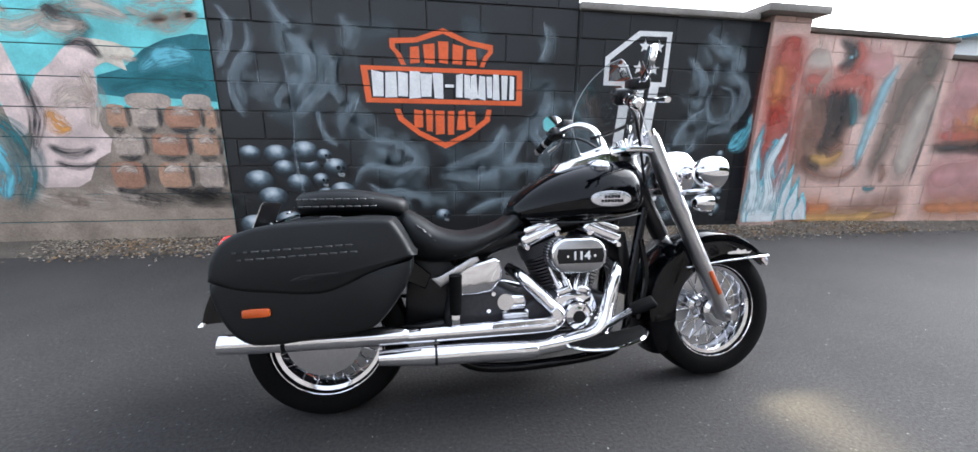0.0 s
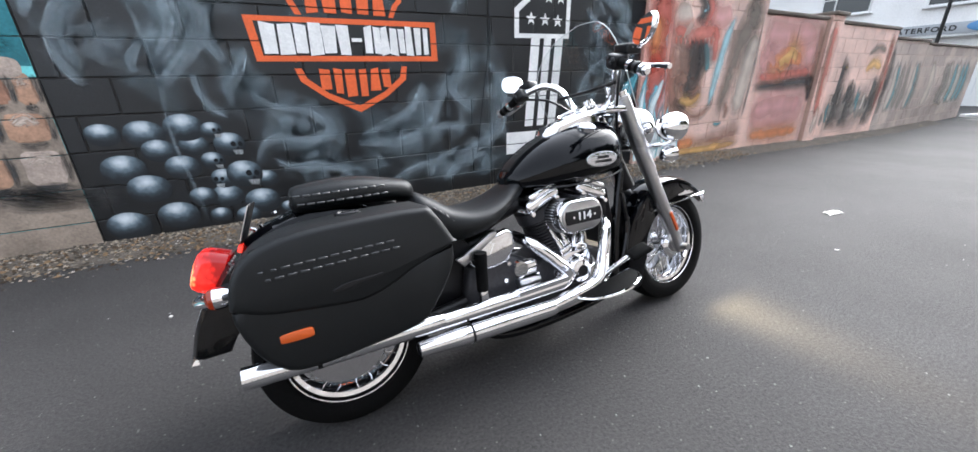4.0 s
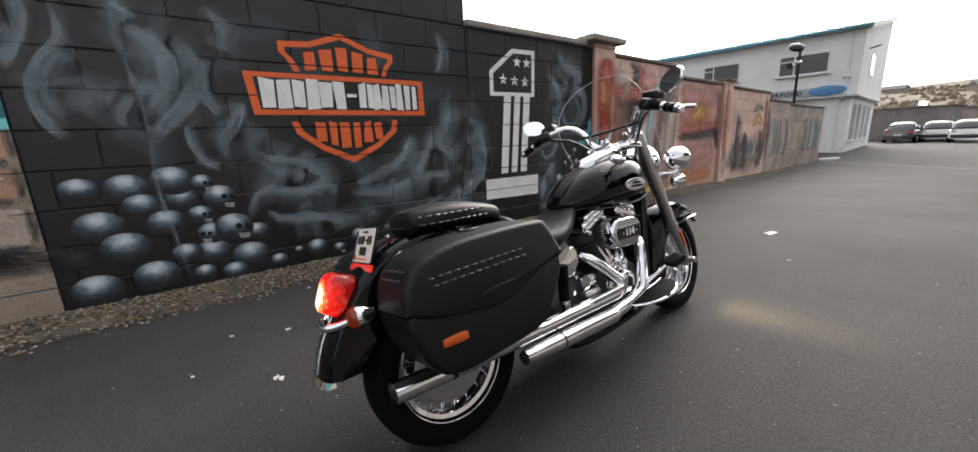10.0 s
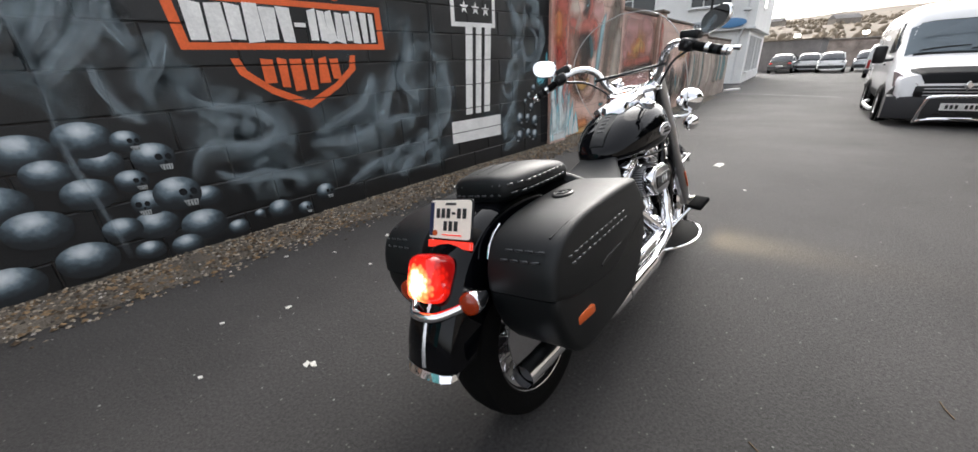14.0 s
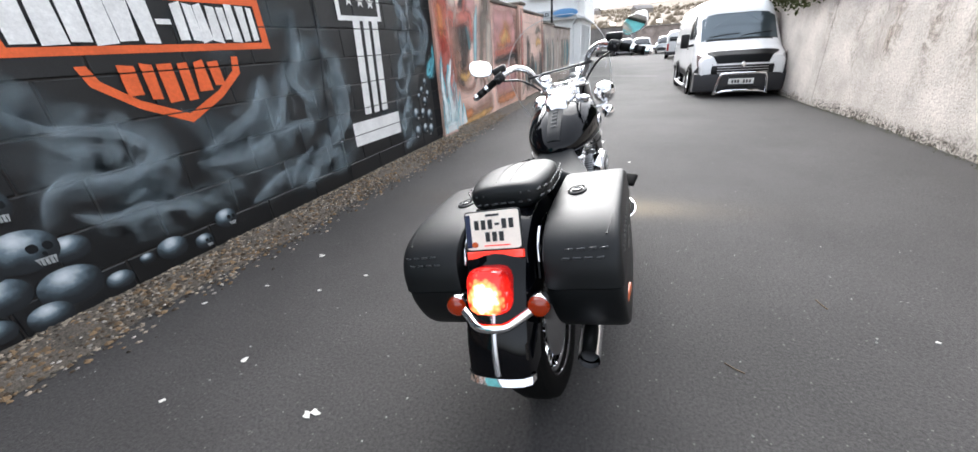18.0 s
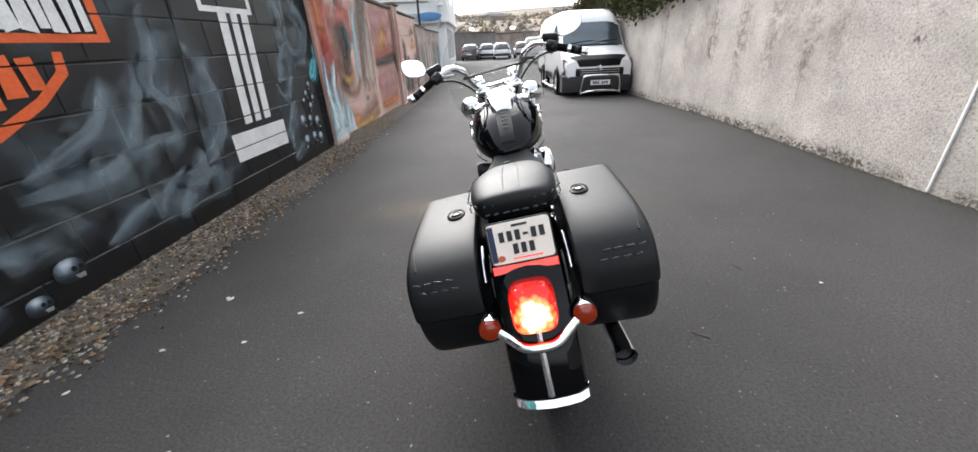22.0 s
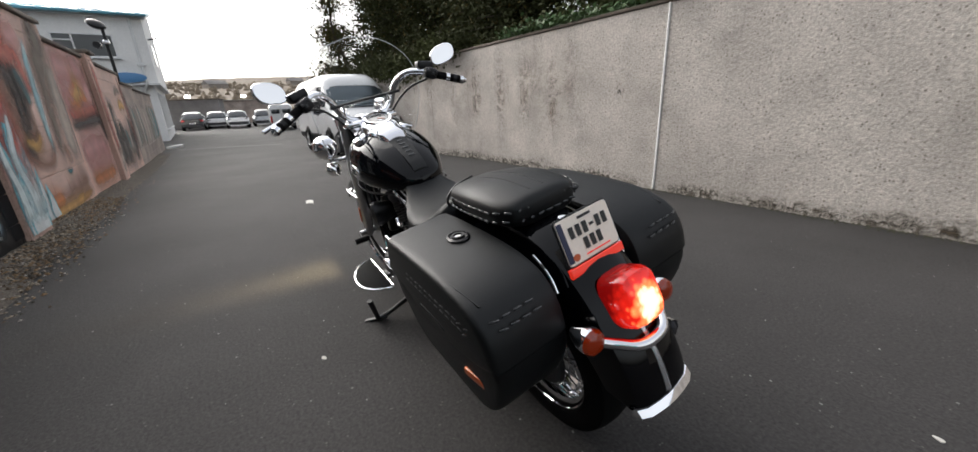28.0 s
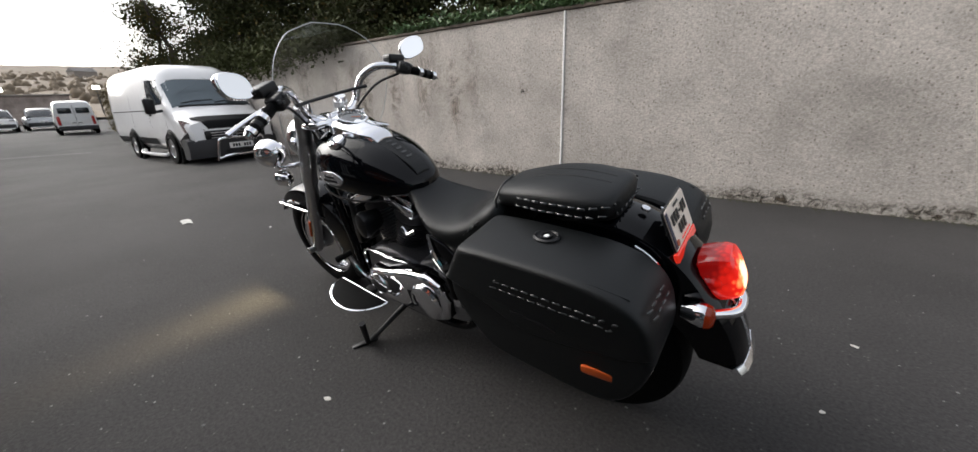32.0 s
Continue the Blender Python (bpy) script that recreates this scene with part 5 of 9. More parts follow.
def hedge_place():
    x = rh.uniform(0, 12)
    return (x, rh.choice((-1, 1)) * abs(rh.gauss(0.42, 0.09)) if rh.random() < 0.6 else rh.uniform(-0.45, 0.45), rh.uniform(0.05, 1.95 + 0.12 * noise.noise((x * 1.5, 0, 0))))


leaf_mesh("foliage", leaves(16000, hedge_place, 0.10, rh), M["leaf_hedge"], hedge)

rf = random.Random(12)


def verge(x0, x1, n, reach, hang):
    def place():
        x = rf.uniform(x0, x1)
        return (x, grey_y(x) - 0.10 + rf.uniform(-0.55, hang), 1.84 + abs(rf.gauss(0, reach)) * (0.6 + 0.5 * noise.noise((x * 2.1, 0, 0))))
    return leaves(n, place, 0.075, rf)


tagged(leaf_mesh("climbing_plants", verge(-0.8, 2.6, 3200, 0.11, 0.16), M["leaf_fern"]), "green ferns and creepers spilling over the wall top", "plants", kind="stuff")
tagged(leaf_mesh("climbing_plants", verge(-0.4, 13.0, 9000, 0.22, 0.02), M["leaf_dark"]), "dark undergrowth along the top of the grey wall", "plants", kind="stuff")
tagged(leaf_mesh("climbing_plants", leaves(5200, lambda: (lambda x, d: (x, grey_y(min(x, 13.4)) - 0.25 + 0.42 * d ** 0.5 + rf.gauss(0, 0.05), 2.05 + rf.gauss(0, 0.12) - 0.42 * d * (1.2 - abs(x - 6.4) / 3.2)))(rf.uniform(3.6, 9.2), rf.random()), 0.085, rf), M["leaf_dark"]), "dark green bush drooping over the wall top", "plants", kind="stuff")
v, fc_ = [], []
for k in range(26):
    x = rf.uniform(-0.4, 2.4)
    root = Vector((x, grey_y(x) - 0.16, 1.84))
    for j in range(5):
        a = TAU * j / 5 + rf.uniform(-0.3, 0.3)
        L = rf.uniform(0.16, 0.30)
        for q in range(9):
            u = q / 8
            c = root + Vector((L * u * math.cos(a), L * u * math.sin(a), L * (0.75 * u - 0.8 * u * u)))
            sd = Vector((-math.sin(a), math.cos(a), 0)) * 0.055 * (1 - u * 0.85)
            i = len(v)
            fw = Vector((math.cos(a), math.sin(a), 0)) * 0.018
            v += [c, c + sd + fw, c + fw * 1.5, c - sd + fw]
            fc_ += [(i, i + 1, i + 2), (i, i + 2, i + 3)]
tagged(leaf_mesh("fern_growth", (v, fc_), M["leaf_fern"]), "green ferns growing over the wall coping", "ferns", kind="stuff")

# smoke swirls of the black mural
def swirl(points, width, crisp=1.0, body=1.0):
    """A curl of sprayed smoke: a soft grey body with a bright edge along its left side."""
    n = len(points)
    w = [width * (0.25 + 0.75 * math.sin(math.pi * (k + 0.35) / (n - 0.3))) for k in range(n)]
    if body:
        stroke(points, [q * 2.2 * body for q in w], CLOUD, wall_mural, 0.8)
        stroke(points, [q * 1.3 * body for q in w], SMOKE, wall_mural, 1.0)
    if crisp:
        stroke(points, [q * 1.1 * crisp for q in w], WISP, wall_mural, 1.35)
        stroke([(u - 0.015, v + 0.012) for u, v in points], [q * 0.5 * crisp for q in w], SMOKE, wall_mural, 1.7)


# left end: nested crescents above the skulls
swirl([(-3.09, 1.10), (-3.13, 1.17), (-3.16, 1.28), (-3.15, 1.41), (-3.09, 1.54), (-3.00, 1.68), (-3.01, 1.88)], 0.10)
swirl([(-3.08, 1.18), (-3.11, 1.32), (-3.10, 1.43), (-3.04, 1.53), (-2.96, 1.62)], 0.09)
swirl([(-3.22, 1.98), (-3.14, 1.80), (-3.20, 1.62), (-3.26, 1.48)], 0.09, 0.7)
swirl([(-3.01, 1.24), (-2.93, 1.37), (-2.84, 1.32)], 0.20, 0.0)
swirl([(-2.73, 1.20), (-2.63, 1.34), (-2.57, 1.48), (-2.58, 1.60), (-2.65, 1.70), (-2.72, 1.79)][::-1], 0.15)
swirl([(-2.51, 1.72), (-2.43, 1.60), (-2.41, 1.49), (-2.49, 1.35), (-2.62, 1.20), (-2.71, 1.08)], 0.15)
swirl([(-2.74, 1.38), (-2.83, 1.25), (-2.82, 1.17)], 0.06)
swirl([(-2.83, 2.04), (-2.76, 1.90), (-2.66, 1.80)], 0.10, 0.6)
swirl([(-2.30, 1.62), (-2.38, 1.47), (-2.36, 1.36), (-2.30, 1.22)][::-1], 0.09)
swirl([(-2.51, 1.19), (-2.50, 1.07), (-2.45, 0.95), (-2.36, 0.86)][::-1], 0.06)
swirl([(-2.16, 1.34), (-2.24, 1.18), (-2.33, 1.06), (-2.31, 0.94)], 0.09)
swirl([(-2.30, 1.95), (-2.22, 1.80), (-2.26, 1.66)], 0.10, 0.0)
# the long curl under the sign
swirl([(-2.24, 1.10), (-2.07, 0.95), (-1.93, 0.92), (-1.76, 0.86), (-1.67, 0.75), (-1.75, 0.66), (-1.92, 0.64), (-2.08, 0.68), (-2.18, 0.62), (-2.24, 0.48)][::-1], 0.11, 1.0, 1.3)
swirl([(-2.13, 0.53), (-1.99, 0.455), (-1.81, 0.46), (-1.66, 0.41), (-1.54, 0.33)][::-1], 0.10, 1.0, 1.2)
swirl([(-2.05, 0.84), (-1.90, 0.80), (-1.80, 0.76)], 0.14, 0.0)
swirl([(-0.84, 1.08), (-0.89, 0.94), (-0.98, 0.82), (-1.21, 0.72), (-1.43, 0.65)][::-1], 0.13)
swirl([(-1.49, 0.60), (-1.30, 0.60), (-1.10, 0.60), (-0.86, 0.68), (-0.72, 0.92), (-0.53, 1.18)][::-1], 0.16, 0.8)
swirl([(-0.90, 0.64), (-0.68, 0.66), (-0.45, 0.68)], 0.12)
swirl([(-0.45, 1.46), (-0.48, 1.23), (-0.58, 0.99), (-0.36, 0.79)], 0.11)
swirl([(-0.12, 1.15), (-0.05, 0.90), (-0.12, 0.62), (-0.39, 0.46), (-0.62, 0.39)], 0.14)
swirl([(-0.72, 0.16), (-0.52, 0.33), (-0.20, 0.38)], 0.13)
swirl([(-0.83, 0.24), (-0.75, 0.36), (-0.52, 0.48)], 0.10, 0.8)
swirl([(-1.22, 0.22), (-0.97, 0.33), (-0.64, 0.38)], 0.12, 0.6)
swirl([(-0.55, 1.62), (-0.47, 1.78), (-0.52, 1.98)], 0.10, 0.5)
# beyond the white figure
swirl([(1.32, 1.66), (1.60, 1.44), (1.50, 1.16), (1.17, 0.98)], 0.12)
swirl([(0.88, 0.86), (1.00, 1.10), (1.26, 1.29)], 0.09)
swirl([(0.82, 0.90), (0.88, 0.76), (1.02, 0.78), (1.14, 0.98)], 0.06)
swirl([(0.83, 0.22), (0.90, 0.50), (1.08, 0.72)], 0.09)
swirl([(0.80, 0.14), (1.00, 0.22), (1.24, 0.34)], 0.10, 0.8)
swirl([(0.92, 1.74), (1.12, 1.53), (1.08, 1.25)], 0.11)
swirl([(1.27, 1.48), (1.47, 1.41), (1.47, 1.22), (1.30, 1.15), (1.20, 1.30), (1.26, 1.46)], 0.08)
swirl([(1.60, 1.62), (1.55, 1.29), (1.46, 1.11), (1.28, 1.01)], 0.10)
swirl([(1.10, 1.94), (1.37, 1.80), (1.55, 1.62)], 0.22, 0.3)
stroke([(1.68, 1.10), (1.62, 0.95), (1.50, 0.86)], [0.05, 0.26, 0.08], FLAME_BLUE, wall_mural, 1.9)
stroke([(1.72, 1.25), (1.70, 1.05), (1.62, 0.9)], [0.03, 0.12, 0.06], FLAME_BLUE, wall_mural, 2.1)
for pts, w in (([(-1.45, 0.55), (-1.0, 0.60), (-0.6, 0.75), (-0.3, 1.05)], 0.42), ([(-0.95, 0.22), (-0.5, 0.34), (-0.1, 0.28)], 0.34), ([(-0.35, 0.50), (-0.08, 0.80), (-0.2, 1.2), (-0.4, 1.5)], 0.40),
               ([(0.85, 0.25), (0.98, 0.70), (1.05, 1.10), (1.2, 1.6), (1.38, 1.98)], 0.50), ([(1.5, 1.95), (1.42, 1.4), (1.48, 0.95)], 0.34),
               ([(-2.75, 1.9), (-2.52, 1.55), (-2.65, 1.15)], 0.46), ([(-2.3, 1.1), (-2.0, 0.85), (-1.75, 0.70), (-2.0, 0.52)], 0.42), ([(-2.2, 1.75), (-2.3, 1.4), (-2.22, 1.1)], 0.26), ([(-2.0, 0.40), (-1.6, 0.36), (-1.2, 0.42)], 0.24)):
    stroke(pts, w, CLOUD, wall_mural, 0.6, name="smoke_haze")
rs = random.Random(11)
for k in range(14):
    x, z = rs.uniform(-3.0, 1.4), rs.uniform(0.3, 1.85)
    a = rs.uniform(0.6, 2.4)
    pts = [(x, z)]
    for _ in range(4):
        a += rs.uniform(-1.0, 1.0)
        pts.append((pts[-1][0] + 0.13 * math.cos(a), pts[-1][1] + 0.11 * math.sin(a)))
    pts = [(min(1.70, max(-3.25, u)), min(2.03, max(0.12, v))) for u, v in pts]
    stroke(pts, [0.05, 0.22, 0.28, 0.2, 0.05], SMOKE_FAINT, wall_mural, 0.4)


# painted skulls: shaded domes
def dome_paint():
    mat = bpy.data.materials.new("painted_bone")
    mat.use_nodes = True
    t = mat.node_tree
    b = t.nodes["Principled BSDF"]
    b.inputs["Roughness"].default_value = 0.65
    uvn = t.nodes.new("ShaderNodeUVMap")
    uvn.uv_map = "paint"
    mp = t.nodes.new("ShaderNodeVectorMath")
    mp.operation = "DISTANCE"
    mp.inputs[1].default_value = (0.46, 0.78, 0)
    t.links.new(uvn.outputs[0], mp.inputs[0])
    ramp = t.nodes.new("ShaderNodeValToRGB")
    e = ramp.color_ramp.elements
    e[0].position, e[0].color = 0.0, (0.66, 0.71, 0.74, 1)
    e[1].position, e[1].color = 0.58, (0.009, 0.012, 0.015, 1)
    for p, c in ((0.14, (0.46, 0.52, 0.56, 1)), (0.27, (0.15, 0.20, 0.235, 1)), (0.42, (0.036, 0.052, 0.064, 1))):
        q = e.new(p)
        q.color = c
    geo = t.nodes.new("ShaderNodeNewGeometry")
    nz = t.nodes.new("ShaderNodeTexNoise")
    nz.inputs["Scale"].default_value, nz.inputs["Detail"].default_value = 22, 5
    t.links.new(geo.outputs["Position"], nz.inputs["Vector"])
    add = t.nodes.new("ShaderNodeMath")
    add.operation = "MULTIPLY_ADD"
    add.inputs[1].default_value, add.inputs[2].default_value = 0.28, -0.14
    t.links.new(nz.outputs["Fac"], add.inputs[0])
    summ = t.nodes.new("ShaderNodeMath")
    summ.operation = "ADD"
    t.links.new(mp.outputs["Value"], summ.inputs[0])
    t.links.new(add.outputs[0], summ.inputs[1])
    t.links.new(summ.outputs[0], ramp.inputs[0])
    t.links.new(ramp.outputs[0], b.inputs["Base Color"])
    return mat


BONE = dome_paint()


def skull(cx, cz, r, squash=0.82, face=0, layer=2.0, turn=0.0):
    """A painted skull: a shaded dome, for some with sockets, nose and teeth."""
    n = 26
    ring = oval(0, 0, r, r * squash, n, 2.15, turn)
    yy = WM - 0.001 - 0.0016 * layer
    verts = [(cx + u, yy, cz + v) for u, v in ring] + [(cx, yy, cz)]
    me = bpy.data.meshes.new("painted_skull")
    me.from_pydata(verts, [], [(k, (k + 1) % n, n) for k in range(n)])
    uv = me.uv_layers.new(name="paint")
    for poly in me.polygons:
        for li in poly.loop_indices:
            v = me.vertices[me.loops[li].vertex_index].co
            uv.data[li].uv = ((v.x - cx) / (2 * r) + 0.5, (v.z - cz) / (2 * r * squash) + 0.5)
    me.materials.append(BONE)
    ob = new("painted_skull", me)
    ob.parent = wall_mural
    ob.matrix_parent_inverse = wall_mural.matrix_world.inverted()
    if face:
        s = face
        fx = cx + s * r * 0.42
        for ox, oz, w, h in ((-0.20, 0.02, 0.17, 0.19), (0.24, -0.02, 0.15, 0.18), (0.05, -0.30, 0.07, 0.10)):
            paint("eye_socket", [(u, v) for u, v in oval(fx + ox * r, cz + oz * r, w * r, h * r, 12, 2.4, 0.2 * s)], M["mural_black"], wall_mural, layer + 0.7, cut=False)
        jaw = [(fx - 0.30 * r, cz - 0.42 * r), (fx + 0.32 * r, cz - 0.46 * r), (fx + 0.26 * r, cz - 0.78 * r), (fx - 0.20 * r, cz - 0.74 * r)]
        paint("painted_jaw", jaw, M["bone_grey"], wall_mural, layer + 0.5, cut=False)
        for k in range(4):
            x0 = fx + (-0.2 + 0.13 * k) * r
            paint("tooth_gap", [(x0, cz - 0.76 * r), (x0 + 0.03 * r, cz - 0.76 * r), (x0 + 0.03 * r, cz - 0.5 * r), (x0, cz - 0.5 * r)], M["mural_black"], wall_mural, layer + 1.0, cut=False)
    return ob


def skull_row(first, *row):
    for k, (x, z, r, f) in enumerate(row):
        skull(x, z, r * 1.12, 0.84 if f else 0.78, f, 2.0 + ((first + k) % 5) * 0.45, -0.08)


skull_row(0, (-3.10, 0.79, 0.085, 0), (-2.88, 0.78, 0.105, 0), (-2.83, 0.66, 0.09, 0), (-3.05, 0.55, 0.115, 0), (-2.95, 0.40, 0.115, 0))
skull_row(1, (-3.13, 0.15, 0.115, 0), (-2.65, 0.81, 0.108, 0), (-2.49, 0.78, 0.062, 1), (-2.40, 0.67, 0.092, 1), (-2.62, 0.68, 0.082, 0))
skull_row(2, (-2.53, 0.56, 0.068, 1), (-2.72, 0.53, 0.098, 0), (-2.35, 0.44, 0.108, 1), (-2.21, 0.385, 0.075, 0), (-2.49, 0.42, 0.078, -1))
skull_row(3, (-2.65, 0.30, 0.080, 0), (-2.83, 0.18, 0.115, 0), (-2.50, 0.28, 0.098, 0), (-2.27, 0.21, 0.112, 0), (-2.09, 0.13, 0.058, 0))
skull_row(4, (-1.94, 0.18, 0.034, 0), (-1.80, 0.175, 0.076, 0), (-1.62, 0.13, 0.052, 1), (-1.44, 0.215, 0.068, 1), (-2.39, 0.11, 0.075, 0), (-2.57, 0.14, 0.065, 0))
for k, (x, z, r) in enumerate(((1.43, 0.80, 0.05), (1.33, 0.72, 0.045), (1.46, 0.66, 0.05), (1.25, 0.66, 0.035), (1.38, 0.58, 0.055), (1.14, 0.46, 0.075), (1.30, 0.45, 0.06), (1.45, 0.40, 0.075), (1.13, 0.25, 0.075), (1.31, 0.26, 0.065), (1.45, 0.22, 0.075))):
    skull(x, z, r, 1.05, 1 if k % 2 else -1, 2.0 + (k % 4) * 0.45)
stroke([(-2.80, 2.04), (-2.77, 1.75), (-2.74, 1.50)], [0.03, 0.05, 0.06], SMOKE_FAINT, wall_mural, 6, name="pale_crack")
stroke([(-2.76, 1.60), (-2.73, 1.45), (-2.71, 1.15), (-2.73, 0.75), (-2.69, 0.40), (-2.66, 0.12)], [0.03, 0.055, 0.035, 0.05, 0.04, 0.05], SMOKE, wall_mural, 6, name="pale_crack")
tagged(part("wall_crack", moved(tube([(-0.19, 0, 2.05), (-0.18, 0, 1.5), (-0.25, 0, 1.0), (-0.34, 0, 0.4)], 0.005, 6, 5), Matrix.Translation((0, WM - 0.0005, 0))), M["mural_black"]), "dark open crack in the block wall", "crack", kind="structure")

# orange shield and bars (a sign painted on the wall)
OR, WH, BK = M["orange_paint"], M["white_paint"], M["mural_black"]


def frame_paint(outer, inner, mat, layer):
    """A painted outline between two outlines of equal count."""
    for k in range(len(outer)):
        j = (k + 1) % len(outer)
        paint("painted_outline", [outer[k], outer[j], inner[j], inner[k]], mat, wall_mural, layer)


top_o = [(-1.79, 1.565), (-1.835, 1.655), (-1.88, 1.70), (-1.88, 1.775), (-1.66, 1.79), (-1.42, 1.875), (-1.19, 1.785), (-0.98, 1.755), (-0.98, 1.69), (-1.02, 1.65), (-1.06, 1.57)]
top_i = [(-1.745, 1.565), (-1.79, 1.66), (-1.835, 1.70), (-1.835, 1.735), (-1.65, 1.75), (-1.42, 1.83), (-1.20, 1.745), (-1.025, 1.715), (-1.025, 1.695), (-1.06, 1.66), (-1.10, 1.57)]
for k in range(len(top_o) - 1):
    paint("painted_outline", [top_o[k], top_o[k + 1], top_i[k + 1], top_i[k]], OR, wall_mural, 1.0)
box_o = [(-2.135, 1.55), (-0.705, 1.55), (-0.70, 1.245), (-2.10, 1.245)]
box_i = [(-2.075, 1.515), (-0.755, 1.51), (-0.755, 1.285), (-2.05, 1.285)]
frame_paint(box_o, box_i, OR, 1.2)
bot_o = [(-1.86, 1.195), (-1.83, 1.10), (-1.66, 0.97), (-1.41, 0.85), (-1.17, 0.97), (-1.0, 1.10), (-0.985, 1.205)]
bot_i = [(-1.81, 1.195), (-1.78, 1.12), (-1.64, 1.01), (-1.41, 0.905), (-1.19, 1.01), (-1.05, 1.12), (-1.03, 1.205)]
for k in range(len(bot_o) - 1):
    paint("painted_outline", [bot_o[k], bot_o[k + 1], bot_i[k + 1], bot_i[k]], OR, wall_mural, 1.0)
rb = random.Random(3)


def bars(x0, x1, z0, z1, n, mat, gap=0.28, wob=0.012, arch=None):
    step = (x1 - x0) / n
    for k in range(n):
        a, b = x0 + step * (k + gap / 2), x0 + step * (k + 1 - gap / 2)
        up = arch((a + b) / 2) if arch else 0.0
        q = lambda: rb.uniform(-wob, wob)
        paint("painted_bar", [(a + q(), z0 + q() + min(0, up)), (b + q(), z0 + q() + min(0, up)), (b + q(), z1 + q() + max(0, up)), (a + q(), z1 + q() + max(0, up))], mat, wall_mural, 5.0, cut=mat is not WH)


bars(-2.04, -1.42, 1.295, 1.505, 6, WH, 0.16)
paint("painted_bar", [(-1.41, 1.385), (-1.33, 1.385), (-1.33, 1.415), (-1.41, 1.415)], WH, wall_mural, 1.6)
bars(-1.32, -0.77, 1.295, 1.50, 8, WH, 0.18)
bars(-1.73, -1.11, 1.585, 1.70, 5, OR, 0.3, 0.01, lambda x: 0.07 * max(0, 1 - abs(x + 1.42) / 0.33))
bars(-1.70, -1.12, 1.075, 1.19, 6, OR, 0.3, 0.01, lambda x: -0.11 * max(0, 1 - abs(x + 1.41) / 0.36))

# white figure one
one_o = [(0.085, 1.45), (0.085, 1.70), (0.40, 1.94), (0.735, 1.945), (0.725, 1.455)]
one_i = [(0.135, 1.49), (0.135, 1.675), (0.42, 1.895), (0.685, 1.90), (0.68, 1.495)]
frame_paint(one_o, one_i, WH, 1.2)


def star(cx, cz, r):
    return [(cx + (r if k % 2 == 0 else r * 0.42) * math.sin(TAU * k / 10), cz + (r if k % 2 == 0 else r * 0.42) * math.cos(TAU * k / 10)) for k in range(10)]


for x, z in ((0.47, 1.81), (0.61, 1.81), (0.27, 1.62), (0.43, 1.615), (0.58, 1.61)):
    paint("painted_star", star(x, z, 0.062), WH, wall_mural, 1.6)
for x0, x1 in ((0.245, 0.345), (0.395, 0.48), (0.53, 0.625)):
    paint("painted_stripe", [(x0 - 0.04, 0.62), (x1 - 0.04, 0.62), (x1 + 0.03, 1.455), (x0 + 0.03, 1.455)], WH, wall_mural, 1.3)
paint("painted_block", [(-0.012, 0.35), (0.765, 0.335), (0.77, 0.565), (-0.008, 0.57)], WH, wall_mural, 1.3)
paint("painted_edge", [(1.60, 0.1), (1.76, 0.1), (1.76, 2.08), (1.55, 2.08)], M["mural_black"], wall_mural, 0.9)

# horse, hill and stones on the wall to the left of the mural
L = wall_left
stone = [M["stone_a"], M["stone_b"], M["stone_c"]]
paint("sky_wash", [(-6.2, 1.16), (-3.303, 1.16), (-3.303, 2.085), (-6.2, 2.085)], M["sky_teal"], L, 0.4, WL)
paint("earth_wash", [(-6.2, 0.02), (-3.303, 0.02), (-3.303, 1.155), (-6.2, 1.155)], M["earth"], L, 0.4, WL)
paint("painted_hill", [(-4.18, 1.26), (-4.15, 1.40), (-3.95, 1.46), (-3.80, 1.60), (-3.62, 1.69), (-3.42, 1.735), (-3.303, 1.73), (-3.303, 1.22), (-3.7, 1.24), (-4.0, 1.24)], M["hill_teal"], L, 1.0, WL)
stroke([(-4.1, 1.30), (-3.8, 1.38), (-3.5, 1.36), (-3.33, 1.34)], [0.1, 0.16, 0.16, 0.1], WASH_TEAL, L, 1.5, WL, name="shade_wash")
stroke([(-3.85, 1.44), (-3.65, 1.56), (-3.42, 1.58)], [0.06, 0.2, 0.1], FLAME_BLUE, L, 1.4, WL, name="hill_light")
horse = [(-4.36, 1.58), (-4.22, 1.68), (-4.10, 1.66), (-4.08, 1.50), (-4.16, 1.45), (-4.17, 1.26), (-4.21, 1.12), (-4.19, 0.97), (-4.14, 0.91), (-4.17, 0.80), (-4.28, 0.74),
         (-4.36, 0.57), (-4.46, 0.51), (-4.70, 0.51), (-4.78, 0.60), (-4.74, 0.79), (-4.70, 0.92), (-4.67, 1.2), (-4.57, 1.39), (-4.45, 1.48)]
paint("painted_horse", horse, M["horse_pink"], L, 1.6, WL)
ear = [(-4.13, 1.67), (-3.99, 1.65), (-3.88, 1.61), (-3.85, 1.57), (-3.89, 1.53), (-3.95, 1.53), (-3.93, 1.44), (-4.06, 1.50), (-4.13, 1.48)]
paint("painted_ear", ear, M["cream_paint"], L, 1.8, WL)
mane = [(-4.98, 2.06), (-4.72, 2.06), (-4.77, 1.72), (-4.70, 1.42), (-4.66, 1.2), (-4.72, 0.95), (-4.80, 0.9), (-4.86, 1.2), (-4.98, 1.5)]
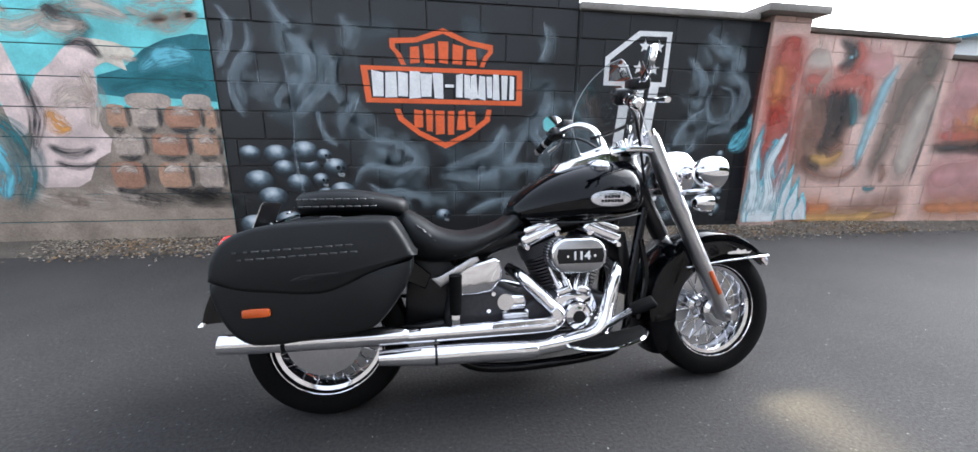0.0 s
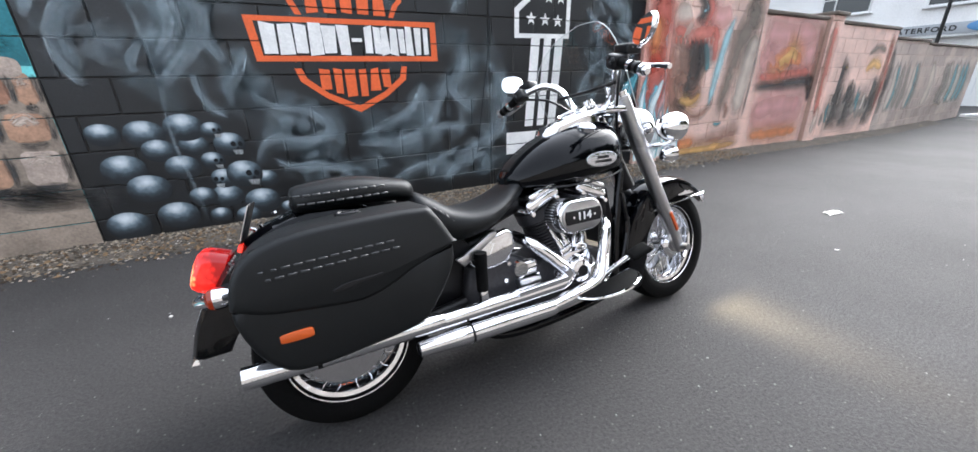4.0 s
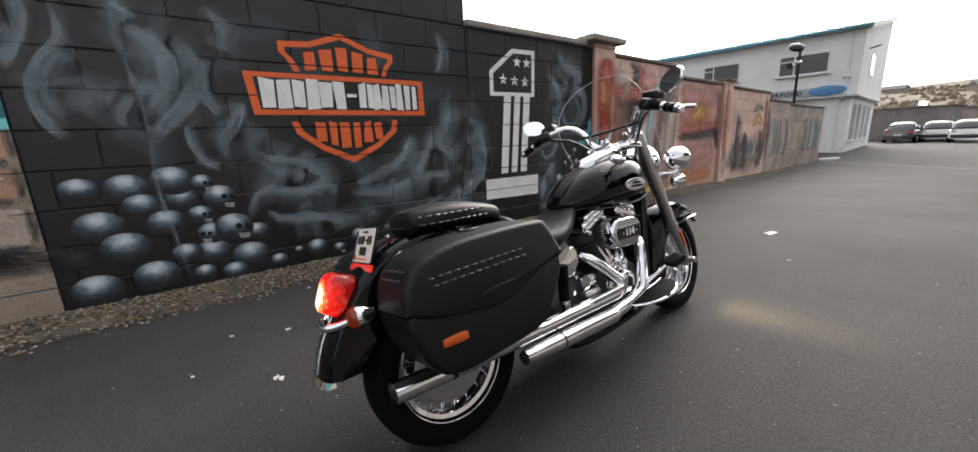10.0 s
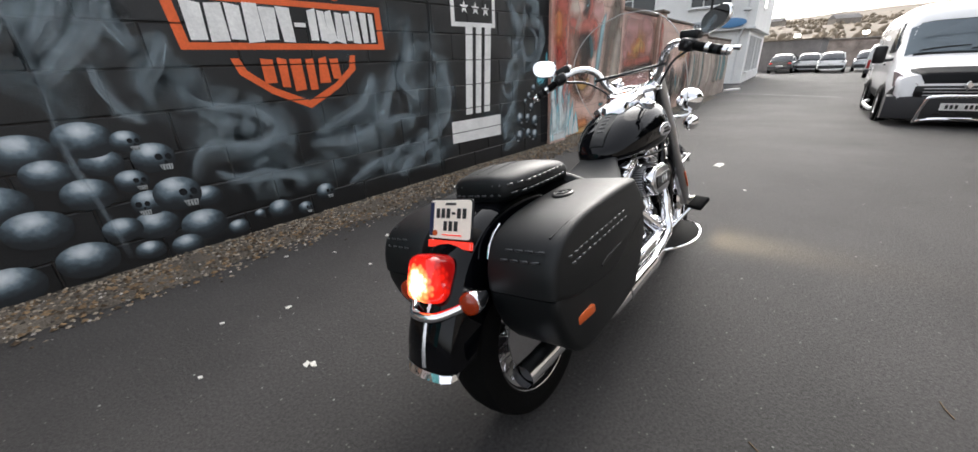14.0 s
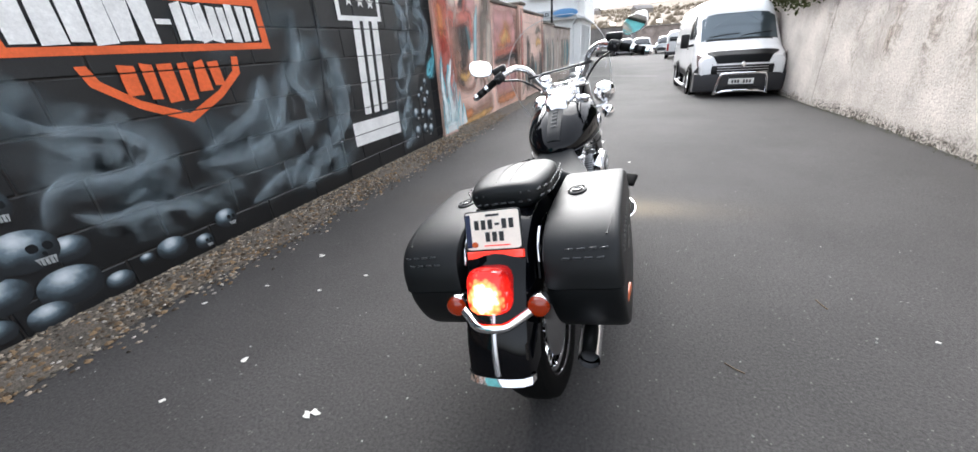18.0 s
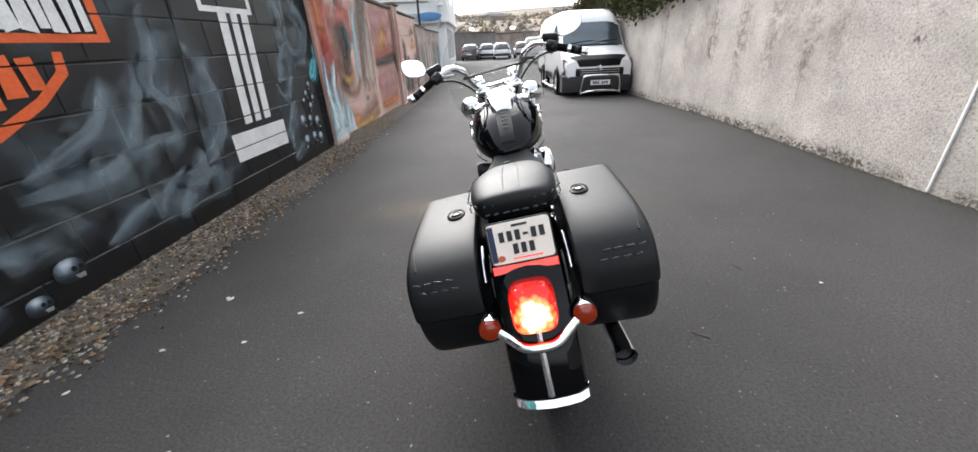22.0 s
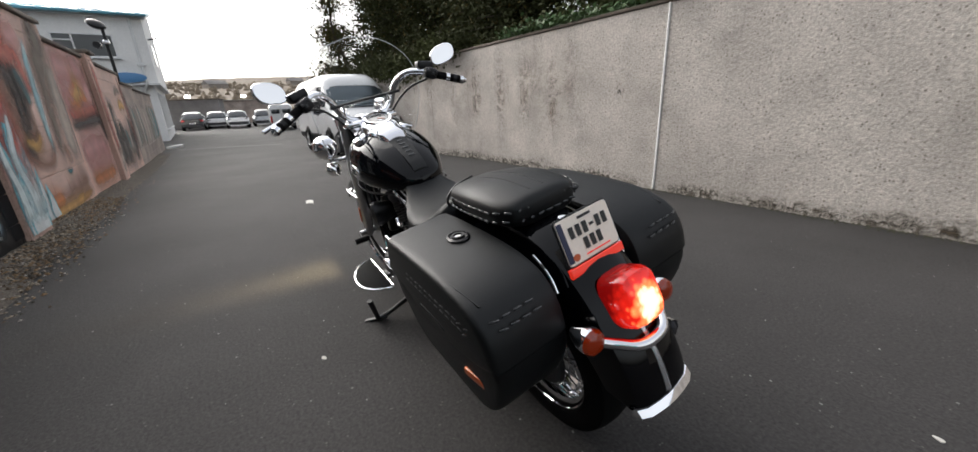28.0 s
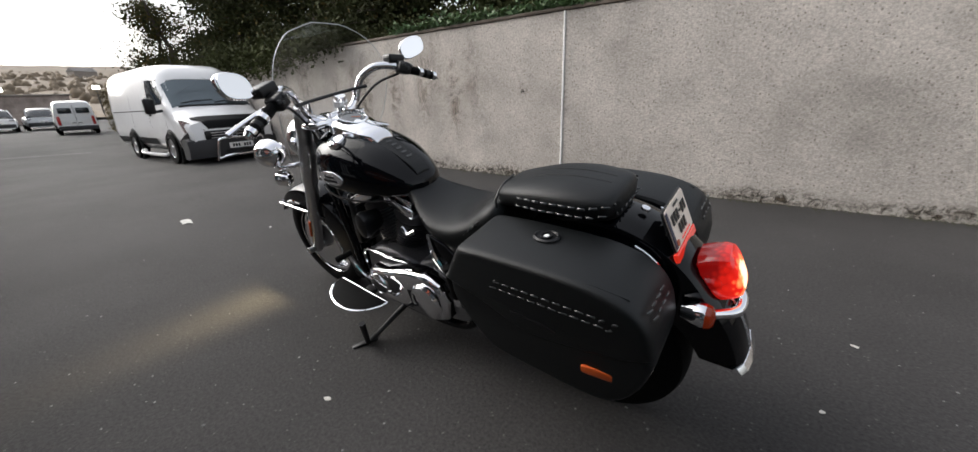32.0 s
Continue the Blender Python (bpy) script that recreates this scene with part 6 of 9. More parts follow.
paint("painted_mane", mane, M["horse_pink"], L, 1.5, WL)
stroke([(-4.44, 1.90), (-4.28, 1.80), (-4.10, 1.70)], [0.06, 0.22, 0.08], WASH, L, 2.4, WL, name="brush_stroke")
stroke([(-4.5, 1.78), (-4.3, 1.74), (-4.12, 1.78)], [0.08, 0.2, 0.06], WASH_PALE, L, 2.5, WL, name="brush_stroke")
stroke([(-4.55, 1.15), (-4.5, 1.02), (-4.4, 0.98)], [0.06, 0.2, 0.06], WASH_YELLOW, L, 1.9, WL, name="brush_stroke")
for pts, w, m in (([(-4.62, 0.86), (-4.45, 0.78), (-4.25, 0.84)], [0.05, 0.1, 0.05], WASH), ([(-4.6, 0.72), (-4.42, 0.68), (-4.25, 0.72)], [0.05, 0.07, 0.04], WASH), ([(-4.35, 1.62), (-4.2, 1.64), (-4.08, 1.52)], [0.05, 0.12, 0.05], WASH),
                  ([(-4.5, 1.15), (-4.35, 1.25), (-4.2, 1.2)], [0.1, 0.25, 0.1], WASH_PALE), ([(-4.25, 1.45), (-4.2, 1.2), (-4.25, 0.95)], [0.08, 0.2, 0.1], WASH_PALE), ([(-4.05, 1.54), (-3.93, 1.53), (-3.83, 1.53)], [0.03, 0.07, 0.03], WASH_PALE),
                  ([(-4.68, 1.4), (-4.63, 1.1), (-4.72, 0.8)], [0.06, 0.14, 0.08], WASH), ([(-4.95, 1.1), (-4.8, 0.9), (-4.78, 0.6), (-4.9, 0.3)], [0.1, 0.25, 0.25, 0.1], WASH_TEAL), ([(-5.1, 1.0), (-4.95, 0.7), (-5.0, 0.4)], [0.1, 0.3, 0.1], FLAME_BLUE)):
    stroke(pts, w, m, L, 2.2, WL, name="brush_stroke")
rq = random.Random(8)


def painted_stone(x, xe, z0, z1, mat):
    o = [(u + rq.uniform(-0.008, 0.008), v + rq.uniform(-0.008, 0.008)) for u, v in oval((x + xe) / 2, (z0 + z1) / 2, (xe - x) / 2, (z1 - z0) / 2, 20, 4.5)]
    h = z1 - z0
    paint("painted_stone", o, mat, L, 1.3, WL)
    stroke([(x + 0.03, z0 + h * 0.6), ((x + xe) / 2, z0 + h * 0.78), (xe - 0.03, z0 + h * 0.6)], [0.03, 0.11, 0.03], WASH_PALE, L, 1.9, WL, name="stone_light")
    stroke([(x + 0.02, z0 - 0.004), ((x + xe) / 2, z0 - 0.02), (xe - 0.02, z0 - 0.004)], [0.03, 0.08, 0.03], WASH, L, 1.9, WL, name="stone_shade")
    stroke([(xe + 0.01, z0), (xe + 0.015, (z0 + z1) / 2), (xe + 0.01, z1)], [0.02, 0.06, 0.02], WASH, L, 1.7, WL, name="stone_shade")


for row, z0, z1, cuts in ((0, 1.00, 1.18, (-4.14, -4.00, -3.96, -3.77, -3.72, -3.45, -3.42, -3.33)), (1, 0.77, 0.955, (-4.14, -3.91, -3.85, -3.58, -3.53, -3.34)), (2, 0.50, 0.72, (-4.20, -3.95, -3.84, -3.60, -3.53, -3.34))):
    for k in range(len(cuts) // 2):
        painted_stone(cuts[2 * k], cuts[2 * k + 1], z0, z1, stone[(row + k) % 3])
for x, w in ((-3.82, 0.34), (-3.46, 0.22)):
    paint("painted_stone", oval(x, 1.215, w / 2, 0.06, 18, 3), stone[1], L, 1.45, WL)
for k in range(9):
    x = rq.uniform(-5.6, -3.4)
    stroke([(x, 0.5), (x + 0.2, 0.42), (x + 0.5, 0.36)], [0.1, 0.2, 0.1], WASH if k % 2 else WASH_PALE, L, 0.8, WL, name="earth_wash")
for k in range(7):
    x = rq.uniform(-5.4, -3.5)
    stroke([(x - 0.3, rq.uniform(1.75, 2.0)), (x, rq.uniform(1.7, 2.0)), (min(-3.34, x + 0.35), rq.uniform(1.75, 2.0))], [0.08, 0.2, 0.08], WASH_PALE, L, 0.8, WL, name="cloud_wash")

# flames and faded creatures on the pillar and the pink walls
Pn = pillar_1
for pts, w in (([(1.84, 0.16), (1.86, 0.5), (1.80, 0.8), (1.84, 1.15)], [0.20, 0.16, 0.10, 0.02]), ([(2.02, 0.16), (2.06, 0.45), (1.98, 0.75), (2.08, 1.05), (2.16, 1.26)], [0.20, 0.18, 0.14, 0.09, 0.02]), ([(2.14, 0.2), (2.12, 0.5), (2.18, 0.8)], [0.14, 0.12, 0.03])):
    stroke(pts, [q * 1.5 for q in w], FLAME_BLUE, Pn, 1.5, 5.128, 0.02, "painted_flame")
    stroke([(u - 0.01, v * 0.86 + 0.02) for u, v in pts], w, FLAME, Pn, 2.4, 5.128, 0.02, "painted_flame")
for pts, w in (([(1.98, 1.95), (2.0, 1.6), (1.95, 1.3)], [0.1, 0.4, 0.2]), ([(1.9, 1.3), (2.0, 1.0), (1.9, 0.7)], [0.1, 0.35, 0.2])):
    stroke(pts, w, WASH_RED, Pn, 0.6, 5.128, 0.02, "red_wash")
stroke([(1.98, 2.02), (1.98, 1.5), (1.98, 0.9), (1.96, 0.3)], [0.55, 0.62, 0.62, 0.5], LIP, Pn, 0.7, 5.128, 0.02, "red_wash")
stroke([(1.99, 1.98), (2.0, 1.80), (1.99, 1.62)], [0.4, 0.5, 0.4], FULL_RED, Pn, 0.8, 5.128, 0.02, "red_wash")
stroke([(1.90, 1.72), (1.93, 1.50), (1.88, 1.28)], [0.26, 0.40, 0.26], FULL_ORANGE, Pn, 1.0, 5.128, 0.02, "yellow_wash")
stroke([(1.86, 1.40), (2.0, 1.20), (2.06, 0.95), (2.0, 0.7)], [0.26, 0.42, 0.40, 0.2], FULL_RED, Pn, 0.9, 5.128, 0.02, "red_wash")
stroke([(2.10, 1.62), (2.09, 1.50), (2.12, 1.38)], [0.02, 0.07, 0.02], FULL_BLUE, Pn, 1.3, 5.128, 0.02, "painted_flame")
Wa = right_walls[0]


def spray(points, width, mat, layer, wall_ob, y, dy):
    stroke(points, width, mat, wall_ob, layer, y, dy, "sprayed_shape")


def on_a(points, width, mat, layer):
    spray(points, [q * 1.35 for q in width], mat, layer, Wa, 5.194, 0.04)


def on_b(points, width, mat, layer):
    spray(points, [q * 1.25 for q in width], mat, layer, Wb, 5.186, 0.0545)


# a gaping red-lipped head, a pale blue edge and a rock face
on_a([(2.24, 1.75), (2.42, 1.70), (2.60, 1.78)], [0.3, 0.5, 0.3], FULL_BEIGE, 0.5)
on_a([(2.9, 1.85), (3.15, 1.75), (3.4, 1.85)], [0.2, 0.36, 0.2], FULL_PINK, 0.5)
on_a([(2.62, 1.98), (2.80, 1.90), (2.80, 1.76), (2.64, 1.68)], [0.06, 0.17, 0.17, 0.06], FULL_DARK, 1.0)
on_a([(2.78, 1.80), (2.86, 1.84), (2.82, 1.92)], [0.03, 0.06, 0.03], FULL_BLUE, 1.3)
on_a([(2.86, 2.0), (2.94, 1.82), (2.82, 1.62)], [0.08, 0.20, 0.10], LIP, 0.9)
on_a([(2.30, 1.50), (2.34, 1.05), (2.44, 0.60)], [0.20, 0.36, 0.20], FULL_BROWN, 0.7)
on_a([(2.34, 1.06), (2.66, 1.04), (3.05, 1.06)], [0.62, 0.86, 0.55], FULL_BROWN, 0.8)
on_a([(2.60, 1.50), (2.68, 1.18), (2.62, 0.80)], [0.36, 0.50, 0.24], FULL_DARK, 1.0)
on_a([(2.78, 1.48), (2.86, 1.24), (2.78, 0.95)], [0.20, 0.30, 0.12], FULL_DARK, 1.15)
on_a([(2.90, 1.48), (2.98, 1.30), (3.04, 1.10)], [0.14, 0.28, 0.14], FULL_TEAL, 1.3)
on_a([(2.50, 0.78), (2.76, 0.76), (3.0, 0.86)], [0.12, 0.26, 0.16], FULL_YELLOW, 1.2)
on_a([(2.62, 0.92), (2.80, 0.88), (2.96, 0.96)], [0.10, 0.20, 0.10], FULL_BROWN, 1.3)
on_a([(2.24, 1.60), (2.50, 1.56), (2.80, 1.57), (3.18, 1.62)], [0.20, 0.26, 0.26, 0.16], LIP, 1.5)
on_a([(3.06, 1.68), (3.14, 1.44), (3.14, 1.20)], [0.14, 0.22, 0.08], LIP, 1.6)
on_a([(2.40, 0.72), (2.66, 0.60), (2.98, 0.56), (3.20, 0.68), (3.24, 0.86)], [0.08, 0.13, 0.13, 0.10, 0.05], FULL_BROWN, 1.5)
on_a([(2.44, 0.80), (2.58, 0.70), (2.72, 0.66)], [0.08, 0.16, 0.06], FULL_DARK, 1.7)
for k in range(9):
    x = 2.34 + 0.085 * k
    on_a([(x, 1.52), (x + 0.01, 1.47), (x + 0.015, 1.43)], [0.03, 0.05, 0.015], LIP, 1.75)
on_a([(4.00, 2.03), (3.86, 1.78), (3.66, 1.40), (3.52, 0.90), (3.42, 0.50)], [0.34, 0.48, 0.40, 0.26, 0.12], FULL_SMUDGE, 0.6)
on_a([(3.80, 2.02), (3.92, 1.84), (3.88, 1.62)], [0.24, 0.34, 0.20], FULL_SMUDGE, 0.9)
on_a([(4.02, 1.62), (3.92, 1.15), (3.84, 0.5)], [0.22, 0.34, 0.26], FULL_BEIGE, 0.75)
on_a([(3.56, 0.72), (3.62, 0.60), (3.60, 0.48)], [0.06, 0.13, 0.06], FULL_BROWN, 1.3)
on_a([(3.36, 0.44), (3.46, 0.42), (3.56, 0.44)], [0.05, 0.09, 0.05], FULL_TEAL, 1.4)
on_a([(3.48, 1.80), (3.34, 1.50), (3.26, 1.10), (3.18, 0.62)], [0.08, 0.17, 0.18, 0.08], FULL_BLUE, 1.6)
on_a([(4.12, 1.80), (4.10, 1.10), (4.04, 0.45)], [0.03, 0.05, 0.04], FULL_DARK, 1.4)
on_a([(2.28, 0.22), (2.62, 0.20), (3.05, 0.20)], [0.26, 0.36, 0.24], FULL_ORANGE, 0.8)
on_a([(2.36, 0.30), (2.52, 0.22), (2.70, 0.20)], [0.10, 0.20, 0.10], LIP, 1.0)
on_a([(2.9, 0.18), (3.5, 0.20), (4.1, 0.30)], [0.16, 0.26, 0.36], FULL_BROWN, 0.9)
on_a([(2.4, 0.10), (3.2, 0.09), (4.1, 0.12)], [0.14, 0.20, 0.16], FULL_YELLOW, 1.2)
Wb = right_walls[1]
on_b([(4.22, 1.35), (5.1, 1.38), (6.02, 1.4)], [0.8, 0.95, 0.8], FULL_PINK, 0.3)
on_b([(4.22, 0.5), (5.1, 0.5), (6.02, 0.5)], [0.55, 0.7, 0.55], FULL_PINK, 0.3)
# a sunset glow over a dark band
on_b([(4.25, 1.60), (5.0, 1.62), (5.9, 1.66)], [0.36, 0.5, 0.36], FULL_PINK, 0.5)
on_b([(4.3, 1.15), (4.5, 1.25), (4.7, 1.1)], [0.3, 0.5, 0.3], FULL_PINK, 0.6)
on_b([(4.45, 1.22), (5.0, 1.30), (5.6, 1.22)], [0.45, 0.80, 0.45], FULL_ORANGE, 0.8)
on_b([(4.75, 1.22), (5.06, 1.34), (5.35, 1.26)], [0.25, 0.55, 0.30], FULL_YELLOW, 1.1)
on_b([(4.22, 1.02), (5.0, 1.05), (6.0, 1.10)], [0.18, 0.26, 0.22], LIP, 1.2)
on_b([(5.20, 1.82), (5.18, 1.4), (5.12, 1.0)], [0.02, 0.03, 0.025], FULL_DARK, 1.8)
on_b([(5.06, 1.0), (5.13, 1.12), (5.19, 1.26)], [0.012, 0.02, 0.012], FULL_DARK, 1.9)
on_b([(5.26, 1.0), (5.22, 1.12), (5.19, 1.26)], [0.012, 0.02, 0.012], FULL_DARK, 1.9)
on_b([(4.20, 0.88), (5.0, 0.92), (6.05, 0.96)], [0.15, 0.18, 0.26], FULL_DARK, 1.5)
on_b([(4.3, 0.56), (5.0, 0.58), (5.9, 0.60)], [0.36, 0.50, 0.36], FULL_PINK, 0.6)
on_b([(4.3, 0.18), (5.1, 0.16), (5.95, 0.16)], [0.30, 0.36, 0.30], FULL_ORANGE, 0.9)
on_b([(5.90, 1.84), (5.94, 1.4), (5.92, 0.8)], [0.22, 0.34, 0.30], FULL_BROWN, 1.2)
on_b([(5.84, 1.02), (5.96, 0.84), (6.0, 0.6)], [0.16, 0.26, 0.1], FULL_DARK, 1.6)
Wc = right_walls[3]


def on_c(points, width, mat, layer):
    spray(points, width, mat, layer, Wc, 5.163, 0.0593)


# a dark crowd under a glow
on_c([(6.62, 0.42), (7.8, 0.40), (9.1, 0.42)], [0.8, 1.0, 0.8], FULL_ROCK, 0.4)
on_c([(7.02, 0.05), (7.05, 0.65), (7.10, 1.38)], [0.75, 0.85, 0.6], FULL_DARK, 0.7)
on_c([(7.55, 0.05), (7.58, 0.5), (7.55, 0.95)], [0.6, 0.7, 0.4], FULL_DARK, 0.8)
on_c([(8.60, 0.02), (8.68, 0.5), (8.72, 1.02)], [0.7, 0.9, 0.5], FULL_DARK, 0.7)
on_c([(8.05, 1.08), (8.40, 1.22), (8.85, 1.14)], [0.26, 0.46, 0.28], FULL_YELLOW, 1.0)
on_c([(8.0, 1.36), (8.4, 1.50), (8.85, 1.44)], [0.10, 0.20, 0.12], FULL_SMUDGE, 1.1)
on_c([(8.94, 1.8), (8.98, 1.1), (8.9, 0.2)], [0.2, 0.36, 0.3], FULL_BROWN, 1.3)
for k in range(13):
    x = 6.7 + 2.3 * ((k * 0.618) % 1)
    z = 0.15 + 0.4 * ((k * 0.41) % 1)
    tall = 0.25 + 0.25 * ((k * 0.73) % 1)
    on_c([(x, z), (x + rq.uniform(-0.06, 0.06), z + tall * 0.5), (x + rq.uniform(-0.08, 0.08), z + tall)], [0.08, rq.uniform(0.12, 0.22), 0.05], (FULL_ROCK, FULL_TEAL, FULL_BEIGE, FULL_DARK)[k % 4], 1.2 + 0.1 * (k % 4))
on_c([(7.12, 1.12), (7.2, 1.16), (7.28, 1.1)], [0.05, 0.14, 0.05], FULL_YELLOW, 1.8)
Wd = right_walls[4]
for k in range(7):
    x = rq.uniform(9.4, 11.0)
    stroke([(x, 0.2), (x + 0.1, 0.7), (x, 1.3)], [0.2, 0.35, 0.1], (FULL_ROCK, FULL_BEIGE, FULL_TEAL)[k % 3], Wd, 0.5 + 0.2 * k, 5.159, 0.0597, "brush_stroke")
We = right_walls[5]
for k in range(8):
    x = rq.uniform(11.5, 15.4)
    stroke([(x, 0.2), (x + 0.2, 0.7), (x, 1.3)], [0.3, 0.6, 0.2], (FULL_TEAL, FULL_BEIGE, FULL_ROCK)[k % 3], We, 0.5 + 0.2 * k, 5.113, 0.0648, "brush_stroke")

def tongue(x0, x1, z0, tx, tz, parent, y, dy, layer):
    """A painted tongue of flame: a teal body with a white heart."""
    for f, mat, la in ((1.0, M["flame_teal"], 0.0), (0.62, M["flame_white"], 0.6)):
        c, w = (x0 + x1) / 2, (x1 - x0) / 2 * (0.55 + 0.45 * f)
        h = (tz - z0) * (1.0 if f == 1 else 0.78)
        left, right = [], []
        for k in range(9):
            u = k / 8
            mid = c + (tx - c) * u ** 1.4 + 0.03 * math.sin(u * 5 + x0 * 9) * (1 - u)
            hw = w * (1 - u) ** 0.75 * (1.0 + 0.25 * math.sin(u * 4))
            left.append((mid - hw, z0 + h * u))
            right.append((mid + hw, z0 + h * u))
        paint("flame_tongue", left + right[-2::-1], mat, parent, layer + la, y, dy, cut=False)


for k, (x0, x1, tx, tz) in enumerate(((1.775, 1.95, 1.85, 1.10), (1.92, 2.19, 2.17, 1.13), (1.83, 2.06, 1.97, 0.74))):
    tongue(x0, x1, 0.09, tx, tz, pillar_1, 5.128, 0.02, 2.8 + k * 1.3)
for k, (x0, x1, tx, tz) in enumerate(((2.21, 2.40, 2.36, 0.72), (2.33, 2.52, 2.45, 0.60), (2.47, 2.66, 2.53, 0.42))):
    tongue(x0, x1, 0.09, tx, tz, right_walls[0], 5.194, 0.04, 2.8 + k * 1.3)

# dark red paint on the weathered pillar further along
for pts, w, mt, la in (([(6.22, 1.88), (6.20, 1.2), (6.24, 0.3)], [0.25, 0.42, 0.25], LIP, 1.0), ([(6.16, 1.88), (6.14, 1.1), (6.18, 0.4)], [0.1, 0.24, 0.14], FULL_BROWN, 1.6), ([(6.3, 0.6), (6.3, 0.3), (6.28, 0.05)], [0.1, 0.3, 0.1], WASH_PALE, 1.3)):
    stroke(pts, w, mt, right_walls[2], la, 5.0695, 0.0674, "red_wash")
for pts, w, mt, la in (([(9.25, 1.6), (9.3, 1.0), (9.28, 0.2)], [0.1, 0.3, 0.15], WASH, 1.8), ([(9.0, 1.75), (9.05, 1.1), (9.0, 0.3)], [0.1, 0.3, 0.15], WASH_RED, 1.9)):
    stroke(pts, w, mt, right_walls[3 if pts[0][0] < 9.2 else 4], la, 5.163 if pts[0][0] < 9.2 else 5.159, 0.0593 if pts[0][0] < 9.2 else 0.0597, "red_wash")

# ---------------------------------------------------------------- motorcycle
# Bike space: x forward from the rear contact, y to its left, z up; it leans on its stand.
BIKE = pose(-1.995, 2.80, 0, -11, 0, 1.3)
bike = thing("motorcycle", "black and chrome touring motorcycle leaning on its side stand", "motorcycle", BIKE)
AX_TOP, AX_LOW = Vector((1.225, 0, 0.93)), Vector((1.56, 0, 0.20))
STEER = Matrix.Translation(AX_TOP) @ Matrix.Rotation(radians(2.5), 4, (AX_TOP - AX_LOW).normalized()) @ Matrix.Translation(-AX_TOP)


def steer(name, bm, mat, parent=None, label=""):
    return part(name, moved(bm, STEER), mat, parent or bike, label)


def rpart(name, bm, mat, parent=None, label="", smooth=True):
    """A piece on the engine's right side."""
    return part(name, moved(bm, pose(0, 0.08, 0.024)), mat, parent or bike, label, smooth)


def cpart(name, bm, mat, parent=None, label="", smooth=True):
    """A piece carried at the engine's height."""
    return part(name, moved(bm, pose(0, 0, 0.022)), mat, parent or bike, label, smooth)


def build_wheel(name, m, tyre_r, half, label):
    root = part(name, moved(lathe([(-0.035, 0.030), (-0.05, 0.042), (-0.05, 0.05), (-0.03, 0.052), (-0.02, 0.036), (0.02, 0.036), (0.03, 0.052), (0.05, 0.05), (0.05, 0.042), (0.035, 0.03)], 32), m), M["chrome"], bike, label)
    prof = [(-half * 0.72, 0.186), (-half * 0.95, 0.202), (-half, 0.226), (-half * 0.98, tyre_r - 0.03), (-half * 0.86, tyre_r - 0.012), (-half * 0.5, tyre_r - 0.003), (0, tyre_r)]
    prof += [(-a, r) for a, r in prof[-2::-1]]
    part("tyre", moved(lathe(prof, 72, closed=True), m), M["rubber"], root, "black road tyre")
    rim = [(-half * 0.74, 0.203), (-half * 0.84, 0.209), (-half * 0.90, 0.203), (-half * 0.84, 0.193), (-half * 0.66, 0.187), (-half * 0.58, 0.173), (-half * 0.3, 0.167), (0, 0.163)]
    rim += [(-a, r) for a, r in rim[-2::-1]] + [(half * 0.3, 0.186), (-half * 0.3, 0.186)]
    part("rim", moved(lathe(rim, 72, closed=True), m), M["chrome"], root, "chrome steel rim")
    spoke = mesh_of(tube([(0, 0, 0), (0, 0, 1)], 0.0024, 5))
    for k in range(40):
        a = TAU * k / 40
        side = 1 if k % 2 else -1
        b = a + (0.42 if (k // 2) % 2 else -0.42)
        p = Vector((0.046 * math.cos(b), side * 0.036, 0.046 * math.sin(b)))
        q = Vector((0.165 * math.cos(a), side * 0.012, 0.165 * math.sin(a)))
        d = q - p
        mm = Matrix.Translation(p) @ d.to_track_quat("Z", "Y").to_matrix().to_4x4() @ Matrix.Diagonal((1, 1, d.length, 1))
        shared("spoke", spoke, M["chrome"], m @ mm, root)
    return root


rear_wheel = build_wheel("rear_wheel", pose(0.078, 0, 0.277), 0.277, 0.072, "spoked chrome rear wheel")
part("sprocket", moved(lathe([(0.055, 0.03), (0.055, 0.11), (0.062, 0.112), (0.07, 0.105), (0.07, 0.03)], 40), pose(0.065, 0, 0.284)), M["iron"], rear_wheel)
part("brake_disc", moved(lathe([(-0.062, 0.05), (-0.062, 0.13), (-0.057, 0.13), (-0.057, 0.05)], 40), pose(0.065, 0, 0.284)), M["steel"], rear_wheel)
front_wheel = build_wheel("front_wheel", STEER @ pose(1.615, 0, 0.281), 0.281, 0.062, "laced chrome front wheel turned to its left")
part("hub_cap", moved(lathe([(-0.085, 0.012), (-0.083, 0.05), (-0.07, 0.065), (-0.052, 0.068), (-0.05, 0.02)], 32), STEER @ pose(1.615, 0, 0.281)), M["chrome"], front_wheel)
part("brake_disc", moved(lathe([(0.062, 0.06), (0.062, 0.145), (0.067, 0.145), (0.067, 0.06)], 48), STEER @ pose(1.615, 0, 0.281)), M["steel"], front_wheel)
part("axle", moved(lathe([(-0.155, 0.004), (-0.155, 0.017), (0.155, 0.017), (0.155, 0.004)], 16), STEER @ pose(1.615, 0, 0.281)), M["steel"], front_wheel)


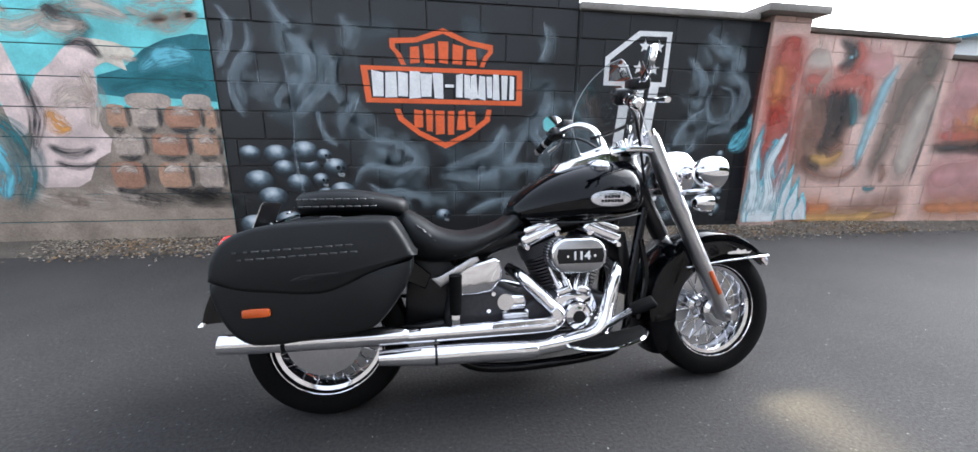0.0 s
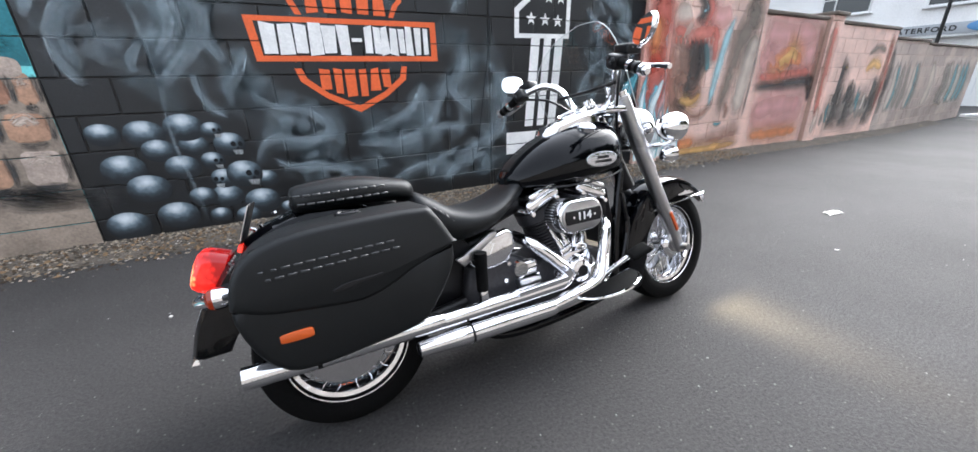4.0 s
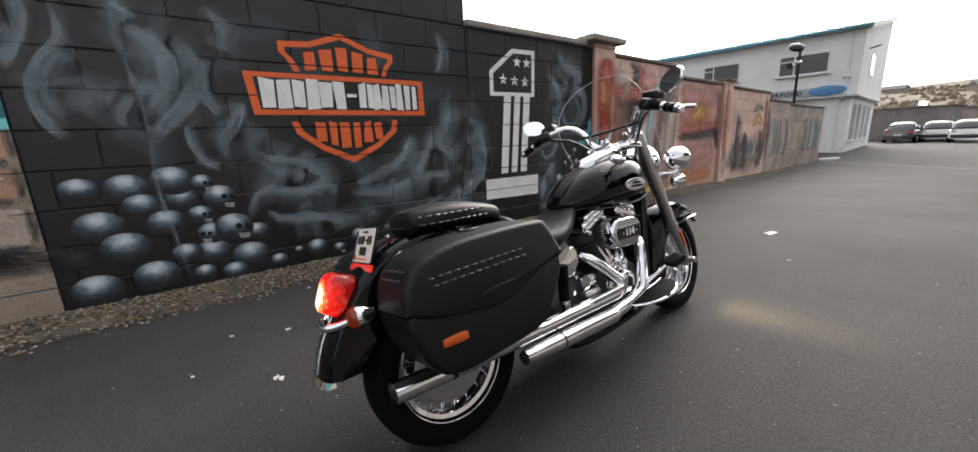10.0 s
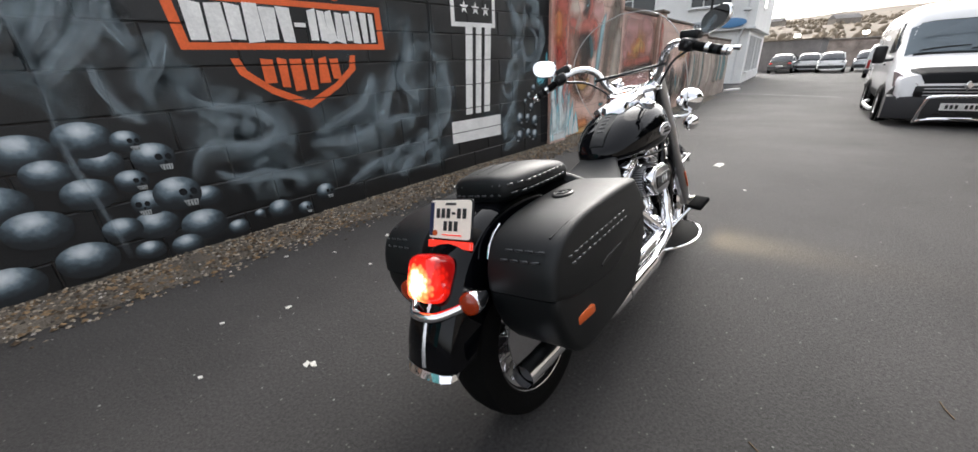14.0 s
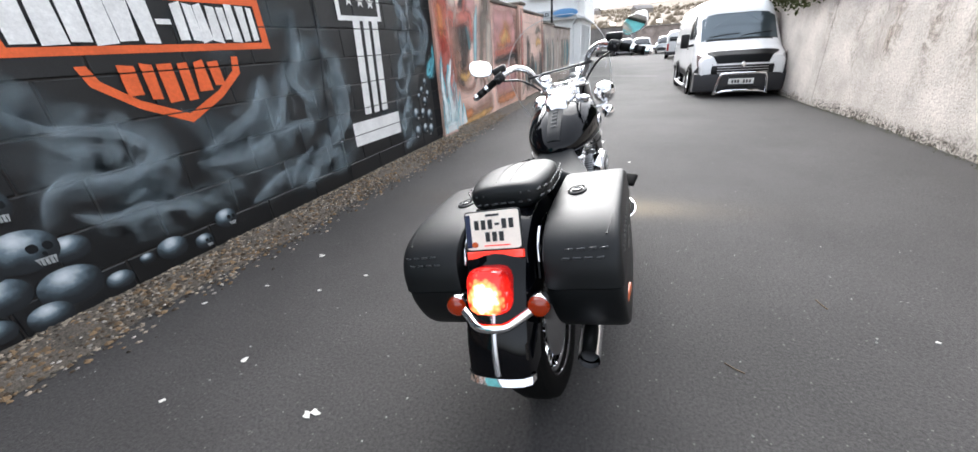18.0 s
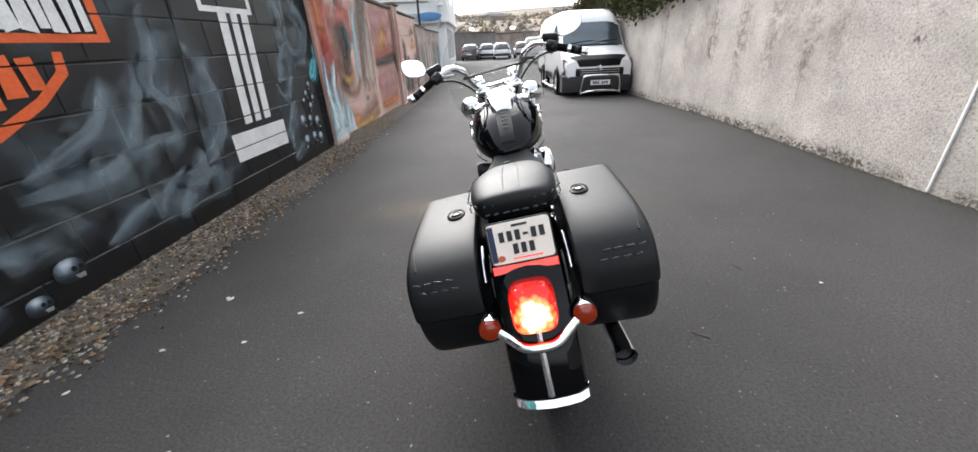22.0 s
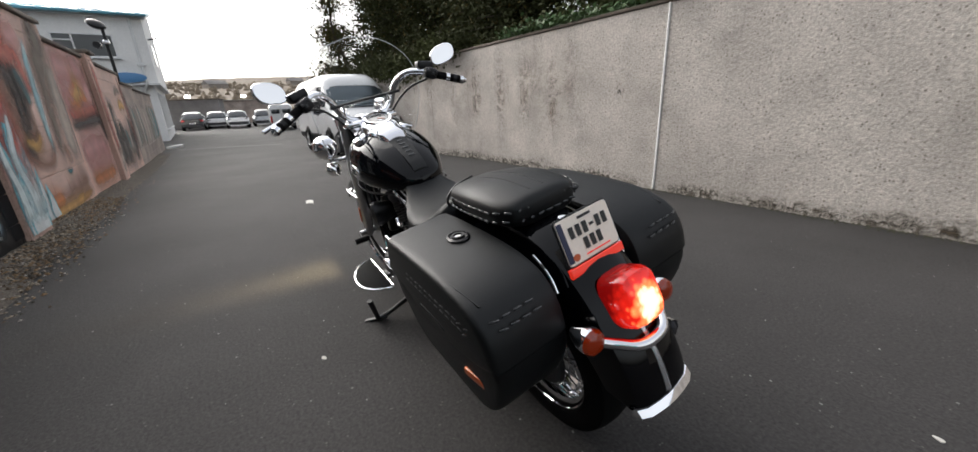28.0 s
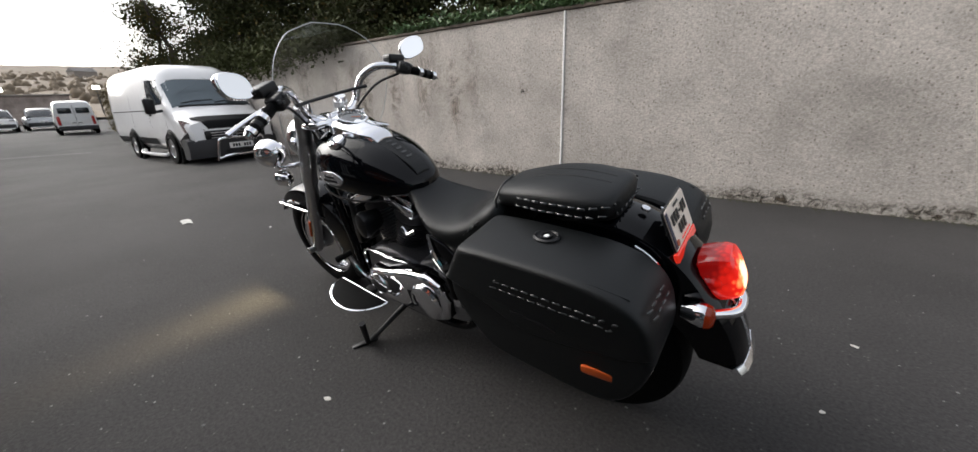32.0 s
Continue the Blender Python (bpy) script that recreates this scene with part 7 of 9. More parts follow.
def fender(cx, cz, r, a0, a1, half, skirt, steps=28, grow=0.0, thick=0.006, flare=0.0):
    """A rounded mudguard: a hoop of crowned sections with side skirts."""
    bm, loops = bmesh.new(), []
    for i in range(steps + 1):
        u = i / steps
        a = radians(a0 + (a1 - a0) * u)
        rr = r + grow * max(0, u - 0.75) * 4 + flare * u
        s = skirt(u)
        sec = []
        outer = [(-half, -s), (-half, -0.035), (-half * 0.93, -0.016), (-half * 0.7, -0.005), (-half * 0.35, 0), (0, 0.002)]
        outer += [(-y, d) for y, d in outer[-2::-1]]
        inner = [(y * (1 - thick / half), d - (thick if abs(y) < half * 0.95 else 0)) for y, d in outer[::-1]]
        for y, d in outer + inner:
            q = rr + d
            sec.append((cx + q * math.cos(a), y, cz + q * math.sin(a)))
        loops.append(sec)
    return rings(bm, loops)


rear_fender = part("rear_fender", fender(0.07, 0.385, 0.348, 56, 182.5, 0.092, lambda u: 0.10 + 0.05 * math.sin(u * math.pi), grow=0.046), M["gloss_black"], bike, "gloss black rear mudguard")
part("trim_strip", fender(0.07, 0.385, 0.3515, 152, 180.5, 0.016, lambda u: 0.003, 14, 0.0, 0.002, 0.043), M["badge"], rear_fender)
tip = fender(0.07, 0.385, 0.394, 181.7, 183.8, 0.096, lambda u: 0.024 + 0.012 * u, 8, 0.0, 0.006, 0.012)
part("chrome_tip", tip, M["chrome"], rear_fender, "bright chrome fender tip")
front_fender = part("front_fender", moved(fender(1.605, 0.290, 0.330, 210, 40, 0.088, lambda u: 0.13 - 0.075 * max(0, (u - 0.55) / 0.45) if u > 0.12 else 0.05 + 0.6 * u), STEER), M["gloss_black"], bike, "gloss black deep front mudguard")
part("chrome_tip", moved(fender(1.605, 0.290, 0.334, 44, 37, 0.092, lambda u: 0.045, 8), STEER), M["chrome"], front_fender)
for s in (-1, 1):
    part("fender_rail", moved(tube([(1.45, s * 0.092, 0.475), (1.60, s * 0.093, 0.492), (1.72, s * 0.093, 0.50), (1.855, s * 0.085, 0.505)], [0.003, 0.005, 0.006, 0.005], 8), STEER), M["chrome"], front_fender)
    em = slab([(1.655, 0.506), (1.70, 0.512), (1.705, 0.522), (1.72, 0.512), (1.745, 0.516), (1.75, 0.505), (1.77, 0.507), (1.765, 0.499), (1.70, 0.498), (1.66, 0.499)], 0.004, "y")
    part("emblem", moved(em, STEER @ Matrix.Translation((-0.01, s * 0.090 - 0.002, 0.022))), M["chrome"], front_fender)

# fork, lamps and bars (built straight ahead, then turned with the steering)
for s, side in ((-1, "right"), (1, "left")):
    up = steer("fork_cover", tube([(1.288, s * 0.098, 0.995), (1.352, s * 0.098, 0.845), (1.43, s * 0.098, 0.672)], [0.030, 0.033, 0.034], 20), M["steel"], label="smooth grey metal fork cover")
    steer("fork_slider", tube([(1.427, s * 0.098, 0.678), (1.52, s * 0.098, 0.48), (1.61, s * 0.098, 0.295), (1.63, s * 0.098, 0.255)], [0.030, 0.031, 0.028, 0.020], 18), M["steel"])
    refl = box(0.018, 0.010, 0.105, 0.006, 3)
    steer("fork_reflector", moved(refl, Matrix.Translation((1.552, s * 0.130, 0.415)) @ pose(0, 0, 0, 0, -26, 0)), M["orange"], label="long amber reflector")
    steer("fork_cap", tube([(1.280, s * 0.098, 1.015), (1.288, s * 0.098, 0.99)], 0.024, 16), M["chrome"])
    # passing lamps and turn signals on their bracket
    lamp = steer("passing_lamp", moved(lathe([(-0.062, 0.004), (-0.058, 0.022), (-0.04, 0.045), (-0.01, 0.059), (0.02, 0.063), (0.03, 0.061), (0.032, 0.055)], 36, "x"), Matrix.Translation((1.47, s * 0.190, 0.845)) @ pose(0, 0, 0, 0, 3, 0)), M["chrome"], label="round chrome passing lamp")
    part("lens", moved(lathe([(0.0325, 0.004), (0.036, 0.03), (0.033, 0.054)], 32, "x"), STEER @ Matrix.Translation((1.47, s * 0.190, 0.845))), M["white"], lamp)
    steer("lamp_bracket", tube([(1.42, s * 0.08, 0.775), (1.42, s * 0.14, 0.775), (1.45, s * 0.19, 0.78), (1.46, s * 0.19, 0.80)], 0.010, 12), M["chrome"])
    sig = steer("turn_signal", moved(lathe([(-0.045, 0.004), (-0.04, 0.018), (-0.015, 0.033), (0.02, 0.036), (0.024, 0.032)], 28, "x"), Matrix.Translation((1.44, s * 0.195, 0.732))), M["chrome"])
    part("lens", moved(lathe([(0.0235, 0.004), (0.03, 0.02), (0.024, 0.031)], 24, "x"), STEER @ Matrix.Translation((1.44, s * 0.195, 0.732))), M["orange"], sig)
    # mirrors
    my = s * 0.389
    face = oval(0, 0, 0.060, 0.042, 32, 2.6)
    face = [(u, v + 0.010 * u * s / 0.06 - 0.16 * max(0, -u * s) * 0.3) for u, v in face]
    shell = slab(face, 0.018, "x", 0.007, 3)
    mir = steer("mirror", moved(shell, Matrix.Translation((1.072, my, 1.150)) @ pose(0, 0, 0, 0, 7 if s > 0 else 10, s * 21)), M["chrome"], label="rounded chrome mirror")
    part("mirror_glass", moved(slab([(u * 0.93, v * 0.93) for u, v in face], 0.002, "x"), STEER @ Matrix.Translation((1.070, my, 1.150)) @ pose(0, 0, 0, 0, 7 if s > 0 else 10, s * 21) @ Matrix.Translation((-0.0015, 0, 0))), M["mirror"], mir, smooth=False)
    part("mirror_stem", moved(tube([(1.085, my - s * 0.045, 1.125), (1.10, s * 0.305, 1.10), (1.09, s * 0.295, 1.075)], 0.005, 10), STEER), M["chrome"], mir)
    # grip, switch box and lever
    a, b = Vector((1.050, s * 0.312, 1.070)), Vector((1.014, s * 0.437, 1.014))
    d = b - a
    grip = steer("handgrip", tube([a, a + d * 0.3, a + d * 0.9, b], [0.017, 0.0175, 0.018, 0.014], 18), M["rubber"], label="black grip with chrome bands")
    for u in (0.38, 0.62, 0.86):
        part("grip_band", moved(tube([a + d * u, a + d * (u + 0.12)], 0.0188, 18), STEER), M["chrome"] if u != 0.62 else M["satin_black"], grip)
    part("grip_end", moved(tube([b, b + d * 0.08], [0.016, 0.010], 16), STEER), M["chrome"], grip)
    sw = steer("switch_housing", moved(box(0.06, 0.055, 0.05, 0.012, 3), Matrix.Translation(a - d * 0.16) @ pose(0, 0, 0, -s * 24, 0, s * 16)), M["satin_black"], label="black switch housing with buttons")
    for k in range(3):
        part("button", moved(box(0.012, 0.012, 0.012, 0.003, 2), STEER @ Matrix.Translation(a - d * (0.05 + 0.12 * k) + Vector((-0.033, 0, 0.008 - 0.012 * (k % 2))))), M["dark_plastic"], sw)
    res = steer("reservoir", moved(box(0.06, 0.075, 0.035, 0.008, 3), Matrix.Translation(a - d * 0.12 + Vector((0.05, 0, 0.042))) @ pose(0, 0, 0, -s * 12, 0, s * 10)), M["satin_black"])
    steer("lever", tube([a + Vector((0.045, -s * 0.02, 0.0)), a + d * 0.5 + Vector((0.075, 0, 0.004)), b + Vector((0.075, s * 0.03, 0.006))], [0.008, 0.007, 0.009], 10), M["chrome"], label="long chrome hand lever")
    steer("cable", tube([a - d * 0.2 + Vector((0.02, 0, -0.02)), (1.16, s * 0.20, 1.03), (1.24, s * 0.11, 0.93), (1.28, s * 0.07, 0.82)], 0.0055, 8), M["satin_black"])
steer("handlebar", tube([(1.05, 0.312, 1.07), (1.095, 0.265, 1.095), (1.142, 0.212, 1.102), (1.185, 0.16, 1.068), (1.205, 0.125, 1.0), (1.21, 0.08, 0.962), (1.212, 0, 0.955), (1.21, -0.08, 0.962), (1.205, -0.125, 1.0), (1.185, -0.16, 1.068), (1.142, -0.212, 1.102), (1.095, -0.265, 1.095), (1.05, -0.312, 1.07)], 0.0155, 18), M["chrome"], label="wide chrome handlebar")
steer("top_clamp", moved(slab([(1.17, -0.12), (1.22, -0.13), (1.29, -0.12), (1.32, -0.05), (1.32, 0.05), (1.29, 0.12), (1.22, 0.13), (1.17, 0.12), (1.15, 0.06), (1.15, -0.06)], 0.028, "z", 0.009, 3), Matrix.Translation((0, 0, 0.928))), M["chrome"])
for s in (-1, 1):
    steer("riser", tube([(1.215, s * 0.045, 0.94), (1.212, s * 0.045, 0.975)], 0.022, 16), M["chrome"])
nacelle = steer("headlamp", moved(lathe([(-0.10, 0.004), (-0.095, 0.05), (-0.06, 0.085), (0.0, 0.098), (0.03, 0.1), (0.04, 0.096), (0.042, 0.088)], 40, "x"), Matrix.Translation((1.45, 0, 0.855))), M["chrome"], label="large chrome headlamp bowl")
part("lens", moved(lathe([(0.0425, 0.004), (0.055, 0.04), (0.043, 0.087)], 36, "x"), STEER @ Matrix.Translation((1.45, 0, 0.855))), M["lamp_glass"], nacelle, "lit headlamp lens")
steer("fork_brace", box(0.06, 0.23, 0.035, 0.012, 3, at=(1.39, 0, 0.785)), M["chrome"])
steer("steering_neck", tube([(1.235, 0, 0.91), (1.40, 0, 0.60)], 0.035, 16), M["satin_black"])


def shield():
    """A bent clear sheet with a rounded top."""
    bm, rows = bmesh.new(), []
    nv, nu = 26, 24
    for j in range(nv + 1):
        v = j / nv
        z = 0.775 + 0.522 * v
        if v < 0.12:
            w = 0.17 + 0.5 * v
        elif v < 0.5:
            w = 0.23 + 0.03 * math.sin((v - 0.12) / 0.38 * math.pi / 2)
        else:
            w = 0.26 * math.sqrt(max(0.0, 1 - ((v - 0.5) / 0.5) ** 2.3))
        row = []
        for i in range(nu + 1):
            u = -1 + 2 * i / nu
            y = u * max(w, 0.01)
            x = 1.345 - 0.38 * v + 0.20 * v * v - 0.9 * y * y
            row.append(bm.verts.new((x, y, z)))
        rows.append(row)
    for a, b in zip(rows, rows[1:]):
        for i in range(nu):
            bm.faces.new((a[i], a[i + 1], b[i + 1], b[i]))
    return bm


sh = steer("windshield", shield(), M["shield"], label="clear rounded touring windshield")
sh.visible_shadow = False


def shield_point(y, v, off=0.004):
    return (1.345 - 0.38 * v + 0.20 * v * v - 0.9 * y * y - off, y, 0.775 + 0.522 * v)


part("shield_band", moved(tube([shield_point(y, 0.50) for y in (-0.17, -0.12, -0.06, 0, 0.06, 0.12, 0.17)], 0.007, 8), STEER), M["satin_black"], sh, "black shield brace")
for s in (-1, 1):
    part("shield_stay", moved(tube([shield_point(s * 0.11, 0.50, 0.008), shield_point(s * 0.11, 0.40, 0.008), (1.31, s * 0.098, 0.92)], 0.007, 8), STEER), M["chrome"], sh)
    # thin bright rim of the sheet
    edge = []
    for j in range(3, 26):
        v = j / 26
        w = 0.17 + 0.5 * v if v < 0.12 else (0.23 + 0.03 * math.sin((v - 0.12) / 0.38 * math.pi / 2) if v < 0.5 else 0.26 * math.sqrt(max(0.0, 1 - ((v - 0.5) / 0.5) ** 2.3)))
        edge.append(shield_point(s * max(w, 0.01), v, 0.0))
    edge.append(shield_point(0, 1.0, 0))
    part("shield_edge", moved(tube(edge, 0.0016, 6, 2), STEER), M["edge"], sh)


# tank
def tank():
    """Sections along x: centre height, half width, top and bottom."""
    sec = [  # x, half width, z bottom, z widest, z top
        (0.735, 0.035, 0.672, 0.690, 0.705), (0.76, 0.085, 0.655, 0.690, 0.735), (0.82, 0.125, 0.648, 0.70, 0.785),
        (0.90, 0.158, 0.646, 0.715, 0.832), (1.00, 0.178, 0.648, 0.725, 0.868), (1.10, 0.182, 0.655, 0.735, 0.888), (1.18, 0.168, 0.662, 0.742, 0.892),
        (1.225, 0.145, 0.675, 0.745, 0.885), (1.255, 0.11, 0.70, 0.75, 0.865), (1.265, 0.06, 0.73, 0.76, 0.83)]
    dense = smooth_line([(s[0], s[1], s[2]) for s in sec], 4)
    dense2 = smooth_line([(s[3], s[4], 0) for s in sec], 4)
    bm, loops = bmesh.new(), []
    for p, q in zip(dense, dense2):
        x, w, zb, zm, zt = p.x, p.y, p.z, q.x, q.y
        loop = []
        for k in range(36):
            c, s = math.cos(TAU * k / 36), math.sin(TAU * k / 36)
            y = w * math.copysign(abs(c) ** 0.8, c)
            z = zm + ((zt - zm) if s > 0 else (zm - zb)) * math.copysign(abs(s) ** (0.95 if s > 0 else 0.55), s)
            loop.append((x, y, z))
        loops.append(loop)
    return rings(bm, loops)


fuel_tank = cpart("fuel_tank", tank(), M["gloss_black"], bike, "gloss black teardrop fuel tank")
console = bmesh.new()
prof = [(0.925, 0.850, 0.040), (0.945, 0.876, 0.054), (1.00, 0.897, 0.062), (1.05, 0.912, 0.072), (1.10, 0.926, 0.082), (1.15, 0.931, 0.080), (1.19, 0.919, 0.062), (1.205, 0.897, 0.034)]
loops = []
for x, zt, w in prof:
    loops.append([(x, -w, zt - 0.05), (x, -w, zt - 0.018), (x, -w * 0.82, zt - 0.005), (x, -w * 0.4, zt), (x, 0, zt + 0.002), (x, w * 0.4, zt), (x, w * 0.82, zt - 0.005), (x, w, zt - 0.018), (x, w, zt - 0.05)])
console = cpart("tank_console", rings(console, loops), M["chrome"], bike, "chrome tank console")
GAUGE = pose(1.098, 0, 0.942, 0, -20, 0)
gauge = part("speedometer", moved(lathe([(-0.01, 0.064), (0.010, 0.063), (0.014, 0.060), (0.014, 0.054), (0.008, 0.052), (0.008, 0.002)], 44, "z"), GAUGE), M["chrome"], bike, "round speedometer with black dial and chrome ring")
part("dial", moved(lathe([(0.0085, 0.0516), (0.0088, 0.03), (0.0088, 0.001)], 40, "z"), GAUGE), M["dial"], gauge)
for k in range(17):
    a = radians(-130 + 260 * k / 16)
    tick = box(0.009, 0.0022, 0.0008)
    part("tick", moved(tick, GAUGE @ pose(0, 0, 0.0095) @ Matrix.Rotation(a, 4, "Z") @ pose(0.043, 0, 0)), M["white"], gauge, smooth=False)
part("needle", moved(box(0.036, 0.003, 0.0008), GAUGE @ pose(0, 0, 0.010) @ Matrix.Rotation(radians(-125), 4, "Z") @ pose(0.014, 0, 0)), M["orange"], gauge, smooth=False)
tank_strap = bmesh.new()
loops = []
for i in range(12):
    u = i / 11
    x = 0.752 + 0.195 * u
    zt = 0.728 + 0.122 * u ** 0.72
    w = 0.030 + 0.008 * u
    loops.append([(x, -w, zt - 0.012), (x, -w, zt + 0.003), (x, 0, zt + 0.007), (x, w, zt + 0.003), (x, w, zt - 0.012)])
strap = cpart("tank_strap", rings(tank_strap, loops), M["leather"], bike, "black leather tank strap with lacing")
for k in range(6):
    u = 0.3 + 0.6 * k / 5
    x, zt = 0.752 + 0.195 * u, 0.728 + 0.122 * u ** 0.72
    part("lace", moved(box(0.009, 0.026, 0.004, 0.0015, 1), pose(x, 0, zt + 0.0295, 0, -32, 0)), M["lace"], strap)
for s in (-1, 1):
    cap = part("filler_cap", moved(lathe([(-0.01, 0.036), (0.006, 0.036), (0.012, 0.031), (0.016, 0.016), (0.017, 0.002)], 32, "z"), pose(1.075, s * 0.112, 0.884, -s * 22, -4, 0)), M["chrome"], bike)
    bad = part("tank_badge", moved(slab(oval(0, 0, 0.078, 0.029, 36, 2.2), 0.008, "y", 0.003, 2), Matrix.Translation((1.085, s * 0.179 - 0.004, 0.757)) @ pose(0, 0, 0, 0, 0, -s * 1)), M["badge"], bike, "oval silver tank badge")
    for row, (zz, n) in enumerate(((0.764, 5), (0.749, 7))):
        for k in range(n):
            part("badge_bar", moved(box(0.0085, 0.001, 0.010), Matrix.Translation((1.088 + (k - (n - 1) / 2) * 0.0125, s * 0.1845, zz))), M["satin_black"], bad, smooth=False)
    cpart("tank_trim", tube([(0.80, s * 0.122, 0.655), (0.95, s * 0.168, 0.652), (1.10, s * 0.178, 0.660), (1.22, s * 0.146, 0.678)], 0.004, 6), M["satin_black"], fuel_tank)

# seats
def cushion(sections, seg=28, power=3.0):
    bm, loops = bmesh.new(), []
    a = smooth_line([(s[0], s[1], s[2]) for s in sections], 4)
    b = smooth_line([(s[3], 0, 0) for s in sections], 4)
    for p, q in zip(a, b):
        zc, h = (p.z + q.x) / 2, (q.x - p.z) / 2
        loops.append([(p.x, y, z) for y, z in oval(0, zc, p.y, h, seg, power)])
    return rings(bm, loops)


rider_seat = cpart("rider_seat", cushion([(0.335, 0.10, 0.56, 0.70), (0.36, 0.135, 0.535, 0.71), (0.41, 0.150, 0.52, 0.685), (0.47, 0.160, 0.515, 0.645), (0.54, 0.168, 0.525, 0.625), (0.61, 0.160, 0.55, 0.628),
                                         (0.68, 0.130, 0.585, 0.648), (0.74, 0.095, 0.61, 0.682), (0.785, 0.075, 0.64, 0.715), (0.81, 0.05, 0.665, 0.722), (0.818, 0.02, 0.69, 0.715)]), M["leather"], bike, "black leather rider saddle")
pillion = cpart("pillion_seat", cushion([(-0.008, 0.05, 0.708, 0.755), (0.005, 0.098, 0.695, 0.772), (0.05, 0.122, 0.69, 0.780), (0.12, 0.129, 0.692, 0.786), (0.20, 0.124, 0.692, 0.782), (0.28, 0.108, 0.69, 0.768), (0.345, 0.088, 0.68, 0.752), (0.365, 0.05, 0.69, 0.73)], 28, 2.9), M["leather"], bike, "black leather passenger pad with laced sides")
cpart("seat_welt", tube([(0.345, 0.0, 0.758), (0.35, 0.06, 0.745), (0.352, 0.096, 0.715), (0.35, 0.10, 0.69)], 0.004, 6), M["satin_black"], pillion)
for s in (-1, 1):
    cpart("seam", tube([(0.03, s * 0.022, 0.7765), (0.12, s * 0.024, 0.7852), (0.20, s * 0.023, 0.7815), (0.26, s * 0.022, 0.7712)], 0.0022, 6), M["leather"], pillion)
lace = mesh_of(box(0.021, 0.004, 0.006, 0.0018, 1))
for s in (-1, 1):
    for row in range(2):
        for k in range(10):
            x = 0.012 + 0.026 * k + row * 0.008
            w = 0.1 + 0.036 * min(1, (x + 0.005) / 0.06) if x < 0.06 else 0.1365 - 0.16 * max(0, x - 0.16)  ** 1.3
            shared("lace", lace, M["lace"], pose(x, s * (w - 0.001), 0.770 - row * 0.024, 0, 0, -s * (10 if x > 0.2 else 0) + s * (24 if x < 0.04 else 0)), pillion)
        for k in range(6):
            u = k / 5
            x, z = 0.40 + 0.10 * u + row * 0.018, 0.672 - 0.085 * u - row * 0.012
            shared("lace", lace, M["lace"], pose(x, s * (0.147 + 0.012 * u), z, 0, 42, -s * 4), rider_seat)
for row in range(2):
    for k in range(7):
        y = (k - 3) * 0.026
        shared("lace", lace, M["lace"], pose(-0.004 - 0.006 * row + 0.9 * y * y, y, 0.770 - row * 0.026, 0, 0, 90 + y * 400), pillion)
cpart("seat_screw", moved(lathe([(0, 0.012), (0.006, 0.011), (0.008, 0.003)], 16, "z"), pose(-0.05, 0, 0.704, 0, -20, 0)), M["chrome"], bike)


# saddlebags
BAG_TOP = [(-0.168, 0.545), (-0.160, 0.598), (-0.137, 0.643), (-0.090, 0.675), (0.0, 0.697), (0.16, 0.706), (0.30, 0.706), (0.335, 0.692), (0.384, 0.608), (0.386, 0.594)]
BAG_SEAM = [(0.272, 0.552), (0.20, 0.518), (0.122, 0.495), (0.015, 0.502), (-0.10, 0.518)]
BAG_LOW = [(0.384, 0.588), (0.38, 0.54), (0.345, 0.475), (0.29, 0.405), (0.24, 0.378), (0.1, 0.362), (-0.01, 0.354), (-0.085, 0.366), (-0.142, 0.435), (-0.168, 0.54)]


def bag_shell(outline, y_in, y_out, puff=0.0, rise=0.03):
    cx = sum(p[0] for p in outline) / len(outline)
    cz = sum(p[1] for p in outline) / len(outline)
    bm, loops = bmesh.new(), []
    line = [(p.x, p.y) for p in smooth_line([(u, v, 0) for u, v in outline + outline[:1]], 3)[:-1]]
    for f, k in ((0.0, 0.90), (0.03, 0.97), (0.10, 1.0), (0.84, 1.0), (0.92, 0.99), (0.965, 0.965), (0.99, 0.925), (1.0, 0.86)):
        y = y_in + (y_out - y_in) * f
        loop = []
        for x, z in line:
            kk = k + puff if k > 0.94 else k
            px, pz = cx + (x - cx) * (1 - (1 - kk) * 0.55), cz + (z - cz) * (1 - (1 - kk) * 0.9)
            if z > 0.62:
                pz += rise * (z - 0.62) / 0.09 * (abs(y_out) - abs(y)) * 0.9
            loop.append((px, y, pz))
        loops.append(loop)
    return rings(bm, loops)


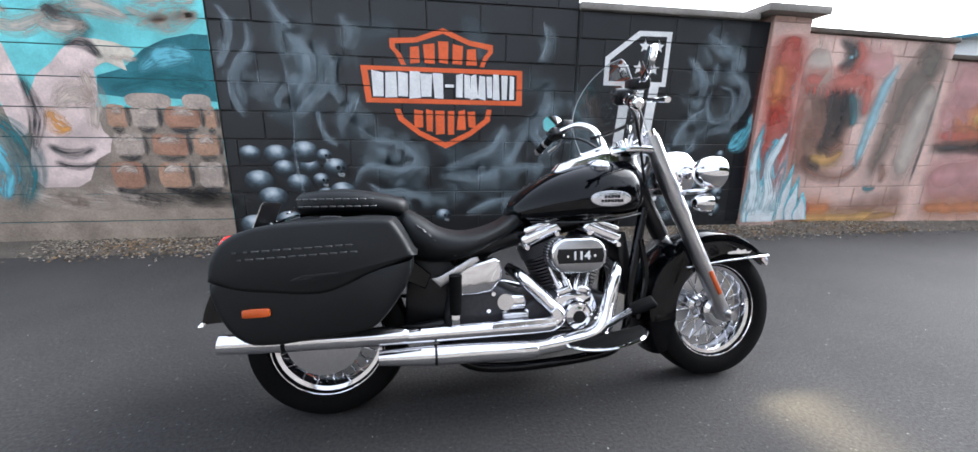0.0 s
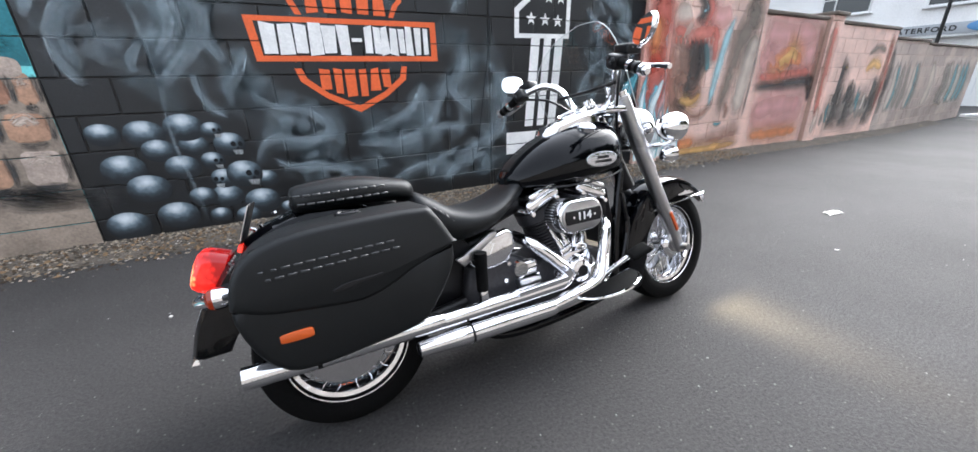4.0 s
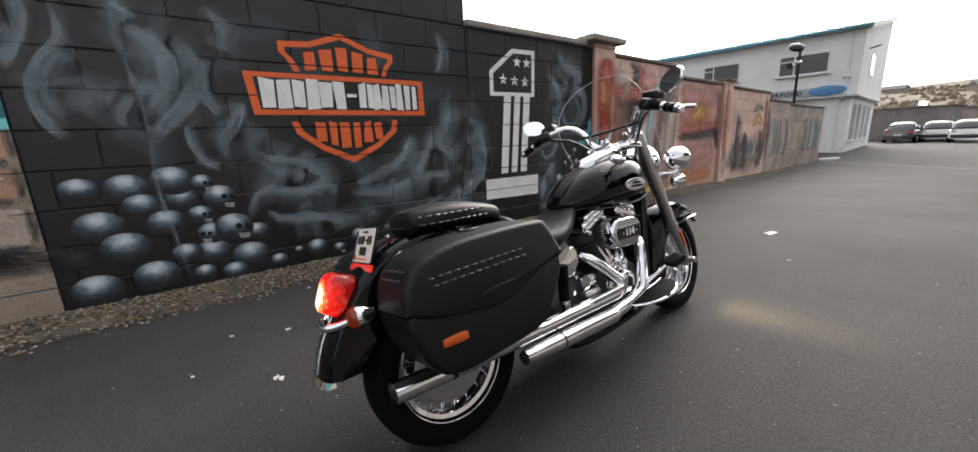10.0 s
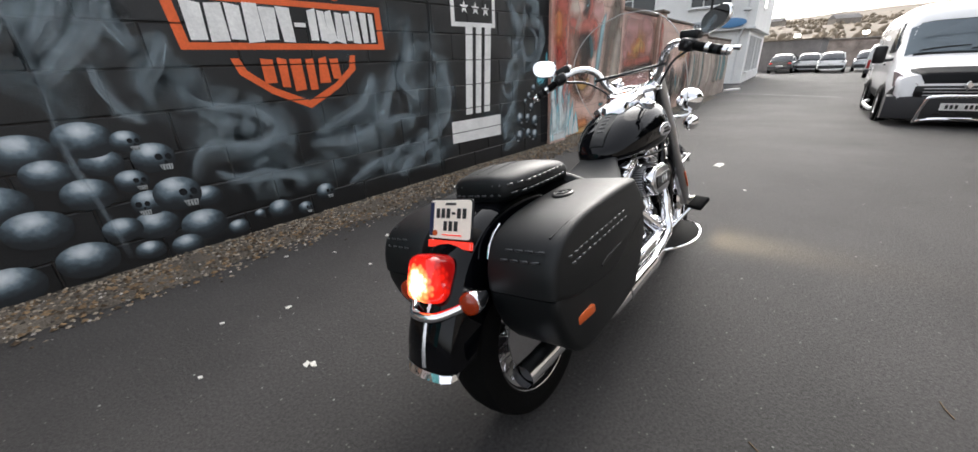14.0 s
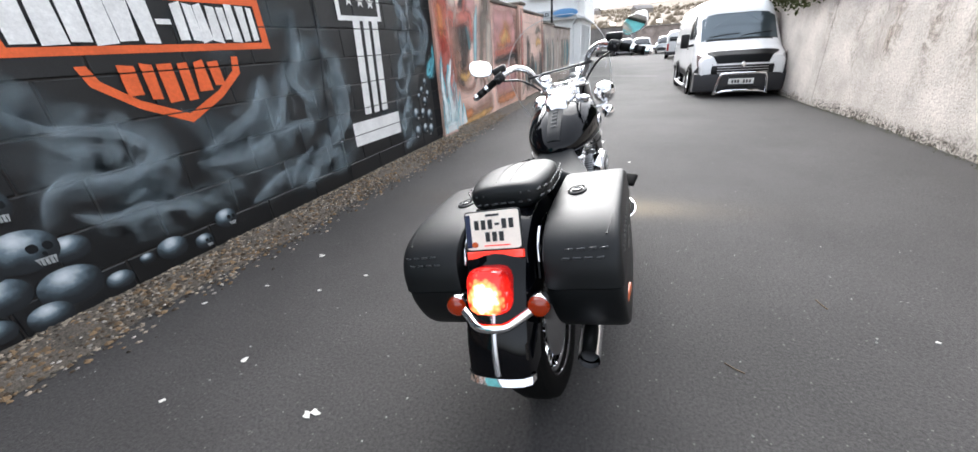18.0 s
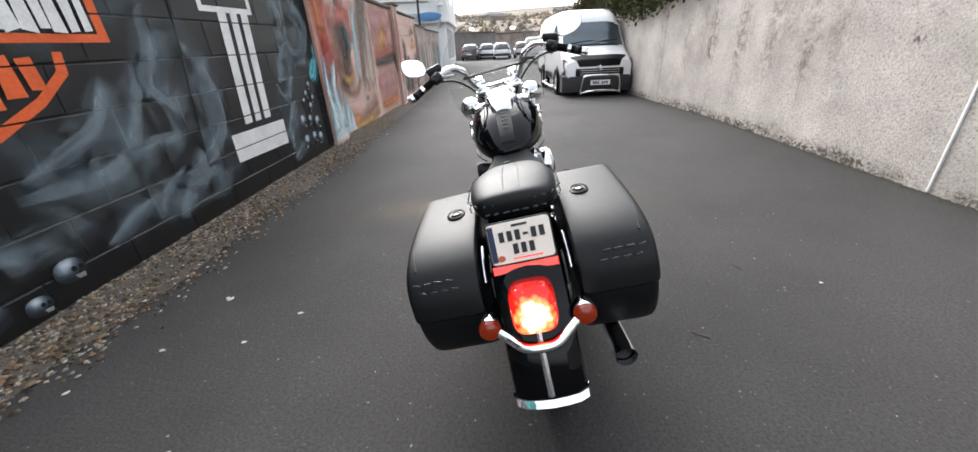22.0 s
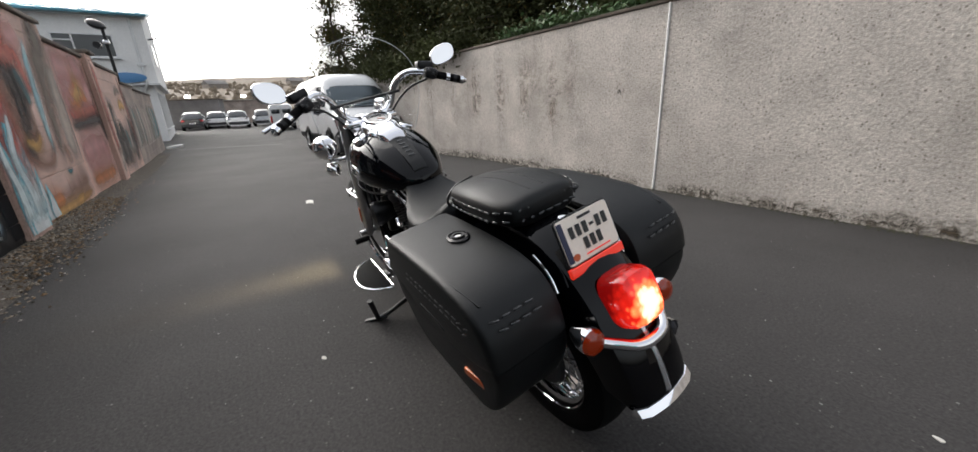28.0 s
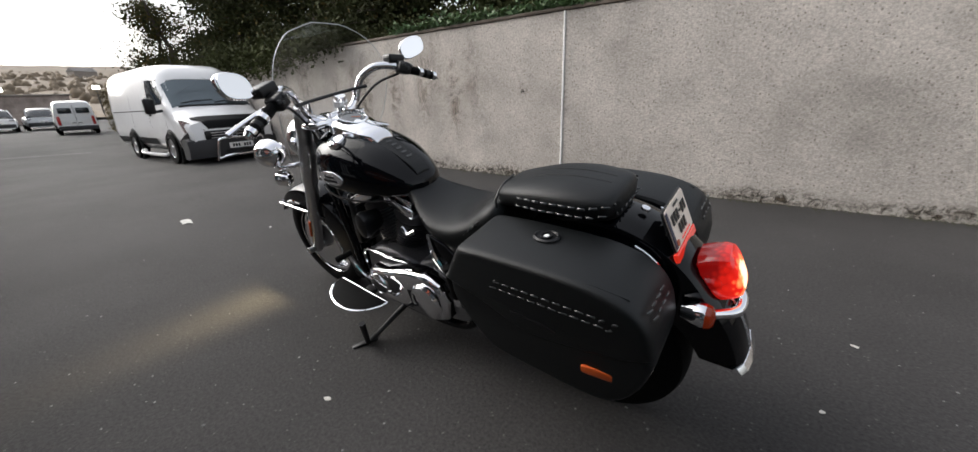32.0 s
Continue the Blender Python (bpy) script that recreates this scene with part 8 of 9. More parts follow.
for s, side in ((-1, "right"), (1, "left")):
    yi, yo = s * 0.125, s * 0.322
    base = part("saddlebag", bag_shell(BAG_LOW + [(-0.1, 0.526), (0.015, 0.51), (0.122, 0.503), (0.2, 0.526), (0.272, 0.56)], yi, yo), M["leather"], bike, "rigid black leather saddlebag with laced lid")
    lid = part("lid", bag_shell(BAG_TOP + BAG_SEAM, yi, yo + s * 0.006, 0.012), M["leather"], base)
    lz = 0.714
    lock = part("lock", moved(lathe([(-0.01, 0.030), (0.003, 0.029), (0.006, 0.024), (0.002, 0.021), (0.001, 0.002)], 32, "z"), pose(0.131, s * 0.194, lz - 0.004) @ Matrix.Diagonal((1.25, 1, 1, 1))), M["satin_black"], lid)
    part("lock_ring", moved(lathe([(0.001, 0.017), (0.006, 0.017), (0.006, 0.012), (0.002, 0.011)], 24, "z"), pose(0.131, s * 0.194, lz - 0.003)), M["satin_black"], lid)
    part("lock_barrel", moved(lathe([(0.0, 0.008), (0.003, 0.0075), (0.0035, 0.001)], 20, "z"), pose(0.131, s * 0.194, lz - 0.003)), M["white"], lid)
    for row in range(2):
        for k in range(12):
            x, z = -0.095 + 0.0275 * k + 0.012 * row, 0.622 + 0.0012 * k - 0.020 * row
            shared("lace", lace, M["lace"], pose(x, s * 0.3275, z, 0, 0, s * (28 if x < -0.06 else 0)), lid)
        for k in range(4):
            shared("lace", lace, M["lace"], pose(-0.149 - 0.009 * row, s * (0.290 - 0.029 * k - 0.012 * row), 0.650 - 0.022 * row, 0, 0, 90 - s * (18 if k == 0 else 5)), lid)
    part("lid_welt", tube([(-0.11, s * 0.295, 0.668), (-0.02, s * 0.309, 0.692), (0.15, s * 0.311, 0.702), (0.30, s * 0.308, 0.701), (0.34, s * 0.30, 0.684)], 0.003, 6), M["leather"], lid)
    part("embossed_bar", moved(slab([(0.02, 0.492), (0.075, 0.496), (0.08, 0.502), (0.145, 0.508), (0.145, 0.514), (0.05, 0.508), (0.02, 0.498)], 0.004, "y", 0.001, 1), Matrix.Translation((0.03, s * 0.3285 - 0.002, 0.045))), M["satin_black"], lid)
    ref = part("side_reflector", moved(slab(oval(0, 0, 0.046, 0.0125, 28, 5), 0.010, "y", 0.003, 2), pose(-0.055, s * 0.320 - 0.005, 0.452, 0, -2, s * 6)), M["orange"], base, "amber side reflector")
    part("bag_rail", tube([(-0.13, s * 0.113, 0.61), (-0.115, s * 0.112, 0.64), (-0.09, s * 0.111, 0.664), (-0.06, s * 0.110, 0.68)], 0.0045, 10), M["chrome"], bike)
    part("fender_strut", moved(slab([(-0.12, 0.55), (-0.10, 0.60), (0.05, 0.66), (0.30, 0.62), (0.44, 0.50), (0.42, 0.45), (0.2, 0.55), (0.0, 0.58)], 0.012, "y", 0.003, 1), Matrix.Translation((0, s * 0.10 - 0.006, 0))), M["gloss_black"], bike)

# tail: lamp, signals, number plate
LAMP = Matrix.Translation((-0.202, 0, 0.576)) @ pose(0, 0, 0, 0, -68, 0)
tl_base = part("tail_lamp", moved(box(0.105, 0.105, 0.045, 0.018, 4), LAMP @ pose(0.0, 0, -0.015)), M["chrome"], bike, "lit red tail lamp in a chrome base")
lens = bmesh.new()
loops = []
for h, kx, ky in ((0.0, 0.062, 0.056), (0.03, 0.062, 0.056), (0.052, 0.060, 0.054), (0.066, 0.054, 0.049), (0.072, 0.044, 0.041), (0.075, 0.028, 0.028), (0.076, 0.01, 0.012)):
    loops.append([(u, v, h) for u, v in oval(0, 0, kx, ky, 40, 4.0)])
part("lens", moved(rings(lens, loops), LAMP @ pose(0, 0, 0.006)), M["lit_lens"], tl_base, "red lens glowing bright from its bulb")
part("chrome_hood", moved(tube([(-0.062, -0.05, 0.01), (-0.072, 0, 0.016), (-0.062, 0.05, 0.01)], 0.014, 10), LAMP), M["chrome"], tl_base)
part("signal_bar", tube([(-0.215, -0.118, 0.532), (-0.250, -0.075, 0.515), (-0.282, -0.04, 0.508), (-0.290, 0, 0.507), (-0.282, 0.04, 0.508), (-0.250, 0.075, 0.515), (-0.215, 0.118, 0.532)], 0.013, 12), M["chrome"], bike)
for s in (-1, 1):
    sg = part("turn_signal", moved(lathe([(0.045, 0.004), (0.04, 0.018), (0.01, 0.031), (-0.012, 0.034), (-0.018, 0.032)], 28, "x"), pose(-0.212, s * 0.119, 0.535) @ Matrix.Scale(0.9, 4)), M["chrome"], bike)
    part("lens", moved(lathe([(-0.018, 0.0325), (-0.030, 0.029), (-0.038, 0.018), (-0.040, 0.002)], 28, "x"), pose(-0.212, s * 0.119, 0.535) @ Matrix.Scale(0.9, 4)), M["red_signal"], sg, "orange red signal lens")
PLATE = Matrix.Translation((-0.128, 0, 0.713)) @ pose(0, 0, 0, 0, 21, 0)
plate = part("number_plate", moved(slab(oval(0, 0, 0.084, 0.056, 40, 14), 0.005, "x", 0.0015, 1), PLATE), M["satin_black"], bike, "white number plate in a black surround")
part("plate_face", moved(slab(oval(0, 0, 0.080, 0.052, 40, 16), 0.0015, "x"), PLATE @ pose(-0.0022, 0, 0)), M["plate"], plate, smooth=False)
part("plate_strip", moved(slab([(-0.084, -0.078), (0.084, -0.078), (0.084, -0.057), (-0.084, -0.057)], 0.012, "x", 0.002, 1), PLATE @ pose(-0.003, 0, 0)), M["red_lens"], plate)
part("plate_band", moved(slab([(0.064, -0.046), (0.079, -0.046), (0.079, 0.046), (0.064, 0.046)], 0.001, "x"), PLATE @ pose(-0.0036, 0, 0)), M["blue"], plate, smooth=False)
for row, (zz, n, h) in enumerate(((0.016, 6, 0.026), (-0.018, 3, 0.026))):
    for k in range(n):
        yy = -(k - (n - 1) / 2) * 0.0205 - 0.006
        hh = h if not (row == 0 and k == 3) else 0.006
        part("plate_bar", moved(box(0.001, 0.013, hh), PLATE @ pose(-0.0042, yy, zz)), M["ink"], plate, smooth=False)
part("plate_bar", moved(box(0.001, 0.04, 0.006), PLATE @ pose(-0.0042, -0.004, 0.041)), M["ink"], plate, smooth=False)
part("plate_bar", moved(box(0.001, 0.075, 0.003), PLATE @ pose(-0.0042, -0.012, -0.042)), M["red_lens"], plate, smooth=False)
part("plate_mark", moved(slab(oval(0, 0, 0.010, 0.008, 16), 0.001, "x"), PLATE @ pose(-0.0042, 0.055, -0.038)), M["orange"], plate, smooth=False)
part("plate_bracket", tube([(-0.125, 0.02, 0.69), (-0.09, 0.02, 0.675), (-0.10, 0.0, 0.70)], 0.005, 8), M["chrome"], plate)

# engine
def along(a, b, profile, segs=32):
    d = Vector(b) - Vector(a)
    return moved(lathe([(u * d.length, r) for u, r in profile], segs, "z"), Matrix.Translation(a) @ d.to_track_quat("Z", "Y").to_matrix().to_4x4())


CRANK = Vector((0.965, -0.01, 0.315))
cpart("crankcase", moved(slab([(0.74, 0.17), (1.10, 0.17), (1.14, 0.24), (1.12, 0.36), (1.02, 0.40), (0.90, 0.40), (0.78, 0.36), (0.72, 0.26)], 0.23, "y", 0.03, 3), Matrix.Translation((0, -0.11, 0))), M["iron"], bike, "dark engine crankcase")
cpart("gearbox", moved(slab([(0.46, 0.22), (0.74, 0.20), (0.78, 0.38), (0.66, 0.44), (0.50, 0.42)], 0.23, "y", 0.03, 3), Matrix.Translation((0, -0.11, 0))), M["iron"], bike)
part("frame_tube", tube([(1.26, -0.10, 0.72), (1.20, -0.115, 0.45), (1.16, -0.12, 0.22), (1.0, -0.12, 0.16), (0.6, -0.12, 0.16), (0.45, -0.12, 0.3)], 0.018, 12), M["gloss_black"], bike)
part("frame_tube", tube([(1.26, 0.10, 0.72), (1.20, 0.115, 0.45), (1.16, 0.12, 0.22), (1.0, 0.12, 0.16), (0.6, 0.12, 0.16), (0.45, 0.12, 0.3)], 0.018, 12), M["gloss_black"], bike)
part("frame_backbone", tube([(1.24, 0, 0.72), (0.95, 0, 0.66), (0.7, 0, 0.60), (0.45, 0, 0.5), (0.3, 0, 0.55)], 0.04, 14), M["satin_black"], bike)
for sx, nm in ((-1, "rear"), (1, "front")):
    ax = Vector((sx * math.sin(radians(22.5)), 0, math.cos(radians(22.5))))
    c0 = CRANK + ax * 0.085
    cyl = cpart("cylinder", along(c0, c0 + ax * 0.15, [(0, 0.055), (1, 0.055)]), M["iron"], bike, "finned black cylinder")
    for k in range(11):
        h = 0.008 + k * 0.0135
        cpart("fin", along(c0 + ax * h, c0 + ax * (h + 0.0055), [(0, 0.062), (0, 0.079), (1, 0.079), (1, 0.062)], 36), M["fin"], cyl)
    head = cpart("cylinder_head", along(c0 + ax * 0.148, c0 + ax * 0.205, [(0, 0.072), (0.1, 0.085), (0.9, 0.085), (1, 0.07)], 36), M["iron"], cyl)
    rot = Matrix.Translation(c0 + ax * 0.232) @ Matrix.Rotation(radians(22.5 * sx), 4, "Y")
    cover = cpart("rocker_cover", moved(box(0.165, 0.21, 0.048, 0.018, 4), rot), M["chrome"], bike, "chrome rocker cover")
    cpart("rocker_step", moved(box(0.115, 0.20, 0.03, 0.012, 3), rot @ pose(0, -0.01, 0.032)), M["chrome"], cover)
    for bx in (-0.062, 0.062):
        part("bolt", moved(lathe([(0, 0.009), (0.012, 0.009), (0.013, 0.006)], 8, "y"), rot @ pose(bx, -0.115, 0.0, 0, 0, 0)), M["chrome"], cover)
    for q in (-0.016, 0.016):
        a = CRANK + Vector((sx * 0.03 + q * 1.1, -0.175, 0.075))
        b = c0 + ax * 0.20 + Vector((q * 1.6 - sx * 0.02, -0.115, 0))
        rpart("pushrod_tube", along(a, b, [(0, 0.016), (0.2, 0.016), (0.21, 0.011), (0.75, 0.011), (0.76, 0.014), (1, 0.014)], 16), M["chrome"], bike)
    rpart("lifter_block", moved(box(0.06, 0.05, 0.035, 0.010, 3), Matrix.Translation(CRANK + Vector((sx * 0.04, -0.17, 0.075))) @ pose(0, 0, 0, 0, sx * 18, 0)), M["chrome"], bike)
camc = rpart("cam_cover", moved(lathe([(-0.245, 0.002), (-0.245, 0.020), (-0.238, 0.034), (-0.236, 0.046), (-0.225, 0.056), (-0.20, 0.060), (-0.16, 0.068), (-0.15, 0.05)], 44), pose(0.968, 0, 0.305)), M["chrome"], bike, "round chrome cam cover")
rpart("cam_disc", moved(lathe([(-0.2475, 0.002), (-0.2475, 0.022), (-0.243, 0.024), (-0.24, 0.01)], 32), pose(0.968, 0, 0.305)), M["satin_black"], camc)
rpart("side_casting", moved(slab([(0.88, 0.24), (1.05, 0.24), (1.08, 0.31), (1.04, 0.38), (0.90, 0.38), (0.86, 0.31)], 0.05, "y", 0.012, 2), Matrix.Translation((0, -0.20, 0))), M["chrome"], bike)


def stadium(cx, cz, w, h, n=14):
    r = h
    out = []
    for k in range(n + 1):
        a = -math.pi / 2 + math.pi * k / n
        out.append((cx + (w - r) + r * math.cos(a), cz + r * math.sin(a)))
    for k in range(n + 1):
        a = math.pi / 2 + math.pi * k / n
        out.append((cx - (w - r) + r * math.cos(a), cz + r * math.sin(a)))
    return out


AIR = (0.962, 0.533)
air = rpart("air_cleaner", moved(slab(stadium(*AIR, 0.106, 0.064), 0.05, "y", 0.012, 3), Matrix.Translation((0, -0.268, 0))), M["chrome"], bike, "oval chrome air cleaner with a black centre panel")
rpart("filter_body", moved(slab(stadium(*AIR, 0.104, 0.063), 0.05, "y"), Matrix.Translation((0, -0.222, 0))), M["dark_plastic"], air)
pleat = mesh_of(box(0.005, 0.046, 0.006, 0.0015, 1))
for k, (u, v) in enumerate(stadium(*AIR, 0.106, 0.065, 18)):
    shared("pleat", pleat, M["steel"], pose(u, -0.118, v + 0.024), air)
rpart("cover_bead", moved(slab(stadium(*AIR, 0.097, 0.055), 0.008, "y", 0.003, 2), Matrix.Translation((0, -0.274, 0))), M["steel"], air)
rpart("centre_panel", moved(slab([(AIR[0] - 0.082, AIR[1] - 0.026), (AIR[0] + 0.082, AIR[1] - 0.026), (AIR[0] + 0.088, AIR[1]), (AIR[0] + 0.082, AIR[1] + 0.026), (AIR[0] - 0.082, AIR[1] + 0.026), (AIR[0] - 0.088, AIR[1])], 0.006, "y", 0.002, 1), Matrix.Translation((0, -0.279, 0))), M["satin_black"], air, "black panel with raised figures")
for sx in (-1, 1):
    rpart("panel_screw", moved(lathe([(-0.003, 0.002), (-0.003, 0.005), (0.0, 0.005)], 12), pose(AIR[0] + sx * 0.05, -0.279, AIR[1])), M["chrome"], air)
txt = bpy.data.curves.new("numerals", "FONT")
txt.body, txt.size, txt.align_x, txt.align_y, txt.extrude, txt.offset = "114", 0.040, "CENTER", "CENTER", 0.001, 0.0012
txt.materials.append(M["white"])
num = new("numerals", txt)
num.parent = air
num.matrix_local = pose(AIR[0], -0.2005, AIR[1] + 0.024, 90, 0, 0) @ Matrix.Diagonal((1.15, 1, 1, 1))
rpart("oil_cap", moved(lathe([(-0.22, 0.01), (-0.22, 0.03), (-0.17, 0.032)], 24), pose(0.70, 0, 0.37)), M["chrome"], bike)
rpart("starter_cover", moved(box(0.09, 0.05, 0.055, 0.014, 3), pose(0.735, -0.19, 0.365)), M["chrome"], bike)
rpart("gear_cover", moved(box(0.10, 0.04, 0.03, 0.01, 3), pose(0.735, -0.205, 0.315)), M["steel"], bike)
for k in range(7):
    x, z = ((0.66, 0.40), (0.70, 0.33), (0.78, 0.33), (0.80, 0.40), (0.64, 0.34), (0.84, 0.28), (0.62, 0.28))[k]
    part("bolt", moved(lathe([(-0.125, 0.002), (-0.125, 0.008), (-0.10, 0.009)], 8), pose(x, 0, z + 0.022)), M["chrome"], bike)
# right side cover, footpeg, straps
side = rpart("side_cover", moved(slab([(0.50, 0.475), (0.56, 0.505), (0.665, 0.53), (0.69, 0.515), (0.695, 0.455), (0.655, 0.405), (0.60, 0.395), (0.535, 0.395), (0.505, 0.43)], 0.035, "y", 0.012, 3), Matrix.Translation((0, -0.205, 0))), M["chrome"], bike, "polished chrome side cover")
rpart("cover_screw", moved(lathe([(-0.008, 0.002), (-0.008, 0.009), (0, 0.009)], 12), pose(0.52, -0.205, 0.455)), M["iron"], side)
part("frame_cover", moved(slab([(0.44, 0.47), (0.47, 0.478), (0.575, 0.535), (0.60, 0.54), (0.605, 0.525), (0.50, 0.458), (0.47, 0.44)], 0.014, "y", 0.004, 2), Matrix.Translation((0, -0.165, 0.025))), M["steel"], bike)
cover = part("frame_cover", moved(slab([(0.598, 0.60), (0.585, 0.53), (0.55, 0.48), (0.50, 0.45), (0.46, 0.455), (0.47, 0.52), (0.53, 0.575)], 0.012, "y", 0.004, 2), Matrix.Translation((0, 0.165, 0))), M["gloss_black"], bike, "black frame cover with a chrome edge")
part("edge_trim", tube([(0.600, 0.178, 0.605), (0.588, 0.180, 0.53), (0.552, 0.182, 0.478), (0.50, 0.184, 0.447), (0.455, 0.186, 0.45)], [0.006, 0.010, 0.011, 0.009, 0.006], 10), M["chrome"], cover)
for s in (-1, 1):
    peg = part("passenger_peg", tube([(0.517, s * 0.180, 0.375), (0.519, s * 0.190, 0.508)], [0.020, 0.022], 16), M["rubber"], bike, "folded black rubber footpeg")
    part("peg_mount", moved(box(0.03, 0.03, 0.05, 0.008, 2), pose(0.517, s * 0.18, 0.358)), M["chrome"], peg)

# exhaust
ex = rpart("exhaust_pipe", tube([(0.735, -0.12, 0.478), (0.775, -0.20, 0.445), (0.85, -0.235, 0.365), (0.885, -0.25, 0.325), (0.865, -0.258, 0.298), (0.80, -0.26, 0.290), (0.5, -0.262, 0.289), (0.3, -0.264, 0.288)], [0.021, 0.024, 0.026, 0.027, 0.027, 0.027, 0.028, 0.028], 22), M["chrome"], bike, "chrome rear cylinder exhaust")
up = rpart("muffler", tube([(0.36, -0.264, 0.291), (0.30, -0.266, 0.293), (0.0, -0.282, 0.303), (-0.12, -0.288, 0.308), (-0.195, -0.292, 0.311)], [0.028, 0.031, 0.031, 0.031, 0.030], 24, caps=False), M["chrome"], bike, "long slash-cut chrome muffler")
rpart("muffler_band", tube([(-0.02, -0.283, 0.304), (-0.008, -0.283, 0.304)], 0.0325, 24), M["satin_black"], up)
rpart("baffle", tube([(-0.17, -0.290, 0.310), (-0.12, -0.288, 0.308)], 0.027, 20), M["satin_black"], up)
rpart("exhaust_pipe", tube([(1.13, -0.11, 0.49), (1.135, -0.19, 0.47), (1.105, -0.225, 0.41), (1.075, -0.24, 0.31), (1.045, -0.248, 0.262), (1.0, -0.252, 0.238), (0.9, -0.256, 0.222), (0.78, -0.262, 0.212)], [0.021, 0.024, 0.026, 0.027, 0.027, 0.027, 0.028, 0.029], 22), M["chrome"], bike, "chrome front cylinder exhaust")
lo = rpart("muffler", tube([(0.80, -0.262, 0.211), (0.77, -0.264, 0.211), (0.60, -0.270, 0.217), (0.45, -0.275, 0.221), (0.40, -0.277, 0.223), (0.265, -0.282, 0.228)], [0.028, 0.034, 0.035, 0.034, 0.033, 0.025], 24, caps=False), M["chrome"], bike, "tapered chrome lower muffler")
rpart("muffler_band", tube([(0.452, -0.275, 0.221), (0.444, -0.275, 0.221)], 0.0350, 24), M["satin_black"], lo)
rpart("baffle", tube([(0.30, -0.281, 0.227), (0.34, -0.28, 0.226)], 0.026, 20), M["satin_black"], lo)
rpart("heat_shield", moved(slab([(0.64, 0.30), (0.86, 0.305), (0.885, 0.33), (0.865, 0.36), (0.845, 0.345), (0.85, 0.325), (0.64, 0.318)], 0.008, "y", 0.002, 1), Matrix.Translation((0, -0.295, 0))), M["chrome"], bike)

# floorboards, pedals, primary, stand
for s, tilt, z0, y0 in ((-1, 8, 0.252, 0.178), (1, 7, 0.248, 0.226)):
    halfmoon = [(-0.145, 0.0), (-0.14, 0.03), (-0.10, 0.085), (-0.04, 0.118), (0.03, 0.122), (0.10, 0.10), (0.145, 0.055), (0.155, 0.01), (0.15, 0.0)]
    fl = Matrix.Translation((1.05, s * y0, z0)) @ pose(0, 0, 0, 0, -tilt, 0)
    fb = part("floorboard", moved(slab([(u, s * v) for u, v in halfmoon], 0.014, "z", 0.004, 2), fl), M["rubber"], bike, "half-moon floorboard with chrome rim")
    part("rim", moved(tube([(u, s * v, 0.008) for u, v in halfmoon[:-1]], 0.0065, 8, 4), fl), M["chrome"], fb)
    part("inner_rail", moved(tube([(-0.145, 0, 0.008), (0.0, 0, 0.008), (0.15, 0, 0.008)], 0.006, 8), fl), M["chrome"], fb)
    part("board_mount", moved(box(0.05, 0.14, 0.02, 0.005, 2), fl @ pose(0, -s * 0.05, -0.012)), M["satin_black"], fb)
part("brake_pedal", tube([(1.00, -0.155, 0.26), (1.05, -0.175, 0.285), (1.10, -0.225, 0.34), (1.13, -0.26, 0.378)], [0.012, 0.012, 0.011, 0.010], 12), M["chrome"], bike)
part("pedal_pad", moved(box(0.085, 0.07, 0.022, 0.010, 3), pose(1.145, -0.285, 0.392, 8, -24, -20)), M["rubber"], bike, "black rubber brake pad")
part("shift_lever", tube([(0.97, 0.205, 0.31), (1.02, 0.22, 0.35), (1.05, 0.23, 0.41), (1.055, 0.235, 0.448)], 0.008, 10), M["chrome"], bike)
part("shift_peg", tube([(1.055, 0.225, 0.449), (1.058, 0.29, 0.450)], 0.013, 14), M["rubber"], bike)
part("shift_rod", tube([(0.765, 0.165, 0.442), (0.92, 0.16, 0.43), (1.065, 0.15, 0.417), (1.07, 0.16, 0.36)], 0.006, 8), M["chrome"], bike)
prim = part("primary_cover", moved(slab([(0.56, 0.33), (0.58, 0.25), (0.66, 0.215), (0.76, 0.225), (0.95, 0.235), (1.02, 0.27), (1.03, 0.33), (0.99, 0.375), (0.9, 0.385), (0.76, 0.42), (0.66, 0.43), (0.59, 0.40)], 0.085, "y", 0.022, 4), Matrix.Translation((0, 0.12, 0))), M["chrome"], bike, "polished chrome primary cover")
part("derby_cover", moved(lathe([(0.19, 0.075), (0.215, 0.074), (0.225, 0.066), (0.228, 0.05), (0.23, 0.002)], 40), pose(0.66, 0, 0.325)), M["chrome"], prim)
part("stator_cover", moved(lathe([(0.19, 0.05), (0.212, 0.048), (0.218, 0.03), (0.219, 0.002)], 36), pose(0.95, 0, 0.31)), M["chrome"], prim)
